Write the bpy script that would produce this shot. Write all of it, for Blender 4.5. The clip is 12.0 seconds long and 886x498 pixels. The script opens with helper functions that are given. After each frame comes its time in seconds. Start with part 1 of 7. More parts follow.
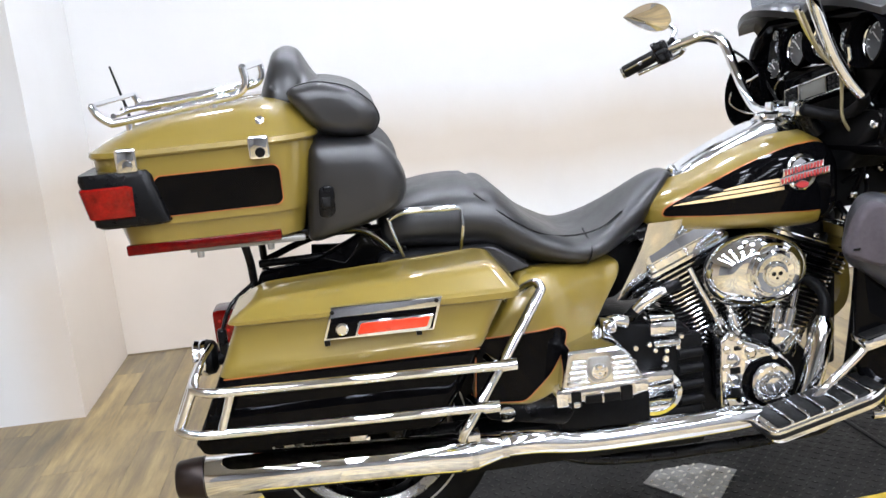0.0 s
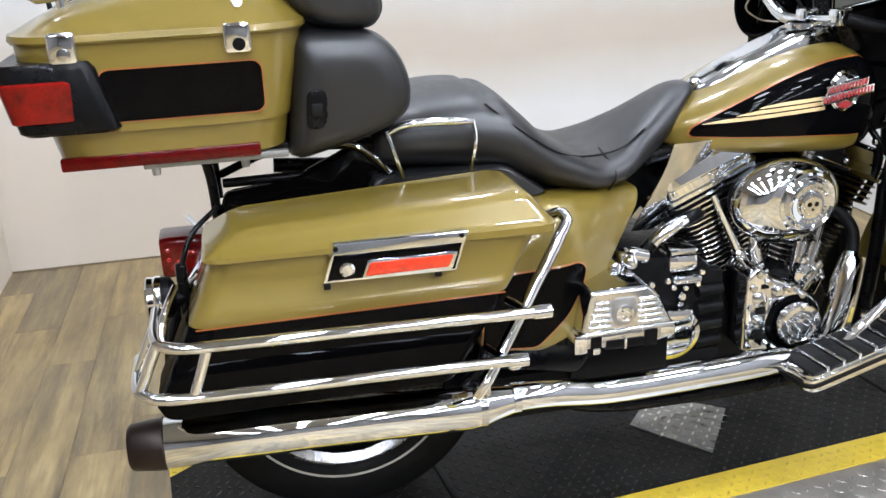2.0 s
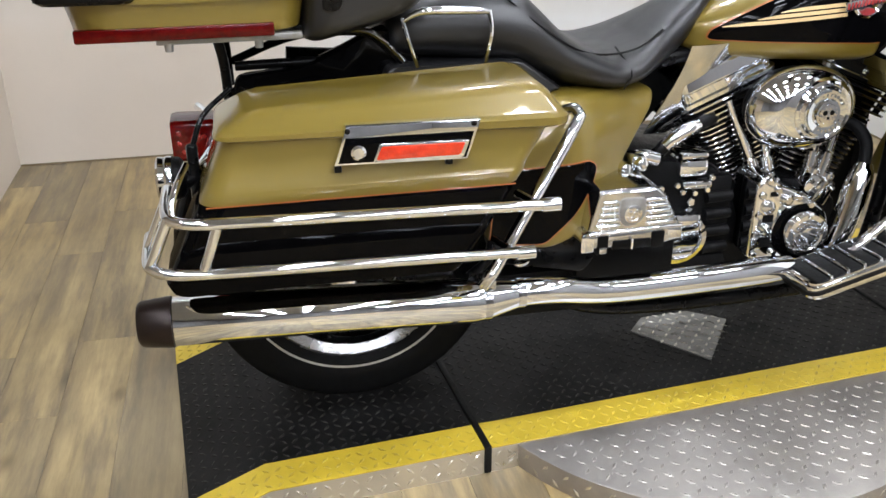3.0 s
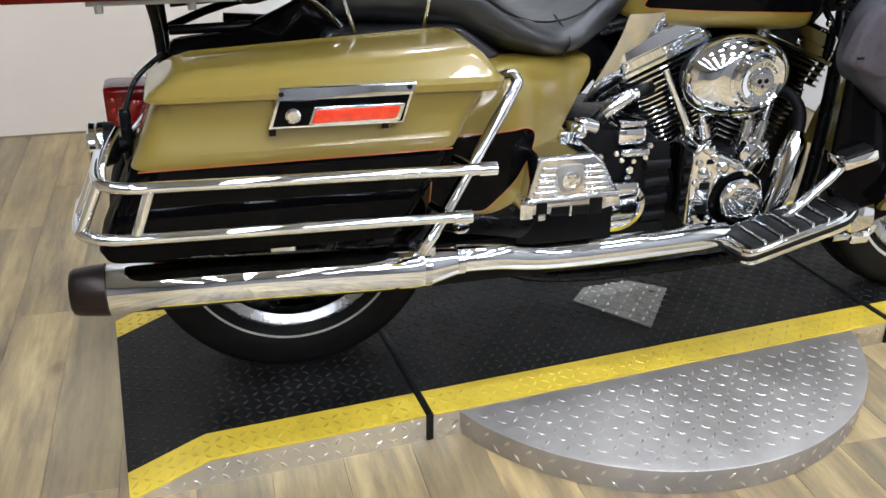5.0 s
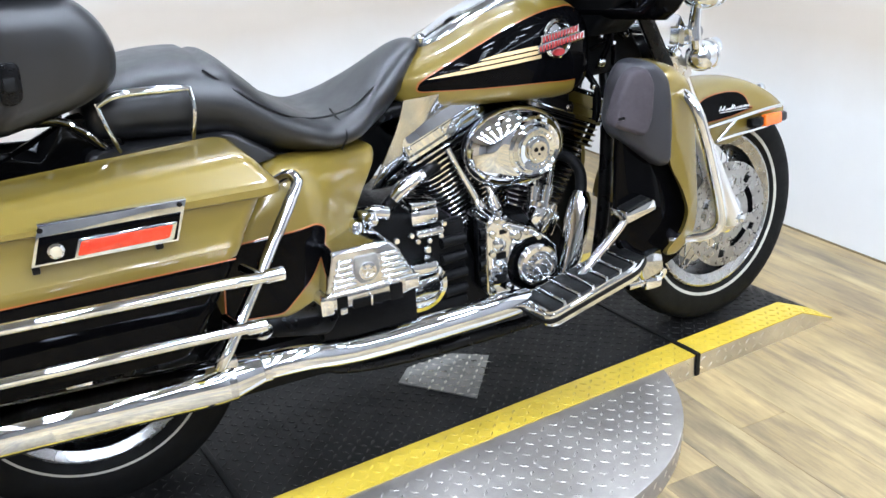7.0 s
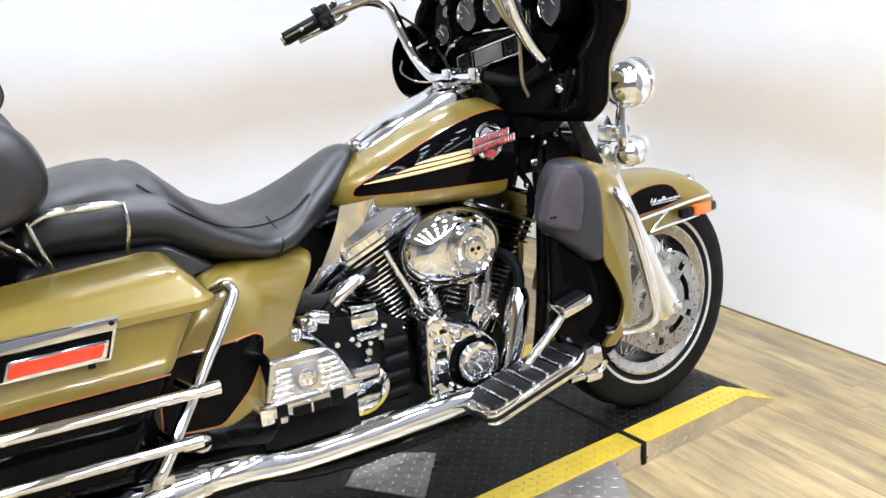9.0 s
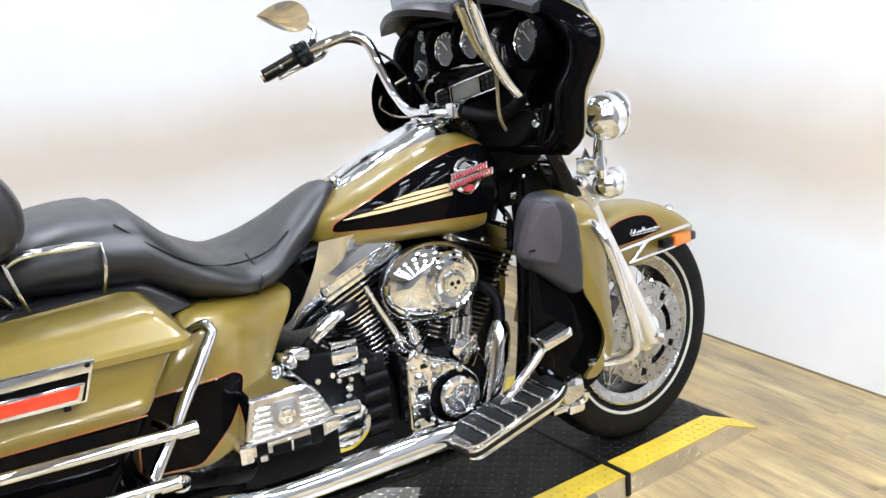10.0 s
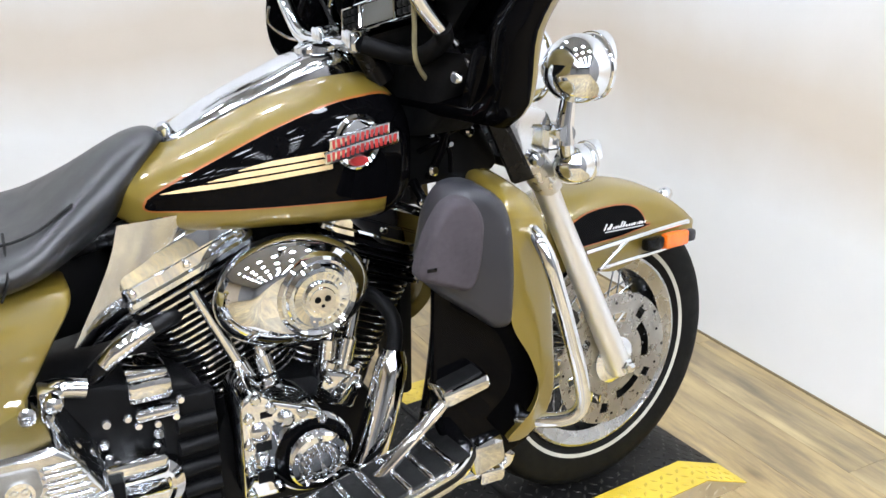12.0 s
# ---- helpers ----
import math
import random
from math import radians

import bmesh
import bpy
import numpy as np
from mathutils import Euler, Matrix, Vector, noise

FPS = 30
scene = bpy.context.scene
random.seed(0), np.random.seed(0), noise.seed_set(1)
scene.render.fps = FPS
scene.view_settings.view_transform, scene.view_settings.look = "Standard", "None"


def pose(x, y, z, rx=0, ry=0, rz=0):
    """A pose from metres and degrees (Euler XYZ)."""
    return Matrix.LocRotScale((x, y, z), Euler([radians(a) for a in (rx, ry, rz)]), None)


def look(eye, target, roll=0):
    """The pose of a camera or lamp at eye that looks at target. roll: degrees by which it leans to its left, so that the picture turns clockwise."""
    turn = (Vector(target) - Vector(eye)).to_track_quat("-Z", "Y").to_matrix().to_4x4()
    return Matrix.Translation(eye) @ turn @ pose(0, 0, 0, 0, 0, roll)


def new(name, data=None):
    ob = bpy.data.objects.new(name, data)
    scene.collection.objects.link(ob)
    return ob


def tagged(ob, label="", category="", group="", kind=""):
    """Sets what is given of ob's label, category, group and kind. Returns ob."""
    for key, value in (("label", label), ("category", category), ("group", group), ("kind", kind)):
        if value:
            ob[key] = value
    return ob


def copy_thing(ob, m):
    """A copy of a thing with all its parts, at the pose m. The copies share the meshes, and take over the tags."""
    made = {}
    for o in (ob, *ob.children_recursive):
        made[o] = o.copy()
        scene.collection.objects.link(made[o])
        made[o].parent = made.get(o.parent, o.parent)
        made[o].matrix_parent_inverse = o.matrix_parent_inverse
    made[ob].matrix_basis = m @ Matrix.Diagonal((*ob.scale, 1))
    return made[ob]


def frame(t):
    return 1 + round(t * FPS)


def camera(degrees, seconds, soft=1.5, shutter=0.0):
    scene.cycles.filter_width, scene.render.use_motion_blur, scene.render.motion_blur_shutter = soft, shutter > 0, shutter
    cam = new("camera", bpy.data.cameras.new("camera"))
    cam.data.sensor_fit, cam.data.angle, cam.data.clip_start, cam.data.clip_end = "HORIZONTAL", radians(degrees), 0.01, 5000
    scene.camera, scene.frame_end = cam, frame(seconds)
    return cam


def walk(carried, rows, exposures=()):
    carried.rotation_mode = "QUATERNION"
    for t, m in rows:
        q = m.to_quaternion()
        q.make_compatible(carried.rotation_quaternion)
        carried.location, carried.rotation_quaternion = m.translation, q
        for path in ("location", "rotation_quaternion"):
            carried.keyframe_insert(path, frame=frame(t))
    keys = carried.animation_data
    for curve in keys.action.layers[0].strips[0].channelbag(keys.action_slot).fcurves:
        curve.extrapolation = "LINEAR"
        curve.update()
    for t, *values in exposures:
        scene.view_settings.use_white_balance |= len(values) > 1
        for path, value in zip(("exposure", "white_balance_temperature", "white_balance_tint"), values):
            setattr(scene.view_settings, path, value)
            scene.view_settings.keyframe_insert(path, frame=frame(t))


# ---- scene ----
cam = camera(51.2, 12.0)
PATH = [
    (0, (0.051, -2.23, 1.358), (0.207, -0.292, 0.89), -5.5),
    (0.5, (-0.098, -2.005, 1.381), (0.3, -0.101, 0.918), -4.1),
    (1, (-0.169, -1.906, 1.402), (0.276, -0.012, 0.937), -3.9),
    (1.5, (-0.168, -1.854, 1.362), (0.217, 0.019, 0.775), -2.9),
    (2, (-0.171, -1.859, 1.329), (0.236, -0.025, 0.644), -2.3),
    (2.5, (-0.18, -1.873, 1.295), (0.224, -0.08, 0.505), -0.6),
    (3, (-0.185, -1.882, 1.276), (0.194, -0.106, 0.438), -0.3),
    (3.2, (-0.185, -1.885, 1.268), (0.187, -0.119, 0.407), 0.3),
    (5, (-0.157, -1.903, 1.249), (0.311, -0.165, 0.377), 0.7),
    (5.5, (-0.124, -1.892, 1.261), (0.442, -0.178, 0.401), -0.3),
    (6, (-0.095, -1.897, 1.263), (0.569, -0.203, 0.433), -1.3),
    (6.5, (-0.071, -1.896, 1.272), (0.671, -0.219, 0.474), -2.6),
    (7, (-0.056, -1.906, 1.285), (0.741, -0.228, 0.543), -3.3),
    (9, (-0.026, -1.926, 1.327), (0.895, -0.248, 0.747), -4.2),
    (9.5, (-0.02, -1.931, 1.335), (0.915, -0.251, 0.783), -4.5),
    (10, (-0.008, -1.938, 1.341), (0.946, -0.26, 0.817), -4.7),
    (10.5, (0.04, -1.927, 1.343), (1.018, -0.278, 0.77), -4.9),
    (11, (0.247, -1.822, 1.308), (1.1, -0.114, 0.711), -4.8),
    (11.5, (0.413, -1.705, 1.309), (1.277, -0.017, 0.675), -3.7),
    (12, (0.541, -1.458, 1.309), (1.415, 0.188, 0.585), 0.4),
]
EXPOSURES = [(0.0, -0.21, 6570, 13), (1.0, -0.23, 6600, 12), (1.5, -0.25, 6580, 10), (2.0, -0.40, 6570, 11), (3.0, -0.64, 6850, 12), (5.0, -0.54, 6450, 11), (6.0, -0.24, 6200, 10), (7.0, -0.19, 6110, 10), (9.0, -0.20, 6560, 12), (12.0, -0.28, 6580, 11)]
walk(cam, [(t, look(eye, target, roll)) for t, eye, target, roll in PATH], EXPOSURES)

# ---- world and light ----
PLAT = 0.065          # height of the lift's deck above the floor
world = bpy.data.worlds.new("world")
scene.world = world
world.use_nodes = True
world.node_tree.nodes["Background"].inputs[0].default_value = (0.9, 0.95, 1.0, 1)
world.node_tree.nodes["Background"].inputs[1].default_value = 0.05
scene.view_settings.exposure = 0.0


# ---- materials ----
def principled(name, color=(0.5, 0.5, 0.5), rough=0.5, metal=0.0, coat=0.0, coat_rough=0.03, spec=0.5):
    m = bpy.data.materials.new(name)
    m.use_nodes = True
    b = m.node_tree.nodes["Principled BSDF"]
    b.inputs["Base Color"].default_value = (*color, 1)
    b.inputs["Roughness"].default_value = rough
    b.inputs["Metallic"].default_value = metal
    b.inputs["Coat Weight"].default_value = coat
    b.inputs["Coat Roughness"].default_value = coat_rough
    b.inputs["Specular IOR Level"].default_value = spec
    return m, m.node_tree, b


def node(nt, kind, **inputs):
    n = nt.nodes.new(kind)
    for key, value in inputs.items():
        n.inputs[key.replace("_", " ")].default_value = value
    return n


def noise_tex(nt, scale, detail=4.0, rough=0.6, stretch=(1, 1, 1), coords="Object"):
    tc = nt.nodes.new("ShaderNodeTexCoord")
    mp = nt.nodes.new("ShaderNodeMapping")
    mp.inputs["Scale"].default_value = stretch
    n = nt.nodes.new("ShaderNodeTexNoise")
    n.inputs["Scale"].default_value = scale
    n.inputs["Detail"].default_value = detail
    n.inputs["Roughness"].default_value = rough
    nt.links.new(tc.outputs[coords], mp.inputs[0])
    nt.links.new(mp.outputs[0], n.inputs[0])
    return n


def ramp(nt, fac, stops):
    r = nt.nodes.new("ShaderNodeValToRGB")
    while len(r.color_ramp.elements) < len(stops):
        r.color_ramp.elements.new(0.5)
    for e, (pos, col) in zip(r.color_ramp.elements, stops):
        e.position = pos
        e.color = (*col, 1) if len(col) == 3 else col
    nt.links.new(fac, r.inputs[0])
    return r


def grey(v):
    return (v, v, v)


def vary(m, nt, b, color, amount, scale, stretch=(1, 1, 1), rough=None, bump=0.0, bump_scale=200.0, coords="Object"):
    """Two scales of tone in the colour, wear in the roughness and a fine relief."""
    n = noise_tex(nt, scale, 6, 0.65, stretch, coords)
    lo = tuple(max(0, c * (1 - amount)) for c in color)
    hi = tuple(min(1, c * (1 + amount)) for c in color)
    r = ramp(nt, n.outputs["Fac"], [(0.3, lo), (0.7, hi)])
    nt.links.new(r.outputs[0], b.inputs["Base Color"])
    if rough:
        n2 = noise_tex(nt, scale * 3.1, 5, 0.6, stretch, coords)
        r2 = ramp(nt, n2.outputs["Fac"], [(0.3, grey(rough[0])), (0.75, grey(rough[1]))])
        nt.links.new(r2.outputs[0], b.inputs["Roughness"])
    if bump:
        n3 = noise_tex(nt, bump_scale, 3, 0.6, stretch, coords)
        bp = nt.nodes.new("ShaderNodeBump")
        bp.inputs["Strength"].default_value = bump
        bp.inputs["Distance"].default_value = 0.002
        nt.links.new(n3.outputs["Fac"], bp.inputs["Height"])
        nt.links.new(bp.outputs[0], b.inputs["Normal"])
    return m


def make_material(name, color, rough=0.5, metal=0.0, coat=0.0, amount=0.08, scale=6.0, rr=None, bump=0.0, bump_scale=200.0, stretch=(1, 1, 1), spec=0.5, coords="Object"):
    m, nt, b = principled(name, color, rough, metal, coat, spec=spec)
    return vary(m, nt, b, color, amount, scale, stretch, rr, bump, bump_scale, coords)


OLIVE_RGB = (0.178, 0.126, 0.019)
OLIVE = make_material("olive_gold_paint", OLIVE_RGB, 0.36, 0.14, 1.0, 0.015, 2.0, (0.33, 0.37))
BLACK_PAINT = make_material("black_gloss_paint", (0.0015, 0.0015, 0.0018), 0.25, 0.0, 0.15, 0.3, 4.0, spec=0.0)
CHROME = make_material("chrome", (0.84, 0.87, 0.91), 0.03, 1.0, 0.0, 0.03, 9.0, (0.012, 0.040))
CHROME_ENGINE = make_material("engine_chrome", (0.90, 0.915, 0.94), 0.05, 1.0, 0.0, 0.05, 20.0, (0.02, 0.060), 0.13, 45)
CHROME_WORN = make_material("brushed_chrome", (0.70, 0.715, 0.74), 0.10, 1.0, 0.0, 0.08, 14.0, (0.05, 0.14), 0.04, 200)
ALU = make_material("silver_fork_metal", (0.88, 0.88, 0.88), 0.36, 0.9, 0.0, 0.04, 10.0, (0.30, 0.42), 0.03, 250, (1, 1, 0.2))
RIM_METAL = make_material("polished_rim_metal", (0.46, 0.46, 0.455), 0.26, 1.0, 0.0, 0.05, 10.0, (0.22, 0.32), 0.02, 250)
STEEL = make_material("brake_steel", (0.68, 0.67, 0.65), 0.34, 1.0, 0.0, 0.10, 20.0, (0.22, 0.40), 0.04, 400)
LEATHER = make_material("black_vinyl", (0.0055, 0.0055, 0.0060), 0.45, 0.0, 0.0, 0.30, 7.0, (0.34, 0.46), 0.12, 500, spec=0.65)
SATIN = make_material("satin_black_metal", (0.003, 0.003, 0.0033), 0.30, 0.0, 0.12, 0.3, 10.0, (0.22, 0.4), 0.05, 300, spec=0.12)
DEEP = make_material("matt_deep_black", (0.0025, 0.0025, 0.0028), 0.6, 0.0, 0.0, 0.3, 10.0, (0.5, 0.7), 0.05, 300, spec=0.12)
CASE = make_material("black_engine_case", (0.003, 0.003, 0.0032), 0.5, 0.0, 0.0, 0.3, 14.0, (0.30, 0.50), 0.25, 900, spec=0.10)
PLASTIC = make_material("charcoal_plastic", (0.019, 0.019, 0.023), 0.40, 0.0, 0.0, 0.12, 8.0, (0.36, 0.46), 0.15, 1200)
MESHCLOTH = make_material("speaker_cloth", (0.040, 0.032, 0.038), 0.8, 0.0, 0.0, 0.2, 30.0, (0.7, 0.9), 0.4, 1500)
RUBBER = make_material("tyre_rubber", (0.0042, 0.0042, 0.0042), 0.6, 0.0, 0.0, 0.25, 12.0, (0.48, 0.68), 0.2, 350, spec=0.12)
BLACK_RUBBER = make_material("black_rubber", (0.0035, 0.0035, 0.0035), 0.55, 0.0, 0.0, 0.3, 20.0, (0.45, 0.65), 0.2, 500, spec=0.2)
WHITEWALL = make_material("white_band", (0.42, 0.40, 0.34), 0.6, 0.0, 0.0, 0.12, 15.0)
DARK_LENS = make_material("dark_red_lens", (0.070, 0.0012, 0.001), 0.16, 0.0, 0.1, 0.45, 40.0, (0.10, 0.22), 0.2, 120, spec=0.2)
RED_FACET = make_material("red_lens_facet", (0.38, 0.010, 0.007), 0.12, 0.0, 1.0, 0.2, 40.0, (0.08, 0.2))
RED_LENS = make_material("red_lens", (0.140, 0.0025, 0.0018), 0.14, 0.0, 0.25, 0.45, 40.0, (0.08, 0.2), 0.2, 120, spec=0.3)
AMBER = make_material("amber_lens", (0.80, 0.15, 0.012), 0.15, 0.0, 1.0, 0.15, 25.0, (0.1, 0.2))
ORANGE_REFL = make_material("orange_reflector", (0.56, 0.030, 0.008), 0.2, 0.0, 1.0, 0.2, 60.0, (0.1, 0.3), 0.3, 500)
PIN = make_material("orange_pinstripe", (0.30, 0.085, 0.018), 0.35, 0.0, 0.8, 0.1, 20.0)
CREAM = make_material("cream_decal", (0.72, 0.52, 0.27), 0.35, 0.0, 0.8, 0.08, 20.0)
BADGE_RED = make_material("badge_red", (0.34, 0.025, 0.025), 0.3, 0.0, 0.8, 0.15, 40.0)
WHITE_INK = make_material("silver_ink", (0.75, 0.75, 0.74), 0.4, 0.3, 0.2, 0.05, 40.0)
GAUGE = make_material("gauge_face", (0.06, 0.06, 0.06), 0.4, 0.0, 0.6, 0.2, 30.0)
LCD = make_material("radio_screen", (0.10, 0.10, 0.085), 0.25, 0.0, 0.4, 0.08, 12.0)
BURNT = make_material("dark_exhaust_tip", (0.020, 0.013, 0.011), 0.35, 0.6, 0.0, 0.35, 12.0, (0.28, 0.5))
CALIPER = make_material("dark_caliper", (0.05, 0.048, 0.045), 0.45, 0.3, 0.0, 0.25, 20.0)
HOSE = make_material("braided_hose", (0.26, 0.22, 0.12), 0.5, 0.1, 0.2, 0.15, 60.0)
MIRROR_BACK = make_material("mirror_glass", (0.86, 0.85, 0.82), 0.03, 1.0, 0.0, 0.01, 3.0)


def glass_material(name, tint, rough=0.02, alpha=0.2):
    m, nt, b = principled(name, tint, rough)
    b.inputs["Transmission Weight"].default_value = 1.0
    b.inputs["IOR"].default_value = 1.02
    b.inputs["Coat Weight"].default_value = 0.6
    return m


SMOKE = glass_material("smoked_windscreen", (0.34, 0.37, 0.41))


def wall_material():
    """White paint, slightly warm, with rolled-paint relief; warm reflections are put into the colour, as a wide beige
    band at hip to head height and as tan low in the inner corner.
    """
    m, nt, b = principled("white_wall_paint", (0.8, 0.8, 0.79), 0.62)
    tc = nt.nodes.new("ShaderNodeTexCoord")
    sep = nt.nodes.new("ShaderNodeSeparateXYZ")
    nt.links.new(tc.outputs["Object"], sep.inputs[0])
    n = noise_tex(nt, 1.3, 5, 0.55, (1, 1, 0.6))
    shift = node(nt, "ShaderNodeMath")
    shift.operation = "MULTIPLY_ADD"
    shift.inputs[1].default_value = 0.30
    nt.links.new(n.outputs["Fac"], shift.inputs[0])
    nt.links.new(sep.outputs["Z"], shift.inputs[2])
    # The beige stops put a warm reflection on the wall into its colour.
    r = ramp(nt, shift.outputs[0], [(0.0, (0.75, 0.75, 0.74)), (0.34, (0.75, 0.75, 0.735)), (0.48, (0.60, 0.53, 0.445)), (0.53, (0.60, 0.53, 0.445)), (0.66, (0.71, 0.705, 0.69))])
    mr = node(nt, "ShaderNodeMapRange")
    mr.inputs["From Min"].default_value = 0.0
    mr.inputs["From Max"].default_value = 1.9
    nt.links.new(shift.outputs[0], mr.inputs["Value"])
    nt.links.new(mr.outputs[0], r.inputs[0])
    n2 = noise_tex(nt, 3.5, 6, 0.6)
    r2 = ramp(nt, n2.outputs["Fac"], [(0.3, grey(0.96)), (0.7, grey(1.0))])
    mx = nt.nodes.new("ShaderNodeMix")
    mx.data_type, mx.blend_type = "RGBA", "MULTIPLY"
    mx.inputs["Factor"].default_value = 1.0
    # Tan low in the inner corner: warm reflected light put into the colour.
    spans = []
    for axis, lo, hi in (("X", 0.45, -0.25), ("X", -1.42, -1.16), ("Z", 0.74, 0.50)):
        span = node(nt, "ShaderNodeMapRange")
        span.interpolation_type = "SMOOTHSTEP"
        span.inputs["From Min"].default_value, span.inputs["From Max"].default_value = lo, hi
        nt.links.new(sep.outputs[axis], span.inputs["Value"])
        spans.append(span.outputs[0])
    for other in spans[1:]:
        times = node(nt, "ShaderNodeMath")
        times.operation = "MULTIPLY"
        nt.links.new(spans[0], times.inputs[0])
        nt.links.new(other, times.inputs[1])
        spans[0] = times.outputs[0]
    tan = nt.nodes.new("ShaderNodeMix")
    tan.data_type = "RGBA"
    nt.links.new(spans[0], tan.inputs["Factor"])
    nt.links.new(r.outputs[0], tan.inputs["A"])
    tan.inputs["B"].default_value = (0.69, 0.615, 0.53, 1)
    nt.links.new(tan.outputs["Result"], mx.inputs["A"])
    nt.links.new(r2.outputs[0], mx.inputs["B"])
    nt.links.new(mx.outputs["Result"], b.inputs["Base Color"])
    n3 = noise_tex(nt, 160, 3, 0.6)
    bp = node(nt, "ShaderNodeBump", Strength=0.08, Distance=0.002)
    nt.links.new(n3.outputs["Fac"], bp.inputs["Height"])
    nt.links.new(bp.outputs[0], b.inputs["Normal"])
    return m


def plank_material():
    """Greyish oak-look vinyl board: tone by board, long grain, streaks and knots."""
    m, nt, b = principled("oak_vinyl_board", (0.4, 0.33, 0.22), 0.42)
    info = nt.nodes.new("ShaderNodeObjectInfo")
    tc = nt.nodes.new("ShaderNodeTexCoord")
    geo = nt.nodes.new("ShaderNodeNewGeometry")
    off = nt.nodes.new("ShaderNodeVectorMath")
    off.operation = "MULTIPLY_ADD"
    off.inputs[1].default_value = (17.0, 31.0, 5.0)
    comb = nt.nodes.new("ShaderNodeCombineXYZ")
    for i in range(3):
        nt.links.new(info.outputs["Random"], comb.inputs[i])
    nt.links.new(comb.outputs[0], off.inputs[0])
    nt.links.new(geo.outputs["Position"], off.inputs[2])

    def tex(scale, stretch, detail=6, rough=0.6):
        mp = nt.nodes.new("ShaderNodeMapping")
        mp.inputs["Scale"].default_value = stretch
        n = node(nt, "ShaderNodeTexNoise", Scale=scale, Detail=detail, Roughness=rough)
        nt.links.new(off.outputs[0], mp.inputs[0])
        nt.links.new(mp.outputs[0], n.inputs[0])
        return n
    broad = tex(9.0, (1.9, 0.26, 1), 7, 0.66)
    fine = tex(55.0, (1.0, 0.05, 1), 5, 0.7)
    smear = tex(9.0, (1.0, 0.12, 1), 3, 0.5)
    base = ramp(nt, broad.outputs["Fac"], [(0.30, (0.160, 0.124, 0.078)), (0.42, (0.255, 0.199, 0.121)), (0.52, (0.370, 0.285, 0.155)), (0.68, (0.52, 0.41, 0.225))])
    grain = ramp(nt, fine.outputs["Fac"], [(0.3, grey(0.72)), (0.6, grey(1.0))])
    greyer = ramp(nt, smear.outputs["Fac"], [(0.42, grey(0.0)), (0.72, grey(0.50))])
    tone = ramp(nt, info.outputs["Random"], [(0.0, (0.70, 0.71, 0.74)), (0.5, (0.92, 0.91, 0.88)), (1.0, (1.14, 1.08, 0.94))])
    mixed = base.outputs[0]
    for other, mode, fac in ((grain, "MULTIPLY", 0.8), (tone, "MULTIPLY", 1.0)):
        mx = nt.nodes.new("ShaderNodeMix")
        mx.data_type, mx.blend_type = "RGBA", mode
        mx.inputs["Factor"].default_value = fac
        nt.links.new(mixed, mx.inputs["A"])
        nt.links.new(other.outputs[0], mx.inputs["B"])
        mixed = mx.outputs["Result"]
    knots = nt.nodes.new("ShaderNodeTexVoronoi")
    knots.inputs["Scale"].default_value = 4.2
    km = nt.nodes.new("ShaderNodeMapping")
    km.inputs["Scale"].default_value = (1.0, 0.55, 1)
    nt.links.new(off.outputs[0], km.inputs[0])
    nt.links.new(km.outputs[0], knots.inputs["Vector"])
    knot = ramp(nt, knots.outputs["Distance"], [(0.03, (0.30, 0.24, 0.18)), (0.10, grey(0.85)), (0.16, grey(1.0))])
    mk = nt.nodes.new("ShaderNodeMix")
    mk.data_type, mk.blend_type = "RGBA", "MULTIPLY"
    mk.inputs["Factor"].default_value = 0.85
    nt.links.new(mixed, mk.inputs["A"])
    nt.links.new(knot.outputs[0], mk.inputs["B"])
    mixed = mk.outputs["Result"]
    mx = nt.nodes.new("ShaderNodeMix")
    mx.data_type = "RGBA"
    nt.links.new(greyer.outputs[0], mx.inputs["Factor"])
    nt.links.new(mixed, mx.inputs["A"])
    mx.inputs["B"].default_value = (0.185, 0.140, 0.080, 1)
    soil = noise_tex(nt, 1.1, 5, 0.62)
    soil_pos = nt.nodes.new("ShaderNodeVectorMath")
    soil_pos.operation = "ADD"
    soil_pos.inputs[1].default_value = (3.1, 8.4, 0.0)
    nt.links.new(geo.outputs["Position"], soil_pos.inputs[0])
    nt.links.new(soil_pos.outputs[0], soil.inputs["Vector"])
    dirt = ramp(nt, soil.outputs["Fac"], [(0.38, (0.74, 0.71, 0.66)), (0.60, grey(1.0))])
    dirty = nt.nodes.new("ShaderNodeMix")
    dirty.data_type, dirty.blend_type = "RGBA", "MULTIPLY"
    dirty.inputs["Factor"].default_value = 1.0
    nt.links.new(mx.outputs["Result"], dirty.inputs["A"])
    nt.links.new(dirt.outputs[0], dirty.inputs["B"])
    nt.links.new(dirty.outputs["Result"], b.inputs["Base Color"])
    rr_ = ramp(nt, broad.outputs["Fac"], [(0.3, grey(0.36)), (0.7, grey(0.5))])
    nt.links.new(rr_.outputs[0], b.inputs["Roughness"])
    bp = node(nt, "ShaderNodeBump", Strength=0.12, Distance=0.001)
    nt.links.new(fine.outputs["Fac"], bp.inputs["Height"])
    nt.links.new(bp.outputs[0], b.inputs["Normal"])
    return m


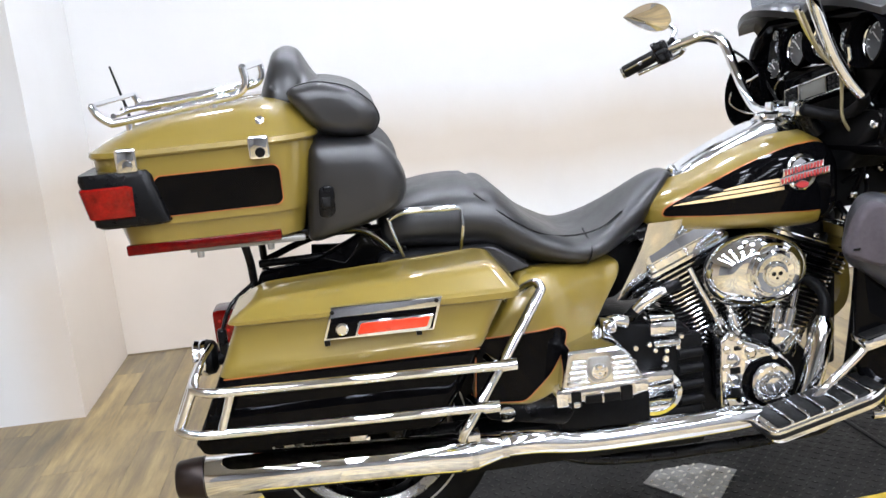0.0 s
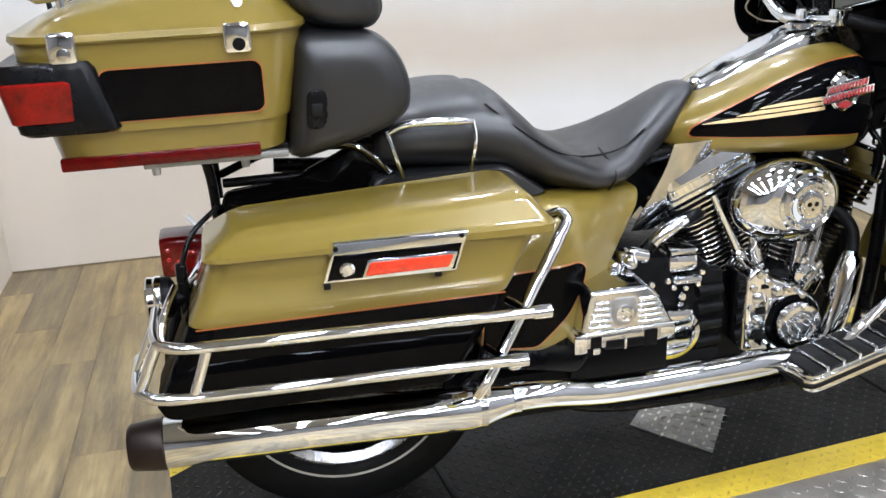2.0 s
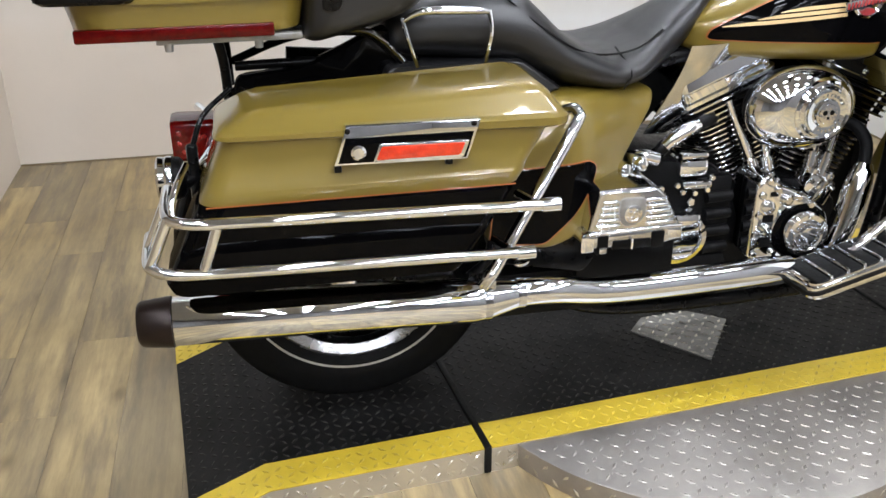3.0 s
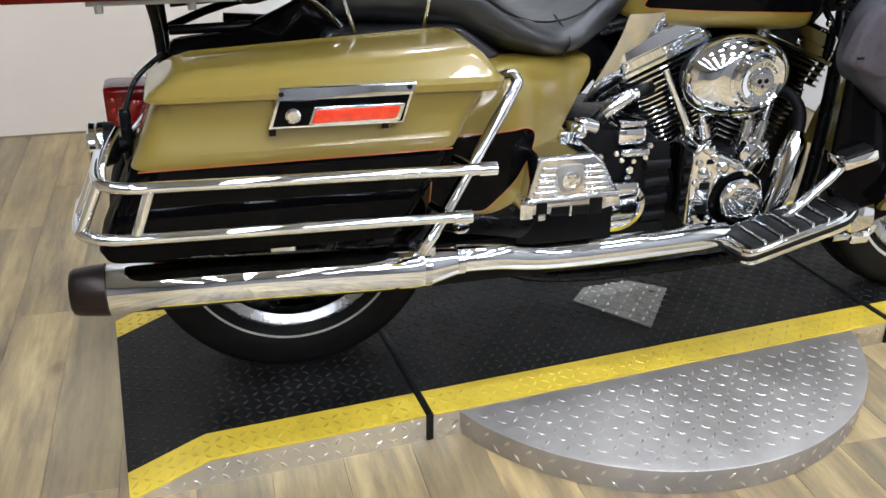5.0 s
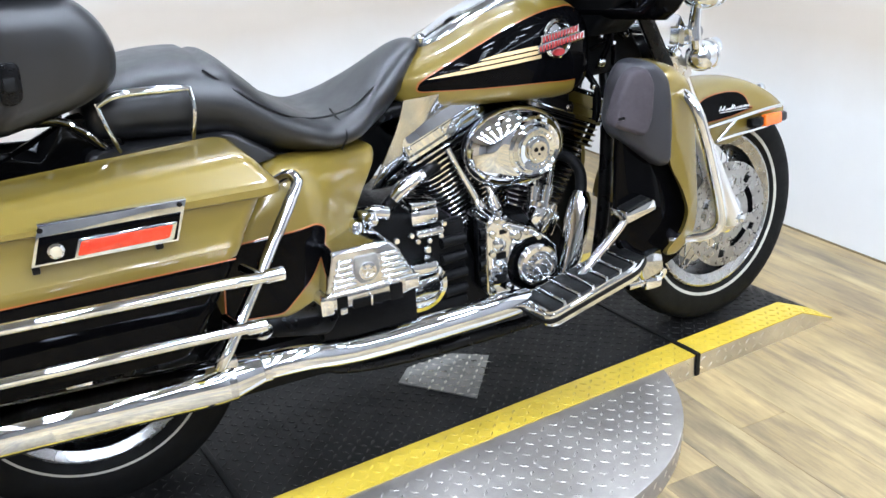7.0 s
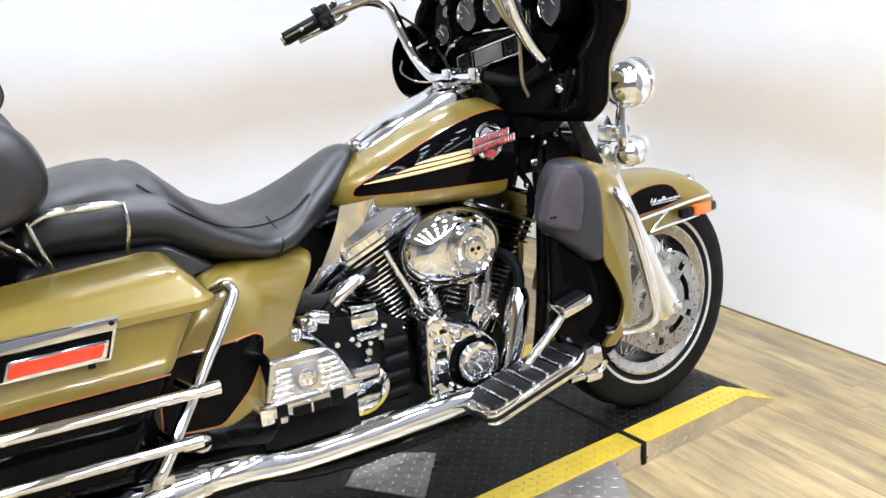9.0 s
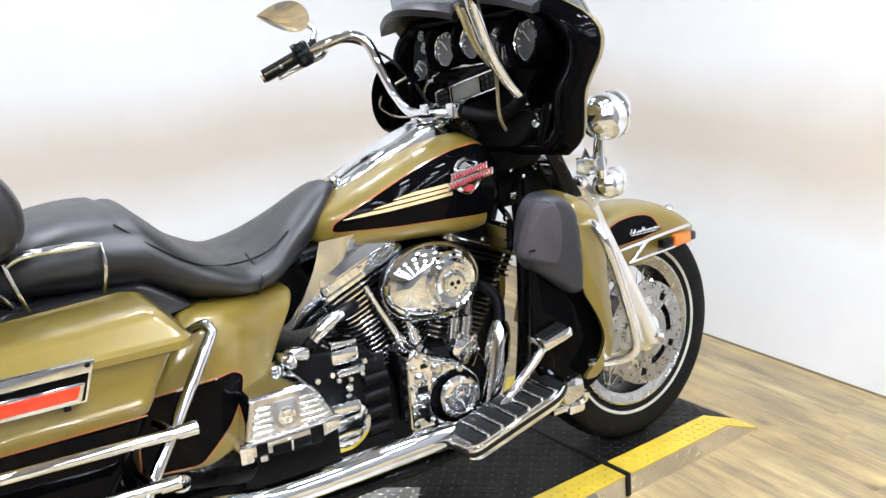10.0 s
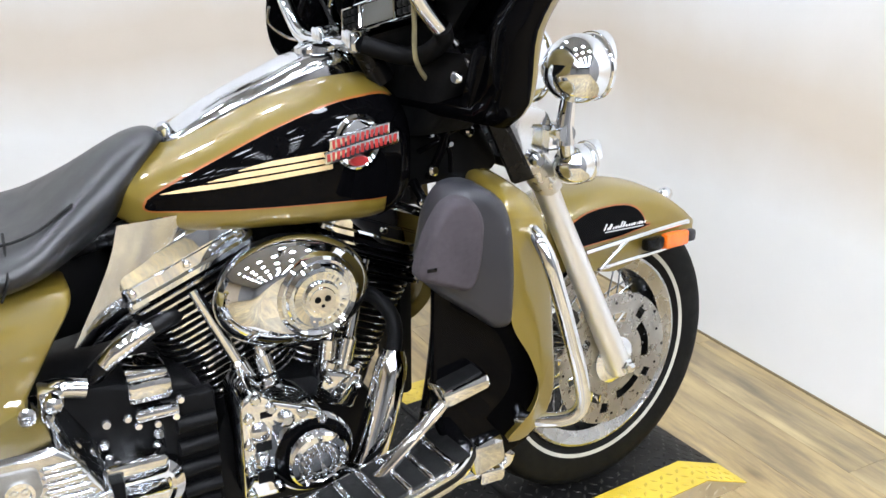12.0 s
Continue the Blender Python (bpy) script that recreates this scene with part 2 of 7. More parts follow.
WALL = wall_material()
BOARD = plank_material()
JOINT = make_material("floor_joint", (0.20, 0.155, 0.09), 0.8, amount=0.2)
CEIL = make_material("ceiling_paint", (0.34, 0.34, 0.34), 0.8, amount=0.05, scale=2.0, bump=0.2, bump_scale=90)
DECK_BLACK = make_material("worn_black_deck_paint", (0.0078, 0.0076, 0.0074), 0.42, 0.0, 0.0, 0.8, 4.0, (0.34, 0.60), 0.15, 260, spec=0.13)
DECK_WORN = make_material("rubbed_black_lugs", (0.019, 0.018, 0.0165), 0.45, 0.1, 0.0, 0.7, 5.0, (0.34, 0.52), 0.1, 260, spec=0.14)
DECK_YELLOW = make_material("scuffed_yellow_paint", (0.57, 0.41, 0.036), 0.42, 0.0, 0.1, 0.16, 9.0, (0.34, 0.55), 0.12, 260)
PATCH = make_material("worn_dull_tread_plate", (0.30, 0.295, 0.28), 0.5, 0.8, 0.0, 0.3, 12.0, (0.42, 0.60), 0.08, 220)
YELLOW_LUG = make_material("rubbed_yellow_lugs", (0.48, 0.345, 0.034), 0.42, 0.0, 0.1, 0.45, 2.6, (0.34, 0.55), 0.12, 260)
TREAD = make_material("bright_tread_plate", (0.39, 0.365, 0.335), 0.5, 0.80, 0.0, 0.26, 4.0, (0.42, 0.60), 0.08, 220)
EDGE_STEEL = make_material("satin_edge_steel", (0.72, 0.69, 0.62), 0.36, 1.0, 0.0, 0.12, 6.0, (0.25, 0.42), 0.06, 200)


# ---- mesh helpers ----
def finish(name, bm, material, angle=38):
    me = bpy.data.meshes.new(name)
    bmesh.ops.recalc_face_normals(bm, faces=bm.faces)
    bm.to_mesh(me)
    bm.free()
    me.shade_smooth()
    me.set_sharp_from_angle(angle=radians(angle))
    me.materials.append(material)
    return me


def depth(ob):
    return 0 if ob.parent is None else 1 + depth(ob.parent)


def part(name, bm, material, parent, label="", angle=38):
    ob = new(name, finish(name, bm, material, angle))
    while depth(parent) > 1:
        parent = parent.parent
    ob.parent = parent
    if label:
        ob["label"] = label
    return ob


def islands(bm):
    """The separate pieces of a mesh, each as a mesh of its own."""
    left, out = set(bm.verts), []
    while left:
        todo, group = [next(iter(left))], set()
        while todo:
            v = todo.pop()
            if v in group:
                continue
            group.add(v)
            todo += [e.other_vert(v) for e in v.link_edges]
        left -= group
        group = sorted(group, key=lambda v: v.index)
        piece = bmesh.new()
        made = {v: piece.verts.new(v.co) for v in group}
        for f in sorted({f for v in group for f in v.link_faces}, key=lambda f: f.index):
            piece.faces.new([made[v] for v in f.verts])
        out.append((group[0].index, piece))
    return [p for _, p in sorted(out, key=lambda t: t[0])]


def parts(name, bm, material, parent, label="", place=part):
    """Each separate piece of the mesh as a part of its own."""
    bm.verts.index_update()
    bm.faces.index_update()
    made = [place(name, p, material, parent, label) for p in islands(bm)]
    bm.free()
    return made


def thing(name, label, category, at=(0, 0, 0), group="", kind=""):
    ob = new(name)
    ob.empty_display_size = 0.05
    ob.matrix_world = Matrix.Translation(at)
    return tagged(ob, label, category, group, kind)


def rrect(x0, x1, y0, y1, r, k=5):
    r = min(r, (x1 - x0) / 2 - 1e-4, (y1 - y0) / 2 - 1e-4)
    pts = []
    for cx, cy, a in ((x1 - r, y1 - r, 0), (x0 + r, y1 - r, 90), (x0 + r, y0 + r, 180), (x1 - r, y0 + r, 270)):
        for i in range(k + 1):
            t = radians(a + 90 * i / k)
            pts.append((cx + r * math.cos(t), cy + r * math.sin(t)))
    return pts


def loft(bm, rings, cap=True, closed=True):
    rows = [[bm.verts.new(p) for p in ring] for ring in rings]
    n = len(rows[0])
    for a, b in zip(rows, rows[1:]):
        for i in range(n if closed else n - 1):
            j = (i + 1) % n
            bm.faces.new((a[i], a[j], b[j], b[i]))
    if cap and closed:
        bm.faces.new(rows[0][::-1])
        bm.faces.new(rows[-1])
    return bm


def loft_z(levels, warp=None, k=5):
    """Rounded-rectangle sections (z, x0, x1, y0, y1, r), from the bottom up."""
    rings = [[Vector((x, y, z)) for x, y in rrect(x0, x1, y0, y1, r, k)] for z, x0, x1, y0, y1, r in levels]
    if warp:
        rings = [[warp(p) for p in ring] for ring in rings]
    return loft(bmesh.new(), rings)


def spow(v, e):
    return math.copysign(abs(v) ** e, v)


def loft_x(stations, n=28, full=0.0):
    """Super-ellipse sections (x, bottom, top, half width, exponent), from the back to the front; the lower half is fuller by the last number."""
    rings = []
    for x, zb, zt, w, e in stations:
        ring = []
        for i in range(n):
            a = 2 * math.pi * i / n
            k = 2 / (e + full if math.sin(a) < -1e-6 else e)
            ring.append(Vector((x, w * spow(math.cos(a), k), (zb + zt) / 2 + (zt - zb) / 2 * spow(math.sin(a), k))))
        rings.append(ring)
    return loft(bmesh.new(), rings)


def resample(rows, per):
    """Catmull-Rom between rows of numbers."""
    rows = [np.array(r, float) for r in rows]
    rows = [2 * rows[0] - rows[1]] + rows + [2 * rows[-1] - rows[-2]]
    out = []
    for i in range(1, len(rows) - 2):
        p0, p1, p2, p3 = rows[i - 1:i + 3]
        for j in range(per):
            t = j / per
            out.append(0.5 * (2 * p1 + (p2 - p0) * t + (2 * p0 - 5 * p1 + 4 * p2 - p3) * t * t + (3 * p1 - p0 - 3 * p2 + p3) * t ** 3))
    out.append(rows[-2])
    return [tuple(float(v) for v in r) for r in out]


def tube(points, r, seg=12, per=6, bm=None, closed=False, cap=True):
    """A round bar along points; r may be one radius or one for each point."""
    bm = bm or bmesh.new()
    radii = r if isinstance(r, (list, tuple)) else [r] * len(points)
    rows = [(*p, q) for p, q in zip(points, radii)]
    if closed:
        rows = rows + [rows[0]]
    if per > 1 and len(rows) > 2:
        rows = resample(rows, per)
    pts = [Vector(q[:3]) for q in rows]
    rings, side = [], None
    for i, p in enumerate(pts):
        d = (pts[min(i + 1, len(pts) - 1)] - pts[max(i - 1, 0)]).normalized()
        if side is None:
            side = d.orthogonal().normalized()
        side = (side - d * side.dot(d)).normalized()
        up = d.cross(side)
        rings.append([p + rows[i][3] * (math.cos(2 * math.pi * j / seg) * side + math.sin(2 * math.pi * j / seg) * up) for j in range(seg)])
    return loft(bm, rings, cap)


def lathe(profile, at, axis=(0, -1, 0), seg=32, bm=None, cap=True, squash=1.0, turn=0.0):
    """Rings (along, radius) turned about an axis; squash narrows them across."""
    bm = bm or bmesh.new()
    ax = Vector(axis).normalized()
    side = ax.orthogonal().normalized()
    if abs(ax.z) < 0.9:
        side = Vector((0, 0, 1)).cross(ax).normalized()
    up = ax.cross(side)
    rings = []
    for h, r in profile:
        rings.append([Vector(at) + ax * h + max(r, 1e-4) * (math.cos(2 * math.pi * i / seg + turn) * side + squash * math.sin(2 * math.pi * i / seg + turn) * up) for i in range(seg)])
    return loft(bm, rings, cap)


def box(x0, x1, y0, y1, z0, z1, bevel=0.004, bm=None, seg=2):
    fresh = bmesh.new()
    bmesh.ops.create_cube(fresh, size=1)
    for v in fresh.verts:
        v.co = Vector((x0 + (v.co.x + 0.5) * (x1 - x0), y0 + (v.co.y + 0.5) * (y1 - y0), z0 + (v.co.z + 0.5) * (z1 - z0)))
    if bevel:
        bmesh.ops.bevel(fresh, geom=fresh.edges[:], offset=bevel, segments=seg, profile=0.5, affect="EDGES")
    return join(bm, fresh)


def join(bm, fresh):
    if bm is None:
        return fresh
    me = bpy.data.meshes.new("tmp")
    fresh.to_mesh(me)
    fresh.free()
    bm.from_mesh(me)
    bpy.data.meshes.remove(me)
    return bm


def inset(outline, d):
    """An outline moved inwards by d."""
    n = len(outline)
    area = sum(outline[i - 1][0] * outline[i][1] - outline[i][0] * outline[i - 1][1] for i in range(n))
    sign = 1 if area > 0 else -1
    out = []
    for i in range(n):
        p, a, b = Vector(outline[i]), Vector(outline[i - 1]), Vector(outline[(i + 1) % n])
        u, v = (p - a).normalized(), (b - p).normalized()
        nu, nv = Vector((-u.y, u.x)) * sign, Vector((-v.y, v.x)) * sign
        m = (nu + nv)
        m = m.normalized() if m.length > 1e-6 else nu
        k = max(0.5, m.dot(nu))
        out.append(tuple(p + m * d / k))
    if d > 0.006:
        c = Vector((sum(q[0] for q in outline) / n, sum(q[1] for q in outline) / n))
        out = [tuple(Vector(q) + (c - Vector(q)).normalized() * min(d, 0.9 * (c - Vector(q)).length)) for q in outline]
    return out


def slab(outline, y0, y1, bevel=0.004, bm=None, seg=2):
    """A plate: an outline in x and z, thick from y0 to y1, with rounded edges."""
    steps = [(bevel * (1 - math.sin(t)), bevel * (1 - math.cos(t))) for t in (math.pi / 2 * i / max(seg, 1) for i in range(max(seg, 1) + 1))] if bevel else [(0, 0)]
    sgn = 1 if y1 > y0 else -1
    rings = [[Vector((x, y0 + sgn * dy, z)) for x, z in inset(outline, d)] for d, dy in steps]
    rings += [[Vector((x, y1 - sgn * dy, z)) for x, z in inset(outline, d)] for d, dy in reversed(steps)]
    return join(bm, loft(bmesh.new(), rings))


def round_poly(outline, r, k=4):
    """Rounds the corners of an outline."""
    out, n = [], len(outline)
    for i in range(n):
        p, a, b = Vector(outline[i]), Vector(outline[i - 1]), Vector(outline[(i + 1) % n])
        da, db = (a - p), (b - p)
        q = min(r, da.length * 0.45, db.length * 0.45)
        s, e = p + da.normalized() * q, p + db.normalized() * q
        for j in range(k + 1):
            t = j / k
            out.append(tuple((1 - t) ** 2 * s + 2 * t * (1 - t) * p + t * t * e))
    return out


def patch(xs, low, high, surf, off, nv=6, grow=0.0):
    """A thin skin on a surface y = surf(x, z), between two heights given over x."""
    bm = bmesh.new()
    x0, x1 = xs[0] - grow, xs[-1] + grow
    rows = []
    for i in range(len(xs)):
        x = x0 + (x1 - x0) * (xs[i] - xs[0]) / (xs[-1] - xs[0])
        a, b = low(xs[i]) - grow, high(xs[i]) + grow
        rows.append([bm.verts.new((x, surf(x, a + (b - a) * j / nv) - off, a + (b - a) * j / nv)) for j in range(nv + 1)])
    for p, q in zip(rows, rows[1:]):
        for j in range(nv):
            bm.faces.new((p[j], q[j], q[j + 1], p[j + 1]))
    return bm


def curve(points):
    """A height over x through given points."""
    px, pz = [p[0] for p in points], [p[1] for p in points]
    return lambda x: float(np.interp(x, px, pz))


def smooth_curve(points):
    fine = resample(points, 8)
    return curve(fine)


def spread(a, b, n):
    return [a + (b - a) * i / (n - 1) for i in range(n)]


def ends_round(a, b, n):
    """Steps that crowd towards both ends."""
    return [a + (b - a) * (0.5 - 0.5 * math.cos(math.pi * i / (n - 1))) for i in range(n)]


def mirrored(bm):
    for v in bm.verts:
        v.co.y = -v.co.y
    return bm


def moved(bm, m):
    bm.transform(m)
    return bm

# ---- the room ----
def block(name, x0, x1, y0, y1, z0, z1, material, label, bevel=0.0):
    ob = new(name, finish(name, box(x0, x1, y0, y1, z0, z1, bevel), material))
    return tagged(ob, label, name.split("_")[0], kind="structure")


BACK, EAST, STEP_X, STEP_Y, WEST, SOUTH, HIGH = 2.0, 2.51, -1.13, 1.285, -3.4, -8.5, 3.0
floor = block("floor", WEST, EAST, SOUTH, BACK, -0.12, -0.003, JOINT, "grey-brown oak-look vinyl board floor, scuffed and worn")
block("wall_north", STEP_X, EAST + 0.12, BACK, BACK + 0.12, -0.12, HIGH, WALL, "plain white painted wall, a beige band of reflected light in its colour")
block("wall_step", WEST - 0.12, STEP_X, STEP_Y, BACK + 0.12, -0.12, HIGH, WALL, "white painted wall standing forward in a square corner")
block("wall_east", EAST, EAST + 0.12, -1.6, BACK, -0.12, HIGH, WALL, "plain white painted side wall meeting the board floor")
TAN_WALL = make_material("tan_wall_paint", (0.34, 0.27, 0.19), 0.7, amount=0.06, scale=2.0, bump=0.08, bump_scale=160)
block("wall_west", WEST - 0.12, WEST, -4.5, STEP_Y, -0.12, HIGH, TAN_WALL, "plain tan painted wall")
# Unseen closing walls, kept dark so that chrome and gloss black mirror a dim room.
GREY_WALL = make_material("dim_wall_paint", (0.16, 0.155, 0.15), 0.7, amount=0.1, scale=2.0, bump=0.08, bump_scale=160)
block("wall_south", WEST - 0.12, EAST + 0.12, SOUTH - 0.12, SOUTH, -0.12, HIGH, GREY_WALL, "plain grey painted wall")
block("wall_west_2", WEST - 0.12, WEST, SOUTH, -4.5, -0.12, HIGH, GREY_WALL, "plain grey painted wall")
block("wall_east_2", EAST, EAST + 0.12, SOUTH, -1.6, -0.12, HIGH, GREY_WALL, "plain grey painted wall")
tagged(new("trim", finish("trim", box(EAST - 0.005, EAST - 0.0005, -1.6, BACK - 0.006, 0.0005, 0.007, 0.0), JOINT)), "thin dark joint at the foot of the white wall", "trim", kind="structure")
tagged(new("trim", finish("trim", box(STEP_X + 0.002, EAST - 0.006, BACK - 0.005, BACK - 0.0005, 0.0005, 0.007, 0.0), JOINT)), "thin dark joint at the foot of the white wall", "trim", kind="structure")
block("ceiling", WEST - 0.12, EAST + 0.12, SOUTH - 0.12, BACK + 0.12, HIGH, HIGH + 0.1, CEIL, "grey painted ceiling with rows of round lamps")

LAMP = bpy.data.materials.new("lamp_glow")
LAMP.use_nodes = True
for n_ in list(LAMP.node_tree.nodes):
    LAMP.node_tree.nodes.remove(n_)
glow = LAMP.node_tree.nodes.new("ShaderNodeEmission")
glow.inputs[0].default_value = (0.82, 0.90, 1.03, 1)
glow.inputs[1].default_value = 165.0
lamp_out = LAMP.node_tree.nodes.new("ShaderNodeOutputMaterial")
LAMP.node_tree.links.new(glow.outputs[0], lamp_out.inputs[0])


def ceiling_lamp():
    ob = thing("ceiling_lamp", "round ceiling lamp, lit, in a dark rim", "ceiling lamp", (0, 0, HIGH), "lamps in the ceiling")
    part("rim", lathe([(0, 0.150), (0.030, 0.145), (0.030, 0.122), (0.004, 0.114)], (0, 0, 0), (0, 0, -1), 32), CEIL, ob)
    part("bulb", lathe([(0.003, 0.112), (0.014, 0.100), (0.020, 0.0)], (0, 0, 0), (0, 0, -1), 20), LAMP, ob, "glowing lamp face")
    return ob


lamp = ceiling_lamp()
# Unseen extras: row y 1.25 added to brighten the back wall, last pair the floor.
spots = [(x, y) for y in (1.25, -1.2, -2.2, -3.0, -3.8, -4.6, -5.4, -6.2, -7.0) for x in (-1.4, -0.65, 0.1, 0.8, 1.5, 2.2) if y < 0 or -1.0 < x < 1.6] + [(x, -0.45) for x in (1.15, 1.85)]
lamp.matrix_world = Matrix.Translation((*spots[0], HIGH))
for x, y in spots[1:]:
    copy_thing(lamp, Matrix.Translation((x, y, HIGH)))

# ---- the lift with its turntable ----
lift = thing("motorcycle_turntable", "low black tread-plate turntable with yellow edge stripes on boards", "turntable")
lift.matrix_world = pose(0, 0, 0, 0, 0, 5) @ Matrix.Translation((-0.12, -0.345, 0))
WIDE, BAND = 0.735, 0.088
SECTIONS = [
    ("rear_deck", [(-0.288, 0.003), (-0.128, PLAT - 0.003), (0.326, PLAT - 0.003)]),
    ("middle_deck", [(0.342, PLAT - 0.003), (1.572, PLAT - 0.003)]),
    ("front_deck", [(1.586, PLAT - 0.003), (2.000, PLAT - 0.003), (2.142, 0.003)]),
]


def strip_between(top, y0, y1, thick):
    """A sheet that follows a profile in x and z, from y0 to y1."""
    bm = bmesh.new()
    rings = []
    for x, z in top:
        rings.append([Vector((x, y0, z)), Vector((x, y1, z)), Vector((x, y1, z + thick)), Vector((x, y0, z + thick))])
    return loft(bm, rings)


def height_on(top, x):
    return float(np.interp(x, [p[0] for p in top], [p[1] for p in top]))


def lugs(spots, size=0.0225):
    """Raised lozenges of tread plate: rows of (point, along, across, up)."""
    verts, faces = [], []
    for p, a, c, u in spots:
        b = len(verts)
        verts += [p + a * size / 2, p - a * size / 2, p + c * size * 0.19, p - c * size * 0.19, p + a * size * 0.2 + u * 0.0017, p - a * size * 0.2 + u * 0.0017]
        faces += [(b, b + 2, b + 4), (b, b + 4, b + 3), (b + 1, b + 5, b + 2), (b + 1, b + 3, b + 5), (b + 2, b + 5, b + 4), (b + 3, b + 4, b + 5)]
    return verts, faces


def lug_part(name, rows, material, parent, label):
    me = bpy.data.meshes.new(name)
    verts, faces = lugs(rows)
    me.from_pydata([tuple(v) for v in verts], [], faces)
    me.materials.append(material)
    ob = new(name, me)
    ob.parent = parent
    return tagged(ob, label, kind="stuff")


def flat_lugs(x0, x1, y0, y1, z_at, keep=lambda x, y: True, pitch=0.0245):
    rows = []
    for i in range(int((x1 - x0) / pitch)):
        for j in range(int((y1 - y0) / pitch)):
            x, y = x0 + (i + 0.5) * pitch, y0 + (j + 0.5) * pitch
            if not keep(x, y):
                continue
            t = radians(45 if (i + j) % 2 else -45)
            dz = (z_at(x + 0.004) - z_at(x - 0.004)) / 0.008
            a = Vector((math.cos(t), math.sin(t), dz * math.cos(t))).normalized()
            c = Vector((-math.sin(t), math.cos(t), -dz * math.sin(t))).normalized()
            rows.append((Vector((x, y, z_at(x))), a, c, a.cross(c)))
    return rows


KITE = [(0.855, 0.352), (0.915, 0.408), (1.050, 0.404), (1.128, 0.332), (0.978, 0.165)]


def in_kite(x, y):
    inside = False
    for (ax, ay), (bx, by) in zip(KITE, KITE[1:] + KITE[:1]):
        if (ay > y) != (by > y) and x < (bx - ax) * (y - ay) / (by - ay) + ax:
            inside = not inside
    return inside


for name, top in SECTIONS:
    bm = bmesh.new()
    outline = [(top[0][0], 0.0)] + top + [(top[-1][0], 0.0)]
    body = part(name, slab(outline, 0.0, WIDE, 0.0), EDGE_STEEL, lift, "steel deck section with a folded bright edge")
    x0, x1 = top[0][0], top[-1][0]
    part("deck_skin", strip_between(top, BAND, WIDE - BAND, 0.003), DECK_BLACK, body, "worn black painted tread plate")
    level = lambda x, t=top: height_on(t, x) + 0.003
    lug_part("tread", flat_lugs(x0, x1, BAND, WIDE - BAND, level, lambda x, y: not in_kite(x, y)), DECK_WORN, body, "raised lozenges of the black tread plate")
    for y0 in (0.0, WIDE - BAND):
        part("stripe", strip_between(top, y0 - 0.001 if y0 == 0 else y0, y0 + BAND, 0.0032), DECK_YELLOW, body, "scuffed yellow painted edge stripe")
        lug_part("stripe_tread", flat_lugs(x0, x1, y0, y0 + BAND, lambda x, t=top: height_on(t, x) + 0.0032), YELLOW_LUG, body, "raised lozenges under rubbed yellow paint")
    edge = []
    for i in range(int((x1 - x0) / 0.029)):
        for j in range(2):
            x, z = x0 + (i + 0.5) * 0.029, 0.016 + 0.028 * j
            if height_on(top, x) < z + 0.012:
                continue
            t = radians(45 if (i + j) % 2 else -45)
            a, c = Vector((math.cos(t), 0, math.sin(t))), Vector((-math.sin(t), 0, math.cos(t)))
            edge.append((Vector((x, -0.0002, z)), a, c, Vector((0, -1, 0))))
    lug_part("edge_tread", edge, EDGE_STEEL, body, "raised lozenges on the bright edge")
for x in (0.334, 1.579):
    part("rubber_joint", box(x - 0.0080, x + 0.0080, -0.006, WIDE - 0.004, 0.002, PLAT + 0.005, 0.0035), BLACK_RUBBER, lift, "black rubber joint strip")
kite_bm = bmesh.new()
lo = [kite_bm.verts.new((x, y, PLAT)) for x, y in KITE]
hi = [kite_bm.verts.new((x, y, PLAT + 0.003)) for x, y in KITE]
kite_bm.faces.new(hi)
kite_bm.faces.new(lo[::-1])
for i in range(len(KITE)):
    kite_bm.faces.new((lo[i], lo[(i + 1) % len(KITE)], hi[(i + 1) % len(KITE)], hi[i]))
kite = part("bare_plate", kite_bm, PATCH, lift, "bare steel tread plate patch")
lug_part("patch_tread", flat_lugs(0.87, 1.16, 0.17, 0.44, lambda x: PLAT + 0.003, lambda x, y: in_kite(x, y)), EDGE_STEEL, kite, "raised lozenges of bare tread plate")
DX, DY, DR = 0.930, 0.202, 0.566
disc = part("turntable_disc", lathe([(0.0, DR - 0.004), (0.055, DR), (0.0595, DR - 0.001), (0.061, DR - 0.005), (0.061, 0.02)], (DX, DY, 0.0), (0, 0, 1), 128), TREAD, lift, "round bright tread-plate turntable")
lug_part("disc_tread", flat_lugs(DX - DR, DX + DR, DY - DR, DY + DR, lambda x: 0.061,
                                 lambda x, y: (x - DX) ** 2 + (y - DY) ** 2 < (DR - 0.018) ** 2 and not (-0.01 < y < WIDE + 0.01), 0.031), TREAD, disc, "raised lozenges of bright tread plate")
rim = []
for i in range(136):
    t = 2 * math.pi * i / 136
    out = Vector((math.cos(t), math.sin(t), 0))
    along = Vector((-math.sin(t), math.cos(t), 0))
    s = radians(45 if i % 2 else -45)
    a = along * math.cos(s) + Vector((0, 0, math.sin(s)))
    c = -along * math.sin(s) + Vector((0, 0, math.cos(s)))
    rim.append((Vector((DX, DY, 0.016 + 0.026 * (i % 2))) + out * (DR - 0.0012), a, c, out))
lug_part("rim_tread", rim, EDGE_STEEL, disc, "raised lozenges on the turntable rim")

# ---- the motorcycle: x ahead from the rear contact, y to its left, z up from the deck ----
bike = thing("touring_motorcycle", "olive-gold and black touring motorcycle with chrome trim, standing on the turntable", "motorcycle", (0, 0, PLAT))
AXLE, WHEEL_R, RAKE, STEER = 1.661, 0.322, radians(26), radians(6)
HEAD_AXIS = Vector((-math.sin(RAKE), 0, math.cos(RAKE)))
PIVOT = Vector((AXLE, 0, WHEEL_R))
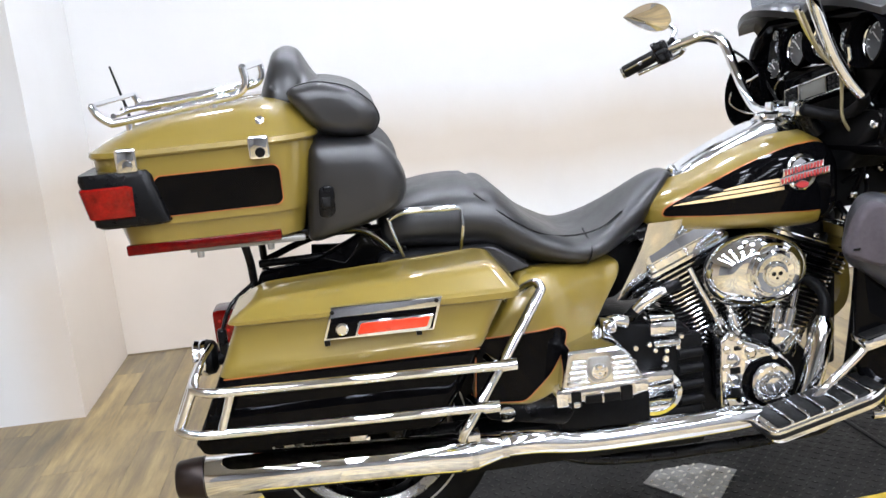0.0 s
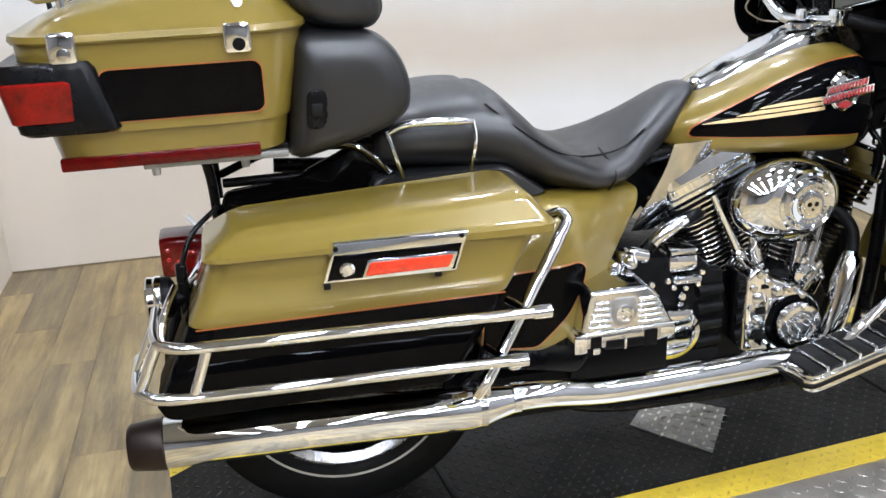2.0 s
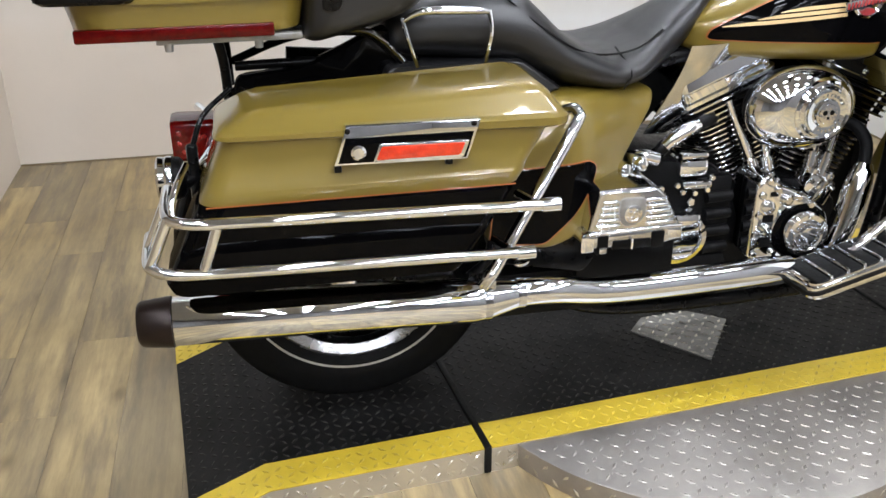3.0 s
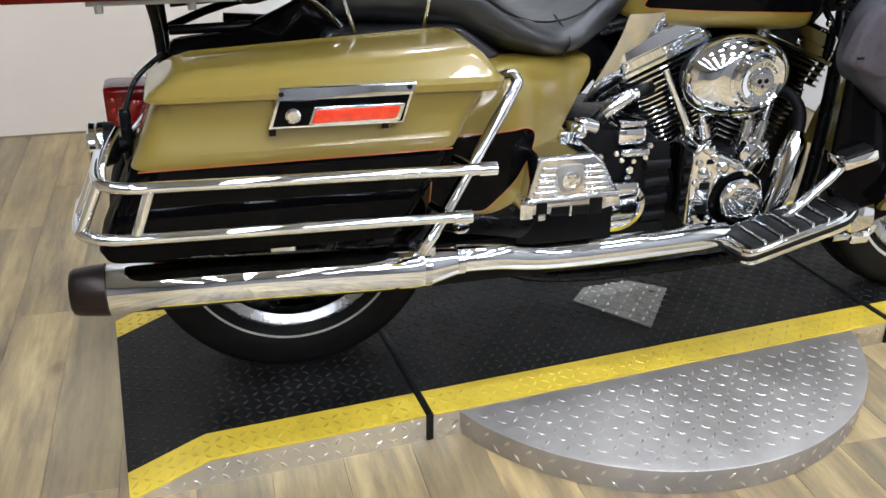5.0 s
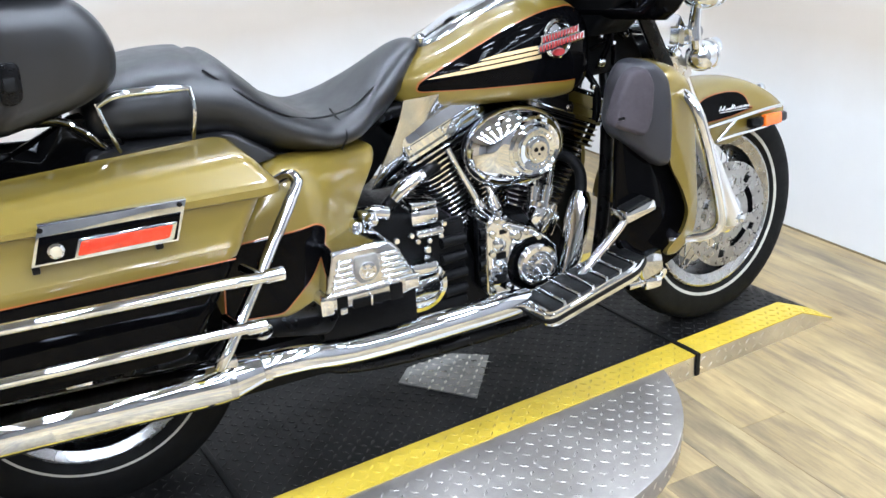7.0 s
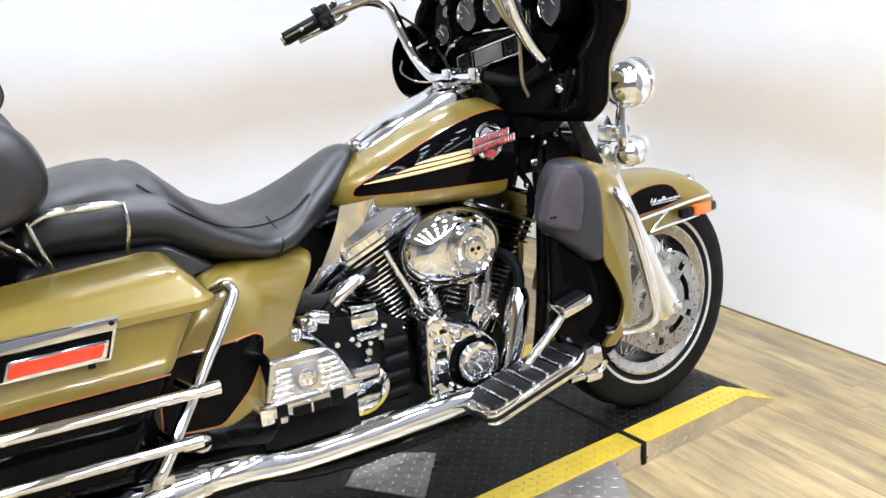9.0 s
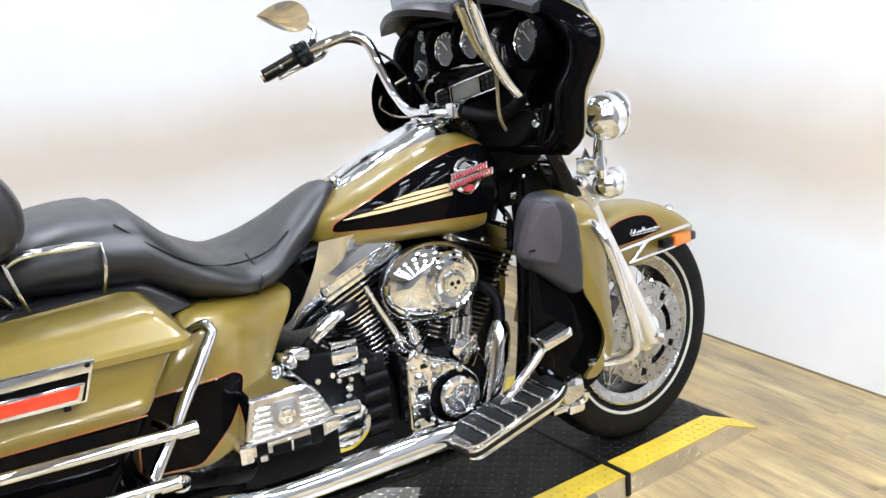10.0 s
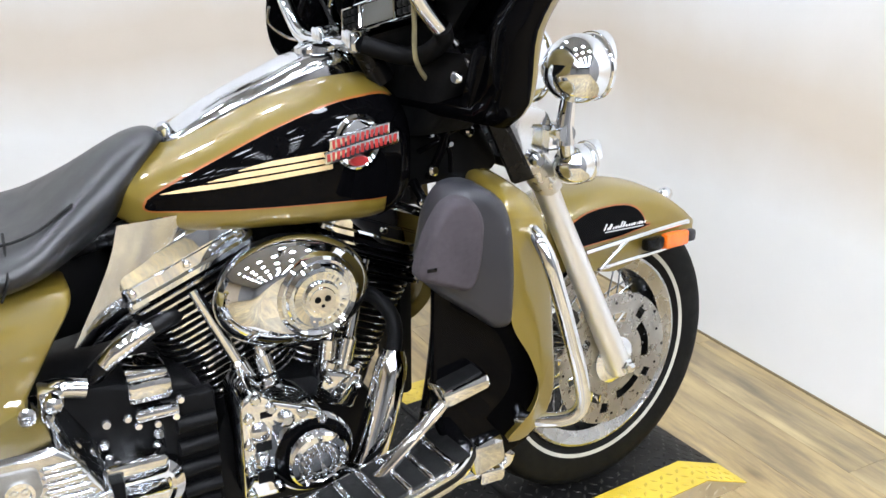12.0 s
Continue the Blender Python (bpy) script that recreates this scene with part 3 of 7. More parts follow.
TURNED = Matrix.Translation(PIVOT) @ Matrix.Rotation(STEER, 4, HEAD_AXIS) @ Matrix.Translation(-PIVOT)


def fpart(name, bm, material, parent, label="", angle=38):
    """A part of the steered front end."""
    return part(name, moved(bm, TURNED), material, parent, label, angle)


TURNED_TOP = Matrix.Translation(PIVOT) @ Matrix.Rotation(radians(9), 4, HEAD_AXIS) @ Matrix.Translation(-PIVOT)


def upart(name, bm, material, parent, label="", angle=38):
    """A part of the fairing and the handlebar."""
    return part(name, moved(bm, TURNED_TOP), material, parent, label, angle)


def both(make):
    """The same shape on the right and the left side."""
    return [make(-1), make(1)]


def bolt(bm, x, y, z, r=0.007, h=0.005, axis=(0, -1, 0)):
    return lathe([(0, r), (h * 0.7, r), (h, r * 0.7)], (x, y, z), axis, 10, bm)


# wheels
def wheel(name, x, front):
    place = fpart if front else part
    r, w = WHEEL_R if front else 0.322, 0.062 if front else 0.069
    c = (x, 0, r)
    hub = place(name, lathe([(-0.085, 0.030), (-0.080, 0.045), (-0.05, 0.045), (-0.03, 0.032), (0.03, 0.032), (0.05, 0.045), (0.080, 0.045), (0.085, 0.030)], c), CHROME, bike, "laced chrome wheel with a narrow white band on the tyre")
    prof = [(0.215, 0.045), (0.235, 0.058), (0.262, w), (0.285, w * 0.99), (0.302, w * 0.90), (0.3125, w * 0.66), (0.318, 0.0)] if front else [(0.215, 0.048), (0.235, 0.060), (0.262, w), (0.290, w * 1.0), (0.307, w * 0.95), (0.3155, w * 0.80), (0.318, 0.0)]
    scale = r / 0.318
    prof = resample(prof, 3)
    ring = [(h, q * scale) for q, h in prof] + [(-h, q * scale) for q, h in prof[-2::-1]] + [(-0.03, 0.205 * scale), (0.03, 0.205 * scale)]
    bm = lathe(ring + ring[:1], c, seg=96, cap=False)
    place("tyre", bm, RUBBER, hub, "black tyre with a worn tread")
    for s in (-1, 1):
        h0 = [(-s * (float(np.interp(q, [p[0] for p in prof], [p[1] for p in prof])) + 0.0009), q * scale) for q in ((0.2335, 0.2355, 0.2375, 0.2395, 0.2415) if front else (0.2390, 0.2405, 0.2420, 0.2435))]
        place("white_band", lathe(h0, c, seg=96, cap=False), WHITEWALL, hub)
    inner = 0.187 if front else 0.195
    for k in (-1, 1):
        lip = [(k * 0.050, 0.221), (k * 0.057, 0.219), (k * 0.058, 0.214), (k * 0.053, 0.207), (k * 0.051, inner + 0.008), (k * 0.046, inner), (k * 0.040, inner + 0.004), (k * 0.046, 0.216), (k * 0.050, 0.221)]
        place("rim", lathe(lip, c, seg=96, cap=False), RIM_METAL, hub, "polished rim lip")
    # Inner rim face in black: the shade inside the wheel put into the colour.
    barrel = [(0.044, 0.196), (0.030, 0.188), (0.012, 0.184), (-0.012, 0.184), (-0.030, 0.188), (-0.044, 0.196), (-0.044, 0.204), (0.044, 0.204), (0.044, 0.196)]
    place("rim_barrel", lathe(barrel, c, seg=96, cap=False), SATIN, hub, "dark inner face of the rim")
    bm = bmesh.new()
    for i in range(40):
        t = 2 * math.pi * i / 40
        t2 = t + (0.42 if i % 4 < 2 else -0.42)
        s = 1 if i % 2 else -1
        a = Vector((x + 0.042 * math.cos(t), s * 0.055, r + 0.042 * math.sin(t)))
        b = Vector((x + 0.187 * math.cos(t2), s * 0.012, r + 0.187 * math.sin(t2)))
        tube([a, b], 0.0022, 6, 1, bm)
        d = (b - a).normalized()
        tube([b - d * 0.016, b], 0.0040, 6, 1, bm)
    parts("spoke", bm, CHROME, hub, "", place)
    if not front:
        place("wheel_disc", lathe([(0.030, 0.060), (0.036, 0.150), (0.030, 0.176), (0.026, 0.176)], c, seg=64), BLACK_PAINT, hub, "gloss black wheel centre")
        studs = bmesh.new()
        for i in range(18):
            t = 2 * math.pi * i / 18
            bolt(studs, x + 0.163 * math.cos(t), -0.034, r + 0.163 * math.sin(t), 0.0048, 0.006)
        parts("rim_stud", studs, CHROME, hub, "", place)
    bm = bmesh.new()
    for i in range(44):
        t = 2 * math.pi * i / 44
        for s in (-1, 1):
            p = [Vector((x + (q * math.cos(t + dt)), s * h, r + q * math.sin(t + dt))) for q, h, dt in ((r * 0.996, 0.010, 0.0), (r * 0.985, 0.030, 0.035), (r * 0.953, 0.048, 0.05))]
            tube(p, 0.0022, 5, 1, bm)
    tagged(place("tread_groove", bm, BLACK_RUBBER, hub), kind="stuff")
    return hub


front_wheel = wheel("front_wheel", AXLE, True)
rear_wheel = wheel("rear_wheel", 0.0, False)


def brake_disc(parent, x, y, z, place, r0=0.048, r1=0.147):
    bm = bmesh.new()
    radii = [r0, 0.070, 0.082, 0.096, 0.102, 0.124, 0.130, r1]
    n = 72
    grid = [[bm.verts.new((x + q * math.cos(2 * math.pi * i / n), y, z + q * math.sin(2 * math.pi * i / n))) for i in range(n)] for q in radii]
    for k in range(len(radii) - 1):
        for i in range(n):
            if k in (2, 3) and i % 14 < 8:
                continue
            if k == 4 and i % 14 in (9, 10):
                continue
            bm.faces.new((grid[k][i], grid[k][(i + 1) % n], grid[k + 1][(i + 1) % n], grid[k + 1][i]))
    bmesh.ops.solidify(bm, geom=bm.faces[:], thickness=0.005)
    d = place("brake_disc", bm, STEEL, parent, "slotted steel brake disc")
    # Thin black discs on the steel stand for the shade in drilled holes.
    bm = bmesh.new()
    for i in range(20):
        t = 2 * math.pi * i / 20
        q = 0.127 if i % 2 else 0.139
        lathe([(0, 0.0034), (0.0006, 0.0032)], (x + q * math.cos(t), y - 0.003, z + q * math.sin(t)), (0, -1, 0), 8, bm)
    tagged(place("drill_hole", bm, BLACK_RUBBER, d), kind="stuff")
    bm = lathe([(0, 0.052), (0.004, 0.051), (0.008, 0.044), (0.012, 0.036)], (x, y - 0.001, z), (0, -1, 0), 40)
    place("disc_carrier", bm, CHROME, d, "chrome disc carrier")
    return d


brake_disc(front_wheel, AXLE, -0.098, WHEEL_R, fpart)
brake_disc(front_wheel, AXLE, 0.098, WHEEL_R, fpart)
brake_disc(rear_wheel, 0.0, -0.095, 0.322, part)

# forks, fender and front lamps (drawn straight ahead, then steered)
fork = fpart("front_fork", tube([(1.205, 0, 1.0), (1.262, 0, 0.87)], 0.036, 16, 1), SATIN, bike, "black and silver telescopic front fork")


def along_fork(d, ahead=0.0, y=0.0):
    """A point d metres up the fork from the axle."""
    p = PIVOT + HEAD_AXIS * d
    return (p.x + ahead, y, p.z)


for s in (-1, 1):
    y = s * 0.118
    leg = fpart("slider", tube([along_fork(-0.015, -0.006, y), along_fork(0.05, -0.006, y), along_fork(0.40, -0.008, y), along_fork(0.50, -0.008, y)], [0.026, 0.026, 0.0225, 0.0235], 20, 1), ALU, fork, "silver fork slider")
    fpart("axle_boss", tube([(AXLE - 0.002, y - s * 0.03, WHEEL_R - 0.002), (AXLE - 0.002, y + s * 0.014, WHEEL_R - 0.002)], 0.024, 20, 1), ALU, leg)
    fpart("axle_nut", lathe([(0, 0.018), (0.012, 0.018), (0.016, 0.013), (0.022, 0.012), (0.024, 0.0)], (AXLE, y + s * 0.012, WHEEL_R), (0, s, 0), 6 if s < 0 else 12), CHROME, leg, "chrome axle nut")
    fpart("fork_cover", tube([along_fork(0.455, 0.0, y), along_fork(0.475, -0.004, y), along_fork(0.58, -0.032, y), along_fork(0.74, -0.034, y)], [0.027, 0.029, 0.027, 0.026], 18, 3), STEEL, fork, "satin grey fork tube cover")
    bm = bmesh.new()
    for q in (0.07, 0.10):
        tube([along_fork(q, -0.045, y * 0.65), along_fork(q, -0.01, y * 0.8)], 0.008, 10, 1, bm)
    join(bm, moved(box(-0.015, 0.022, -0.022, 0.022, -0.04, 0.04, 0.008), Matrix.Translation(along_fork(0.10, -0.060, y * 0.62)) @ Matrix.Rotation(-RAKE, 4, "Y")))
    fpart("brake_caliper", bm, CALIPER, fork, "dark front brake caliper")
fpart("lower_triple_clamp", moved(box(-0.045, 0.04, -0.10, 0.10, -0.014, 0.014, 0.010), Matrix.Translation(along_fork(0.53)) @ Matrix.Rotation(-RAKE, 4, "Y")), SATIN, fork)


def fender_surface():
    """The front fender: a U-shaped section carried round the wheel."""
    bm = bmesh.new()
    rings = []
    for i in range(33):
        t = radians(46 + 120 * i / 32)
        rad = 0.329 + 0.006 * math.sin(t) + 0.016 * max(0.0, 0.75 - t)
        w = 0.088 + 0.006 * math.sin(t)
        skirt = 0.012 + 0.135 * math.sin(t) ** 4
        sec = [(-w * 0.98, -skirt), (-w, -skirt * 0.5), (-w * 0.97, -0.012), (-w * 0.82, 0.012), (-w * 0.45, 0.022), (0, 0.026), (w * 0.45, 0.022), (w * 0.82, 0.012), (w * 0.97, -0.012), (w, -skirt * 0.5), (w * 0.98, -skirt)]
        rings.append([Vector((AXLE + (rad + dr) * math.cos(t), dy, WHEEL_R + 0.008 + (rad + dr) * math.sin(t))) for dy, dr in sec])
    loft(bm, rings, False, False)
    bmesh.ops.recalc_face_normals(bm, faces=bm.faces)
    bmesh.ops.solidify(bm, geom=bm.faces[:], thickness=0.004)
    return bm


fender = fpart("front_fender", fender_surface(), OLIVE, bike, "olive-gold valanced front fender", 60)


def fender_side(x, z):
    return -0.0985


panel_x = ends_round(AXLE - 0.150, AXLE + 0.082, 24)
panel_low = curve([(AXLE - 0.150, 0.590), (AXLE, 0.594), (AXLE + 0.082, 0.604)])


def panel_high(x):
    u = (x - AXLE + 0.150) / 0.232
    return panel_low(x) + 0.068 * max(0.0, 1 - abs(2 * u - 0.9) ** 2.6) ** 0.6 if abs(2 * u - 0.9) < 1 else panel_low(x) + 0.002


part_pin = patch(panel_x, panel_low, panel_high, fender_side, 0.0012, 4, 0.003)
fpart("fender_pinstripe", part_pin, PIN, fender)
fpart("fender_panel", patch(panel_x, panel_low, panel_high, fender_side, 0.0022, 4), BLACK_PAINT, fender, "black fender panel with silver script")
script = bmesh.new()
for i in range(16):
    u = AXLE - 0.040 + 0.0072 * i
    hgt = (0.015, 0.006, 0.012, 0.005, 0.006, 0.005, 0.014, 0.012, 0.005, 0.006, 0.005, 0.006, 0.005, 0.007, 0.005, 0.006)[i]
    join(script, moved(box(-0.0012 - 0.0010 * (i % 3), 0.0016, -0.0006, 0.0006, -hgt / 2, hgt / 2, 0.0), Matrix.Translation((u, -0.1015, 0.616 - 0.03 * (u - AXLE) + (hgt - 0.009) / 2)) @ pose(0, 0, 0, 0, 30, 0)))
join(script, moved(box(-0.052, 0.052, -0.0006, 0.0006, -0.0008, 0.0008, 0.0), Matrix.Translation((AXLE + 0.012, -0.1015, 0.6075)) @ pose(0, 0, 0, 0, 2, 0)))
fpart("fender_script", script, WHITE_INK, fender, "silver script shown as plain strokes")
rail = bmesh.new()
tube([(AXLE - 0.096, -0.108, 0.580), (AXLE, -0.114, 0.588), (AXLE + 0.10, -0.115, 0.594), (AXLE + 0.185, -0.110, 0.594)], 0.0052, 10, 5, rail)
tube([(AXLE - 0.060, -0.108, 0.538), (AXLE, -0.114, 0.544), (AXLE + 0.10, -0.115, 0.548), (AXLE + 0.190, -0.110, 0.556)], 0.0048, 10, 5, rail)
tube([(AXLE - 0.058, -0.110, 0.538), (AXLE - 0.020, -0.114, 0.570), (AXLE + 0.008, -0.114, 0.588)], 0.0045, 10, 5, rail)
parts("fender_rail", rail, CHROME, fender, "chrome fender trim rail", fpart)
fpart("fender_lamp", box(AXLE + 0.110, AXLE + 0.176, -0.126, -0.106, 0.549, 0.581, 0.005), AMBER, fender, "amber side marker lens")
fpart("lamp_end", box(AXLE + 0.177, AXLE + 0.200, -0.125, -0.106, 0.551, 0.579, 0.008), PLASTIC, fender)
fpart("lamp_back", box(AXLE + 0.060, AXLE + 0.109, -0.122, -0.100, 0.552, 0.578, 0.006), SATIN, fender)
fpart("fender_tip_lamp", lathe([(0, 0.018), (0.014, 0.016), (0.022, 0.008)], (AXLE + 0.225, 0, 0.615), (0.6, 0, 0.8), 20), CHROME, fender)


def lamp_shell(x, y, z, r, depth, visor=True):
    """A chrome lamp bowl that looks ahead."""
    prof = [(-depth, 0.004), (-depth * 0.97, r * 0.27), (-depth * 0.88, r * 0.54), (-depth * 0.72, r * 0.79), (-depth * 0.50, r * 0.95), (-depth * 0.28, r * 1.0), (-depth * 0.1, r * 0.97), (0, r * 0.92), (0.003, r * 0.96), (0.009, r * 0.96), (0.012, r * 0.90)]
    return lathe(prof, (x, y, z), (1, 0, 0), 36)


def visor(x, y, z, r):
    bm = bmesh.new()
    rings = []
    for i in range(13):
        t = radians(20 + 140 * i / 12)
        reach = 0.018 * math.sin(t) ** 2 + 0.003
        d = Vector((0, math.cos(t), math.sin(t)))
        base = Vector((x + 0.016, y, z))
        rings.append([base + d * r * 1.05, base + d * r * 1.06 + Vector((reach, 0, 0)), base + d * r * 1.09 + Vector((reach, 0, 0)), base + d * r * 1.08])
    return loft(bm, rings)


lamps = fpart("lamp_bar", tube([(1.44, -0.19, 0.845), (1.455, -0.10, 0.842), (1.46, 0, 0.842), (1.455, 0.10, 0.842), (1.44, 0.19, 0.845)], 0.016, 14, 5), CHROME, bike, "chrome bar of auxiliary lamps")
for s in (-1, 1):
    y = s * 0.175
    bowl = fpart("passing_lamp", lamp_shell(1.498, y, 0.952, 0.060, 0.092), CHROME, bike, "chrome passing lamp")
    fpart("visor", visor(1.486, y, 0.952, 0.057), CHROME, bowl)
    fpart("lens", lathe([(0, 0.053), (0.010, 0.043), (0.014, 0.0)], (1.506, y, 0.952), (1, 0, 0), 24), WHITE_INK, bowl)
    fpart("lamp_stem", tube([(1.452, y, 0.900), (1.446, y, 0.862), (1.446, y, 0.825)], [0.014, 0.016, 0.019], 14, 1), CHROME, lamps)
    signal = fpart("turn_signal", lamp_shell(1.492, y - s * 0.005, 0.783, 0.037, 0.060), CHROME, bike, "chrome bullet turn signal")
    fpart("visor", visor(1.486, y - s * 0.005, 0.783, 0.036), CHROME, signal)
    fpart("lens", lathe([(0, 0.033), (0.008, 0.026), (0.012, 0.0)], (1.500, y - s * 0.005, 0.783), (1, 0, 0), 20), AMBER, signal)
    fpart("signal_stem", tube([(1.446, y, 0.84), (1.450, y, 0.81), (1.462, y, 0.80)], [0.017, 0.015, 0.012], 14, 1), CHROME, lamps)
headlamp = fpart("headlamp", lamp_shell(1.492, 0, 0.945, 0.082, 0.16), CHROME, bike, "large chrome headlamp")
fpart("lens", lathe([(0, 0.078), (0.015, 0.062), (0.022, 0.0)], (1.500, 0, 0.945), (1, 0, 0), 32), WHITE_INK, headlamp)
for s in (-1, 1):
    part("fork_shroud", slab(round_poly([(1.330, 0.925), (1.432, 0.892), (1.452, 0.850), (1.425, 0.812), (1.396, 0.785), (1.350, 0.820)], 0.012), s * 0.150, s * 0.158, 0.003), CHROME_WORN, lamps, "satin grey fork shroud plate")
    part("fork_guard", slab(round_poly([(1.215, 1.068), (1.252, 1.058), (1.405, 0.778), (1.362, 0.772)], 0.006), s * 0.160, s * 0.172, 0.003), SATIN, fork, "black diagonal fork guard plate")
    bracket = bmesh.new()
    box(1.425, 1.470, s * 0.150, s * 0.172, 0.826, 0.862, 0.006, bracket)
    lathe([(0, 0.013), (0.010, 0.013), (0.014, 0.008)], (1.412, s * 0.160, 0.808), (0, s, 0), 16, bracket)
    part("shroud_bolt", bracket, CHROME, lamps)

# fairing, drawn straight ahead
FW = smooth_curve([(0.895, 0.300), (0.93, 0.345), (0.97, 0.356), (1.02, 0.362), (1.07, 0.378), (1.12, 0.400), (1.16, 0.400), (1.20, 0.360), (1.245, 0.27)])
FD = smooth_curve([(0.895, 0.15), (0.93, 0.19), (1.00, 0.235), (1.07, 0.275), (1.13, 0.300), (1.18, 0.300), (1.22, 0.270), (1.245, 0.22)])
FZ = spread(0.897, 1.243, 18)


def sway(y, z):
    """The far wing stands in a little."""
    return y if y < 0 else y * (1 - 0.22 * min(1.0, max(0.0, (z - 0.95) / 0.12)))


def rim_x(z):
    """The wings swing forward above the waist."""
    k = min(1.0, max(0.0, (z - 1.03) / 0.08))
    return 1.200 + 0.020 * k * k * (3 - 2 * k)


def fairing_row(z, n=40):
    w, d = FW(z), FD(z)
    row = []
    for i in range(n + 1):
        t = math.pi * i / n
        y = -w * math.cos(t)
        row.append(Vector((rim_x(z) + 0.005 + 0.44 * d * (1 - abs(y / w) ** 1.6) ** 0.5, sway(y, z), z)))
    return row


def fairing_shell():
    bm = loft(bmesh.new(), [fairing_row(z) for z in FZ], False, False)
    bmesh.ops.recalc_face_normals(bm, faces=bm.faces)
    bmesh.ops.solidify(bm, geom=bm.faces[:], thickness=0.006)
    return bm


fairing = upart("fairing", fairing_shell(), OLIVE, bike, "olive-gold batwing fairing with a black inner face", 60)


def inner_fairing():
    rim = [Vector((rim_x(z), sway(-FW(z), z), z)) for z in FZ] + [Vector((rim_x(z), sway(FW(z), z), z)) for z in reversed(FZ)]
    c = Vector((1.165, 0, 1.06))
    rings = []
    for k, dx in ((1.004, 0.006), (1.006, 0.002), (1.003, -0.004), (0.990, -0.014), (0.95, -0.028), (0.88, -0.034), (0.80, -0.020), (0.70, 0.018), (0.60, 0.034), (0.40, 0.040), (0.05, 0.040)):
        rings.append([Vector((p.x + dx, p.y * k, c.z + (p.z - c.z) * k)) for p in rim])
    return loft(bmesh.new(), rings, False)


inner = upart("inner_fairing", inner_fairing(), BLACK_PAINT, fairing, "gloss black inner fairing", 60)


def brow():
    bm = bmesh.new()
    rings = []
    for i in range(41):
        y = -0.27 + 0.54 * i / 40
        shift = 1.12 if y > 0 else 1.0
        lobe = abs(math.sin(2 * math.pi * (y + 0.27) / 0.54)) ** 0.8
        h = 1.212 + 0.030 * lobe + 0.012 * (1 - (y / 0.27) ** 2)
        out = 1.165 - 0.060 * lobe * (1 - 0.3 * (y / 0.27) ** 2)
        h += 0.012
        rings.append([Vector((x, y * shift, z)) for x, z in ((1.24, h + 0.010), (out + 0.03, h + 0.014), (out, h), (out + 0.002, h - 0.016), (out + 0.05, h - 0.008), (1.24, h - 0.04))])
    return loft(bm, rings)


upart("gauge_hood", brow(), LEATHER, fairing, "black hood over the gauges")
DASH_X = 1.198
# dash face, leaning back under the gauges
upart("dash_face", moved(slab(round_poly([(-0.235, 1.10), (-0.20, 1.215), (0.20, 1.215), (0.235, 1.09), (0.16, 1.02), (0.125, 0.985), (-0.14, 0.985), (-0.17, 1.04)], 0.02), -0.012, 0.012, 0.004), Matrix.Translation((DASH_X + 0.016, 0, 0)) @ pose(0, 0, 0, 0, 0, -90)), CASE, fairing, "black dash face")
upart("dash_apron", loft_z([(0.86, 1.17, 1.30, -0.11, 0.11, 0.03), (0.93, 1.17, 1.30, -0.20, 0.20, 0.03), (1.00, 1.185, 1.30, -0.25, 0.25, 0.03)]), DEEP, fairing, "black panel under the dash")


def gauge(y, z, r, hood=0.0):
    face = (-1, -0.05, 0.12)
    g = upart("gauge", lathe([(0.0, r * 1.16), (0.009, r * 1.14), (0.012, r * 1.05), (0.008, r * 0.96), (0.003, r * 0.94)], (DASH_X, y, z), face, 32, cap=False), CHROME, bike, "round gauge in a chrome bezel")
    upart("dial", lathe([(0, r), (0.003, r * 0.99), (0.004, 0.0)], (DASH_X, y, z), face, 28), GAUGE, g, "dark dial")
    if hood:
        upart("gauge_cup", lathe([(-0.01, r * 1.16), (hood * 0.5, r * 1.22), (hood, r * 1.32), (hood + 0.003, r * 1.38), (hood, r * 1.44), (-0.01, r * 1.42)], (DASH_X, y, z), face, 36, cap=False), BLACK_PAINT, g, "deep gloss black gauge cup")
    bm = tube([(DASH_X - 0.006, y, z), (DASH_X - 0.006, y + r * 0.5, z + r * 0.55)], 0.0014, 6, 1)
    for i in range(11):
        t = radians(-40 + 26 * i)
        p = Vector((DASH_X - 0.0055, y + r * 0.78 * math.cos(t), z + r * 0.78 * math.sin(t)))
        q = Vector((DASH_X - 0.0055, y + r * 0.92 * math.cos(t), z + r * 0.92 * math.sin(t)))
        tube([p, q], 0.0012, 5, 1, bm)
    upart("needle", bm, WHITE_INK, g)
    return g


for y, z, r, hood in ((0.177, 1.110, 0.024, 0.0), (0.066, 1.155, 0.039, 0.030), (-0.036, 1.166, 0.038, 0.030), (-0.124, 1.163, 0.024, 0.0), (-0.228, 1.152, 0.043, 0.050), (0.150, 1.165, 0.013, 0.0), (0.158, 1.195, 0.012, 0.0)):
    gauge(y, z, r, hood)
# radio
tilt = Matrix.Translation((DASH_X - 0.012, -0.006, 1.058)) @ pose(0, 0, 0, 0, 0, -90) @ pose(0, 0, 0, -8, -11, 0)
radio = upart("radio", moved(slab(round_poly([(-0.118, -0.034), (0.136, -0.034), (0.140, 0.028), (0.130, 0.040), (-0.114, 0.042), (-0.120, 0.032)], 0.006), -0.014, 0.014, 0.004), tilt), BLACK_PAINT, bike, "motorcycle radio with a grey screen")
upart("radio_face", moved(box(-0.108, 0.126, -0.0165, -0.008, 0.017, 0.034, 0.002), tilt), BLACK_PAINT, radio, "black strip")
upart("screen", moved(box(-0.044, 0.056, -0.0165, -0.010, -0.024, 0.012, 0.001), tilt), LCD, radio, "grey radio screen")
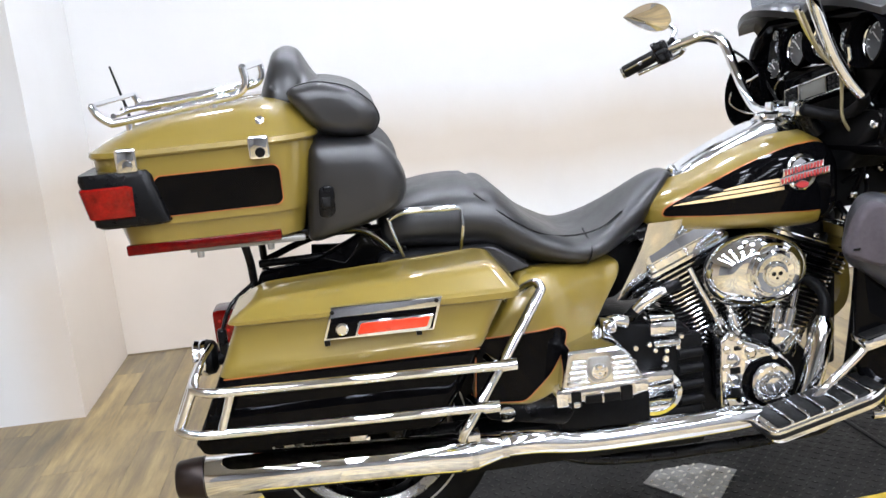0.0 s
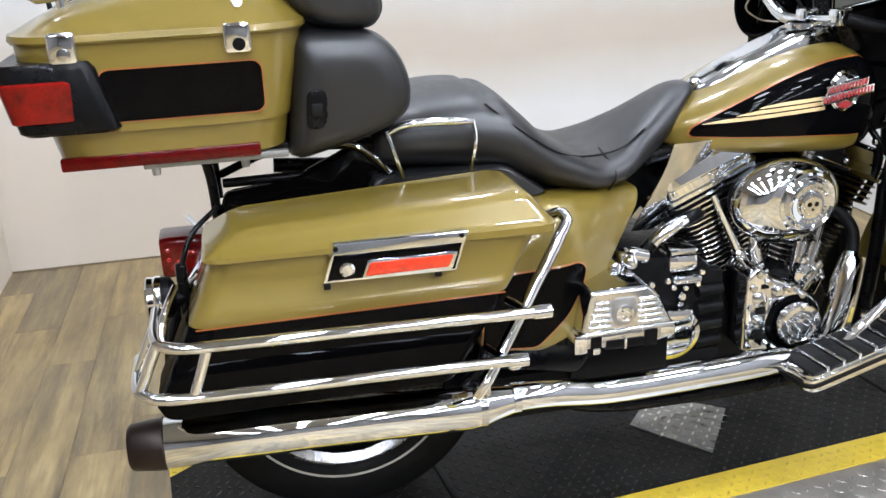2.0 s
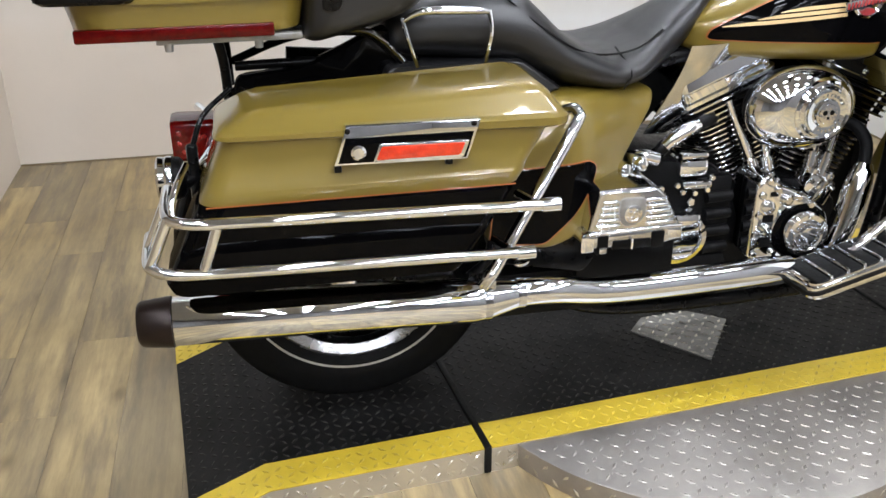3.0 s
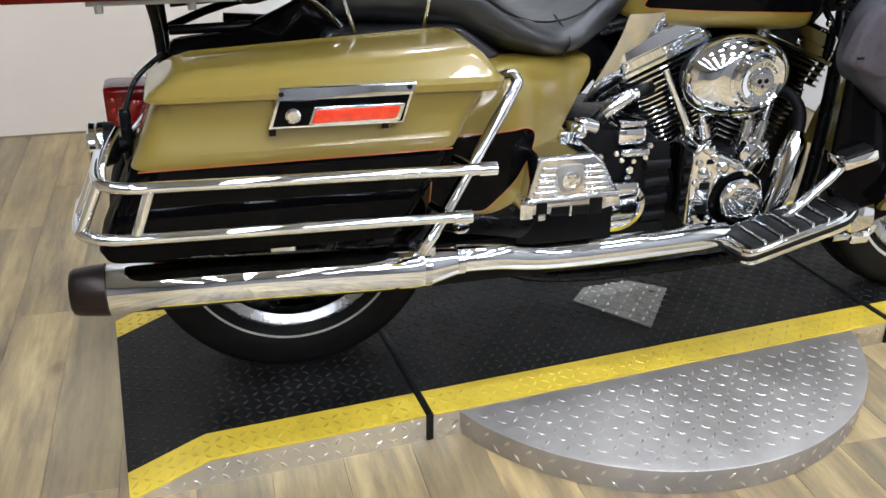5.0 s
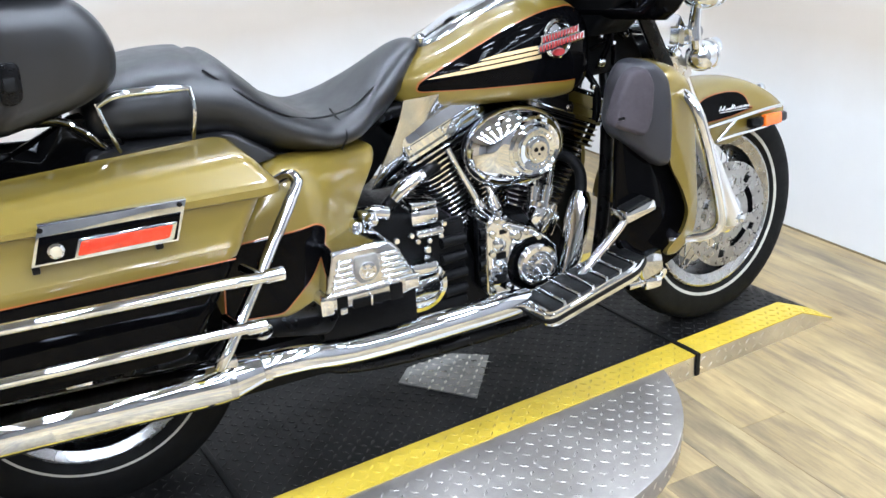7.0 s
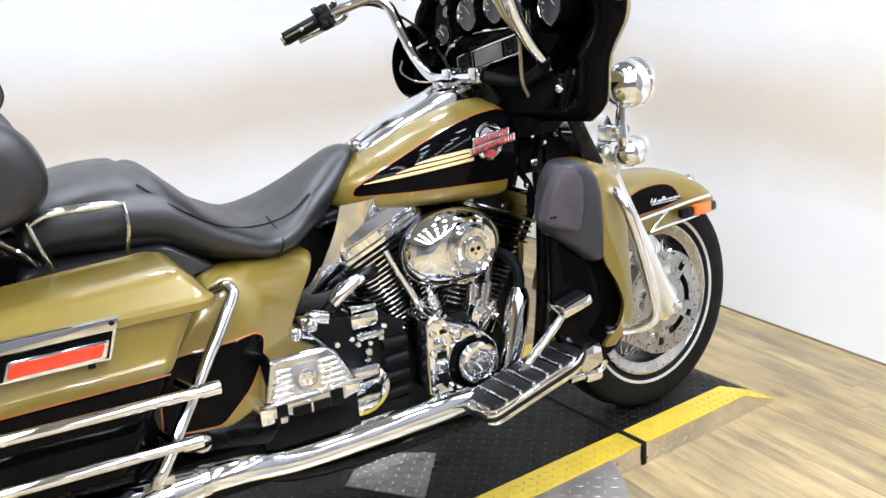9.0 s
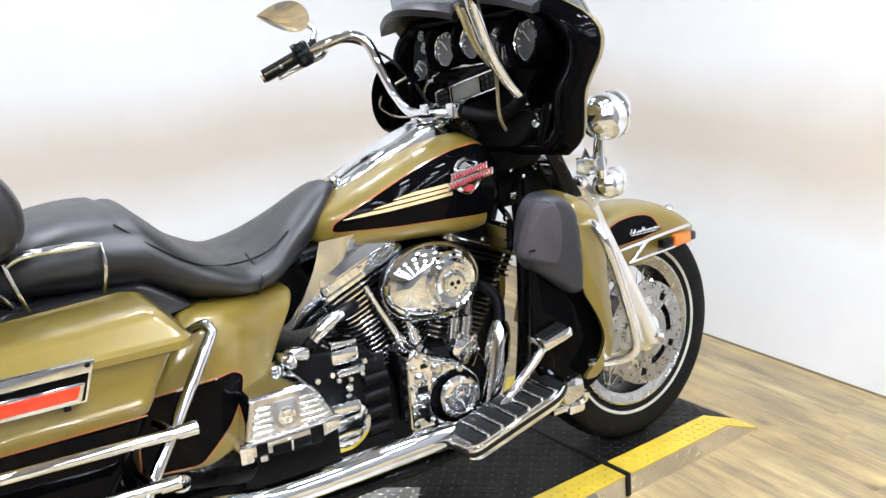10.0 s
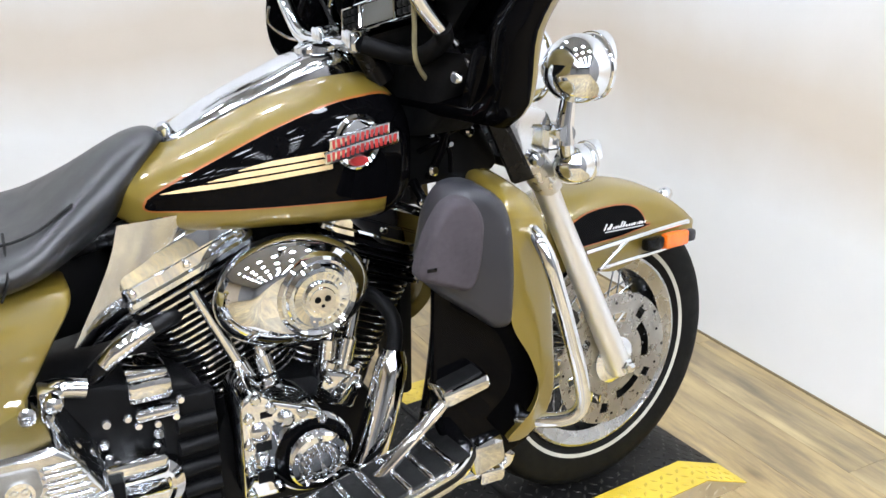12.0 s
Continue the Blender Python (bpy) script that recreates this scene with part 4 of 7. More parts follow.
bm = bmesh.new()
for a, b in (((-0.110, -0.029), (0.128, -0.029)), ((0.128, -0.029), (0.128, 0.015)), ((0.128, 0.015), (-0.110, 0.015)), ((-0.110, 0.015), (-0.110, -0.029)), ((-0.050, -0.029), (-0.050, 0.015)), ((0.062, -0.029), (0.062, 0.015))):
    tube([(a[0], -0.0165, a[1]), (b[0], -0.0165, b[1])], 0.0026, 8, 1, bm)
parts("radio_frame", moved(bm, tilt), CHROME, radio, "thin chrome frame bar", upart)
bm = bmesh.new()
for y in (-0.098, -0.083, -0.068, 0.078, 0.095, 0.112):
    for z in (-0.018, -0.006, 0.006):
        box(y - 0.006, y + 0.006, -0.019, -0.012, z - 0.0045, z + 0.0045, 0.001, bm)
parts("radio_button", moved(bm, tilt), BLACK_RUBBER, radio, "", upart)
upart("radio_loop", tube([(DASH_X - 0.020, 0.112, 1.085), (DASH_X - 0.022, 0.140, 1.078), (DASH_X - 0.022, 0.158, 1.055), (DASH_X - 0.022, 0.150, 1.030), (DASH_X - 0.022, 0.122, 1.026)], 0.0052, 10, 6), CHROME, radio, "chrome loop at the end of the radio frame")
upart("dash_trim", tube([(DASH_X - 0.018, 0.165, 1.028), (DASH_X - 0.020, 0.155, 1.060), (DASH_X - 0.020, 0.125, 1.088), (DASH_X - 0.020, 0.05, 1.108), (DASH_X - 0.020, -0.10, 1.116)], 0.0035, 8, 6), CHROME, radio, "thin chrome trim line")
at, axis, reach = (1.20, 0.262, 1.045), (-1, 0.02, 0.14), 0.055
pod = upart("speaker_pod", lathe([(-0.05, 0.074), (reach - 0.01, 0.092), (reach, 0.093), (reach + 0.003, 0.090), (reach, 0.085), (0.0, 0.072)], at, axis, 40, cap=False), BLACK_PAINT, bike, "deep gloss black speaker cup")
upart("grille", lathe([(-0.004, 0.074), (0.004, 0.060), (0.006, 0.0)], at, axis, 30), CASE, pod)
upart("speaker_arm", tube([(1.16, 0.20, 1.10), (1.155, 0.25, 1.085), (1.16, 0.31, 1.09)], 0.004, 8, 4), CHROME, pod)
# smooth panel edge
upart("panel_ridge", moved(loft_z([(0.0, -0.018, 0.018, -0.016, 0.016, 0.012), (0.09, -0.020, 0.020, -0.018, 0.018, 0.012), (0.10, -0.014, 0.014, -0.012, 0.012, 0.010)]), Matrix.Translation((1.19, -0.24, 0.925)) @ pose(0, 0, 0, 24, 0, 0)), BLACK_PAINT, fairing)


def windscreen():
    rings = []
    for i in range(13):
        v = i / 12
        z = 1.17 + 0.26 * v
        w = 0.37 * (1 - 0.42 * v ** 2.2)
        d = 0.17 - 0.06 * v
        row = []
        for j in range(25):
            t = math.pi * (0.06 + 0.88 * j / 24)
            row.append(Vector((1.21 - 0.10 * v + d * math.sin(t) + 0.012, -w * math.cos(t) * (1 if math.cos(t) > 0 else 0.86), z - 0.03 * abs(math.cos(t)) * v)))
        rings.append(row)
    bm = loft(bmesh.new(), rings, False, False)
    bmesh.ops.recalc_face_normals(bm, faces=bm.faces)
    bmesh.ops.solidify(bm, geom=bm.faces[:], thickness=0.003)
    return bm


screen = upart("windscreen", windscreen(), SMOKE, fairing, "smoked plastic windscreen", 60)
screen.visible_shadow = False
upart("fairing_bolt", bolt(None, 1.118, -0.300, 0.978, 0.009, 0.008, (-1, -0.1, 0)), CHROME, fairing)

# handlebar
BAR_Z = 1.008
bar_left = [(0.894, 0.470, 1.143), (0.973, 0.420, 1.182), (1.037, 0.360, 1.209), (1.081, 0.320, 1.221), (1.108, 0.285, 1.197), (1.116, 0.250, 1.130), (1.114, 0.200, 1.064), (1.100, 0.125, 1.018), (1.100, 0.06, BAR_Z), (1.105, 0.0, BAR_Z)]


def unturned(x, y, z):
    """Where a place of the turned handlebar lies before the turn."""
    return tuple(TURNED_TOP.inverted() @ Vector((x, y, z)))


bar_right = [(1.105, -0.07, 1.010), unturned(1.182, -0.15, 1.000), unturned(1.192, -0.225, 1.034)] + [unturned(*p) for p in ((1.177, -0.25, 1.058), (1.147, -0.25, 1.092), (1.114, -0.252, 1.142), (1.086, -0.258, 1.198), (1.052, -0.272, 1.268), (1.000, -0.345, 1.318))] + [(0.905, -0.36, 1.292), (0.872, -0.47, 1.275)]
handlebar = upart("handlebar", tube(bar_left + bar_right[:1], 0.0140, 14, 5), CHROME, bike, "tall chrome handlebar")
# Low bar stretch coloured black: shadow and dark reflections put into the chrome.
upart("bar_wrap", tube(bar_right[:4], 0.0150, 12, 5), DEEP, handlebar, "low stretch of the bar, coloured black for its dark reflections")
upart("bar_side", tube(bar_right[3:], 0.0140, 14, 5), CHROME, handlebar)
for y in (-0.05, 0.05):
    upart("riser", tube([(1.150, y, 0.95), (1.105, y, BAR_Z + 0.016)], [0.022, 0.019], 14, 1), SATIN, handlebar, "dark handlebar riser")
    upart("riser_cap", moved(box(-0.020, 0.020, -0.017, 0.017, -0.017, 0.021, 0.007), Matrix.Translation((1.105, y, BAR_Z + 0.006))), CHROME, handlebar)
for s, g0, g1 in ((1, Vector((0.894, 0.470, 1.143)), Vector((0.973, 0.420, 1.182))), (-1, Vector((0.872, -0.472, 1.274)), Vector((0.903, -0.364, 1.287)))):
    d = (g1 - g0).normalized()
    grip = upart("grip", tube([g0, g0 + d * 0.004, g1], [0.016, 0.0178, 0.0178], 16, 1), BLACK_RUBBER, bike, "black rubber and chrome grip")
    bm = bmesh.new()
    tube([g0 - d * 0.004, g0 + d * 0.003], 0.0172, 16, 1, bm)
    off = Vector((0, 0, 1)).cross(d).normalized()
    for k in range(3):
        rot = Matrix.Rotation(2 * math.pi * k / 3 + 0.9, 3, d) @ off
        tube([g0 + d * 0.008 + rot * 0.0158, g1 - d * 0.01 + rot * 0.0158], 0.0036, 8, 1, bm)
    parts("grip_band", bm, CHROME, grip, "", upart)
    upart("grip_stud", lathe([(0, 0.007), (0.004, 0.006), (0.005, 0.0)], (g0 + g1) / 2 + Vector((-0.006, -0.016, 0.002)), (-0.4, -1, 0.1), 12), CHROME, grip)
    m = Matrix.Translation(g1 + d * 0.022) @ d.to_track_quat("X", "Z").to_matrix().to_4x4()
    bm = moved(box(-0.022, 0.020, -0.024, 0.026, -0.034, 0.030, 0.009, seg=3), m)
    housing = upart("switch_box", bm, SATIN, handlebar, "black handlebar switch housing")
    bm = bmesh.new()
    for dx, dy, dz, sx, sz in ((-0.008, -0.024, 0.018, 0.009, 0.006), (0.010, -0.024, 0.014, 0.006, 0.008), (-0.004, -0.025, 0.0, 0.014, 0.006), (-0.008, -0.024, -0.016, 0.008, 0.009), (0.010, -0.024, -0.020, 0.006, 0.006), (-0.020, 0.0, -0.012, 0.006, 0.016), (-0.016, 0.004, 0.024, 0.008, 0.010)):
        box(dx - sx, dx + sx, dy - 0.007, dy + 0.007, dz - sz, dz + sz, 0.0022, bm)
    parts("switch_key", moved(bm, m), BLACK_RUBBER, housing, "", upart)
    bm = bmesh.new()
    for dx, dz in ((-0.016, 0.028), (0.012, 0.026), (0.014, -0.030)):
        lathe([(0, 0.0035), (0.002, 0.003)], (dx, -0.0235, dz), (0, -1, 0), 8, bm)
    parts("switch_screw", moved(bm, m), CHROME, housing, "", upart)
    upart("bar_clamp", tube([g1 + d * 0.044, g1 + d * 0.060], 0.0195, 16, 1), SATIN, handlebar)
    fwd = Vector((0.06, 0, -0.01))
    lever = [g1 + d * 0.045 + fwd * 0.7, g1 + d * 0.01 + fwd, (g0 + g1) / 2 + fwd * 0.9, g0 + fwd * 0.75]
    upart("lever", tube(lever, [0.009, 0.007, 0.006, 0.008], 10, 5), CHROME, handlebar, "chrome hand lever")
    if s < 0:
        upart("brake_reservoir", tube([g1 + Vector((-0.035, 0.012, 0.010)), g1 + Vector((-0.028, 0.012, 0.010)), g1 + Vector((0.055, 0.0, 0.012))], [0.020, 0.026, 0.026], 20, 1), CHROME, handlebar, "round chrome master cylinder")
        upart("reservoir_lid", moved(box(-0.036, 0.036, -0.022, 0.022, -0.008, 0.012, 0.006), Matrix.Translation(g1 + Vector((0.03, 0.012, 0.042)))), CHROME, handlebar)
    # mirror
    base = g1 + d * 0.052 + Vector((0, 0, 0.016))
    joint = Vector((1.032, 0.470, 1.272)) if s > 0 else base + Vector((0.02, -0.05, 0.075))
    stem = upart("mirror_stem", tube([base, base + (joint - base) * 0.45 + Vector((0.020, 0, 0.004)), joint], [0.0095, 0.009, 0.0075], 10, 6), CHROME, bike, "chrome mirror with a teardrop head")
    centre = Vector((0.978, 0.470, 1.292)) if s > 0 else joint + Vector((-0.03, -0.07, 0.02))
    face = Vector((-0.60, -s * 0.80, 0.0)).normalized() if s > 0 else Vector((-0.9, 0.3, 0.0)).normalized()
    across = Vector((-0.58, s * 0.80, 0.06)).normalized()
    across = (across - face * across.dot(face)).normalized()
    upv = face.cross(across)
    upv = upv if upv.z > 0 else -upv
    outline = []
    for i in range(40):
        t = 2 * math.pi * i / 40
        outline.append((0.086 * math.cos(t), 0.045 * math.sin(t) * math.sin(t / 2) ** 1.0 * 1.18))
    if s > 0:
        across = Vector((-0.80, 0.60, 0.12)) * 0.80
        upv = Vector((-0.12, -0.16, 0.98)).normalized()
    rings = []
    for k, dz in ((0.35, -0.024), (0.75, -0.019), (0.97, -0.008), (1.02, -0.002), (1.0, 0.001)):
        rings.append([centre + across * a * k + upv * b * k + face * dz for a, b in outline])
    upart("mirror_shell", loft(bmesh.new(), rings), CHROME, stem)
    gl = loft(bmesh.new(), [[centre + across * a * k + upv * b * k + face * dz for a, b in outline] for k, dz in ((0.95, 0.0012), (0.5, 0.0022), (0.02, 0.0026))])
    upart("mirror_glass", gl, MIRROR_BACK, stem, "clear mirror glass")
for pts, r, mat, nm in (
        ([(0.96, -0.285, 1.23), (1.03, -0.245, 1.14), (1.13, -0.17, 1.095), (1.150, -0.150, 1.05), (1.150, -0.15, 0.99), (1.19, -0.13, 0.945), (1.235, -0.11, 0.915)], 0.0040, HOSE, "brake_hose"),
        ([(1.03, 0.375, 1.20), (1.08, 0.315, 1.205), (1.14, 0.25, 1.155), (1.165, 0.19, 1.09), (1.17, 0.14, 1.03), (1.18, 0.10, 0.97)], 0.0036, BLACK_RUBBER, "cable"),
        ([(0.955, -0.275, 1.24), (1.00, -0.25, 1.185), (1.06, -0.215, 1.135), (1.14, -0.175, 1.085), (1.21, -0.14, 1.035), (1.225, -0.15, 0.97)], 0.0070, CHROME_WORN, "cable"),
        ([(1.12, -0.215, 1.15), (1.145, -0.19, 1.10), (1.17, -0.17, 1.08)], 0.0060, CHROME, "cable"),
        ([(1.205, -0.16, 1.03), (1.19, -0.22, 1.00), (1.20, -0.24, 0.95), (1.235, -0.22, 0.90)], 0.0040, CHROME_WORN, "cable"),
        ([(1.09, 0.225, 1.06), (1.10, 0.25, 1.03), (1.12, 0.22, 1.005), (1.13, 0.17, 1.0)], 0.0028, CHROME_WORN, "cable")):
    upart(nm, tube(pts, r, 8, 6), mat, handlebar)

# tank
TANK = resample([(0.708, 0.800, 0.818, 0.012, 2.2), (0.716, 0.782, 0.832, 0.052, 2.3), (0.740, 0.768, 0.846, 0.092, 2.4), (0.785, 0.757, 0.868, 0.124, 2.5), (0.86, 0.750, 0.900, 0.150, 2.6), (0.95, 0.744, 0.939, 0.166, 2.6),
                 (1.04, 0.739, 0.964, 0.175, 2.6), (1.11, 0.738, 0.968, 0.175, 2.6), (1.155, 0.750, 0.956, 0.160, 2.5), (1.184, 0.778, 0.928, 0.125, 2.4), (1.194, 0.82, 0.885, 0.05, 2.2)], 5)


BELLY = 2.6


def tank_side(x, z):
    zb, zt, w, e = (float(np.interp(x, [s[0] for s in TANK], [s[k] for s in TANK])) for k in (1, 2, 3, 4))
    q = min(1.0, abs(z - (zb + zt) / 2) / ((zt - zb) / 2))
    e += BELLY if z < (zb + zt) / 2 else 0.0
    return -w * max(0.0, 1 - q ** e) ** (1 / e)


tank = part("fuel_tank", loft_x(TANK, 64, BELLY), OLIVE, bike, "olive-gold fuel tank with a black flame-shaped panel")
tip_x = 0.758
wedge_x = [tip_x + (1.166 - tip_x) * (i / 44) ** 1.2 for i in range(45)]
wedge_hi = smooth_curve([(0.758, 0.805), (0.764, 0.817), (0.79, 0.834), (0.85, 0.864), (0.95, 0.907), (1.04, 0.935), (1.10, 0.943), (1.14, 0.941), (1.165, 0.925), (1.184, 0.88)])
wedge_lo = smooth_curve([(0.758, 0.803), (0.766, 0.799), (0.80, 0.799), (0.86, 0.797), (0.95, 0.794), (1.04, 0.791), (1.10, 0.788), (1.14, 0.792), (1.184, 0.83)])
part("tank_pinstripe", patch(wedge_x, wedge_lo, wedge_hi, tank_side, 0.0010, 14, 0.0024), PIN, tank, "thin orange pinstripe")
part("tank_panel", patch(wedge_x, wedge_lo, wedge_hi, tank_side, 0.0018, 14), BLACK_PAINT, tank, "gloss black tank panel")
bm = bmesh.new()
for i, (a, b, z0) in enumerate(((0.780, 1.030, 0.826), (0.845, 1.030, 0.8365), (0.890, 1.030, 0.847))):
    lo_ = lambda x, a=a, b=b, z0=z0: z0 - 0.0005 + 0.085 * (x - 0.795)
    hi_ = lambda x, a=a, b=b, z0=z0: z0 + 0.0005 + 0.085 * (x - 0.795) + 0.0066 * min(1.0, (x - a) / 0.05) ** 0.7
    join(bm, patch(spread(a, b, 14), lo_, hi_, tank_side, 0.0026, 2))
parts("wing_stripe", bm, CREAM, tank, "cream swept stripes")
BADGE_X, BADGE_Z = 1.071, 0.884
by = tank_side(BADGE_X, BADGE_Z) - 0.003
badge = part("tank_badge", lathe([(0, 0.041), (0.004, 0.041), (0.007, 0.037), (0.004, 0.031), (0.006, 0.026), (0.006, 0.0)], (BADGE_X, by, BADGE_Z), (0.10, -1, 0.0), 36, squash=1.06), CHROME, bike, "round chrome tank badge with two red bars")
for dx, dz, half, high in ((0.000, 0.010, 0.052, 0.0095), (0.004, -0.008, 0.064, 0.0095)):
    out_ = [(-half, -high - 0.14 * half), (half, -high + 0.14 * half), (half, high + 0.14 * half), (-half, high - 0.14 * half)]
    part("badge_bar", moved(slab(round_poly(out_, 0.003), -0.003, 0.003, 0.0012), Matrix.Translation((BADGE_X + dx, by - 0.009, BADGE_Z + dz)) @ pose(0, 0, 0, 0, 0, 6)), CHROME, badge, "chrome badge bar with plain red strokes")
strokes = bmesh.new()
rng = random.Random(3)
for n_, dz, x0 in ((12, 0.010, -0.045), (15, -0.008, -0.054)):
    x = x0
    for i in range(n_):
        w_, h_ = 0.0020 + 0.0010 * rng.random(), 0.0058 + 0.0012 * rng.random()
        join(strokes, moved(box(-w_, w_, -0.0006, 0.0006, -h_, h_, 0.0004), Matrix.Translation((BADGE_X + x, by - 0.0125 + 0.10 * x, BADGE_Z + dz + 0.14 * x)) @ pose(0, 0, 0, 0, -6 + 18 * rng.random(), 0)))
        x += 0.0082
part("badge_stroke", strokes, BADGE_RED, badge)
part("badge_foot", lathe([(0, 0.016), (0.003, 0.015)], (BADGE_X, by - 0.006, BADGE_Z - 0.029), (0, -1, 0), 20, squash=0.5), BADGE_RED, badge, "small red oval")
nose = loft_x([(x, zb - 0.0015, zt + 0.0015, w + 0.0015, e) for x, zb, zt, w, e in TANK if x >= 1.105], 64, BELLY)
for v in nose.verts:
    v.co.x += 0.05 * max(0.0, v.co.x - 1.150)
drop = []
for f in nose.faces:
    c = f.calc_center_median()
    if c.z > 0.936 or c.x < 1.122 or c.z > 0.80 and c.x < 1.150:
        drop.append(f)
bmesh.ops.delete(nose, geom=drop, context="FACES")
part("tank_nose", nose, BLACK_PAINT, tank, "gloss black tank front")
console = part("tank_console", loft_x(resample([(0.792, 0.850, 0.868, 0.024, 2.4), (0.826, 0.858, 0.892, 0.044, 3.2), (0.873, 0.876, 0.919, 0.052, 3.6), (0.918, 0.892, 0.942, 0.056, 3.6), (0.98, 0.912, 0.968, 0.060, 3.6), (1.037, 0.925, 0.992, 0.062, 3.4), (1.075, 0.930, 1.000, 0.062, 3.2), (1.11, 0.930, 0.998, 0.056, 2.8), (1.132, 0.930, 0.984, 0.040, 2.4)], 4), 28), CHROME_WORN, bike, "long chrome tank console")
part("filler_door", lathe([(0, 0.038), (0.008, 0.037), (0.012, 0.030), (0.013, 0.0)], (1.078, 0, 0.998), (-0.12, 0, 1), 32), CHROME, console, "round chrome filler lid")
part("console_nut", lathe([(0, 0.012), (0.014, 0.012), (0.018, 0.007)], (0.818, -0.012, 0.888), (-0.4, -0.2, 0.9), 12), CHROME, console)
part("ignition_switch", join(lathe([(0, 0.026), (0.028, 0.026), (0.034, 0.020)], (1.140, 0.0, 0.985), (0.3, 0, 1), 24), tube([(1.13, -0.035, 0.985), (1.155, -0.035, 1.02)], 0.012, 12, 1)), CHROME, console, "chrome ignition switch")

# seat
SEAT = resample([(0.075, 0.800, 0.895, 0.160, 2.8), (0.1, 0.795, 0.911, 0.182, 3), (0.16, 0.790, 0.929, 0.196, 2.7), (0.24, 0.775, 0.939, 0.200, 2.6), (0.328, 0.762, 0.931, 0.202, 2.6), (0.379, 0.742, 0.891, 0.206, 2.8), (0.432, 0.722, 0.841, 0.208, 2.9), (0.486, 0.712, 0.807, 0.208, 2.9),
                 (0.54, 0.706, 0.786, 0.200, 2.8), (0.6, 0.712, 0.800, 0.180, 2.7), (0.65, 0.725, 0.829, 0.142, 2.5), (0.69, 0.742, 0.853, 0.114, 2.4), (0.73, 0.772, 0.877, 0.092, 2.3), (0.765, 0.822, 0.893, 0.070, 2.3), (0.793, 0.862, 0.897, 0.048, 2.2), (0.811, 0.878, 0.889, 0.022, 2.2)], 5)


def seat_mesh():
    bm = loft_x(SEAT, 44)
    for v in bm.verts:
        x, y, z = v.co
        top = float(np.interp(x, [s[0] for s in SEAT], [s[2] for s in SEAT]))
        low = float(np.interp(x, [s[0] for s in SEAT], [s[1] for s in SEAT]))
        f = max(0.0, (z - (top + low) / 2) / ((top - low) / 2 + 1e-6))
        dish = 0.012 * math.exp(-((x - 0.54) / 0.12) ** 2) * (1 - (y / 0.2) ** 2) * f
        seam = 0.010 * math.exp(-((x - 0.315) / 0.012) ** 2) * f
        v.co.z -= dish + seam
        v.co.y *= 1 - 0.18 * max(0.0, -(z - (top + low) / 2) / ((top - low) / 2 + 1e-6)) * min(1.0, max(0.0, (x - 0.35) / 0.1))
    return bm


seat = part("seat", seat_mesh(), LEATHER, bike, "black vinyl two-up seat with a stepped saddle", 60)


def seat_side(x, z):
    zb, zt, w, e = (float(np.interp(x, [s[0] for s in SEAT], [s[k] for s in SEAT])) for k in (1, 2, 3, 4))
    q = min(1.0, abs(z - (zb + zt) / 2) / ((zt - zb) / 2))
    return -w * max(0.0, 1 - q ** e) ** (1 / e)


part("seat_valance", slab(round_poly([(0.07, 0.80), (0.33, 0.80), (0.42, 0.735), (0.35, 0.725), (0.06, 0.76)], 0.02), -0.20, 0.20, 0.01), LEATHER, seat)
seams = bmesh.new()
pts = [(x, seat_side(x, z) - 0.001, z) for x, z in ((0.30, 0.915), (0.36, 0.865), (0.44, 0.812), (0.53, 0.783), (0.60, 0.793), (0.66, 0.822))]
tube(pts, 0.0022, 6, 6, seams)
pts = [(x, seat_side(x, z) - 0.001, z) for x, z in ((0.565, 0.787), (0.560, 0.76), (0.548, 0.725))]
tube(pts, 0.0022, 6, 6, seams)
part("seam", seams, BLACK_RUBBER, seat)
strap = bmesh.new()
tube([(0.100, -0.214, 0.885), (0.135, -0.222, 0.902), (0.225, -0.224, 0.900), (0.258, -0.220, 0.896)], [0.004, 0.0075, 0.0075, 0.004], 12, 4, strap)
tube([(0.098, -0.212, 0.890), (0.108, -0.222, 0.850), (0.124, -0.216, 0.800)], 0.0042, 8, 4, strap)
tube([(0.260, -0.216, 0.898), (0.262, -0.226, 0.860), (0.252, -0.216, 0.795)], 0.0042, 8, 4, strap)
part("grab_strap", strap, CHROME, seat, "chrome passenger grab rail")

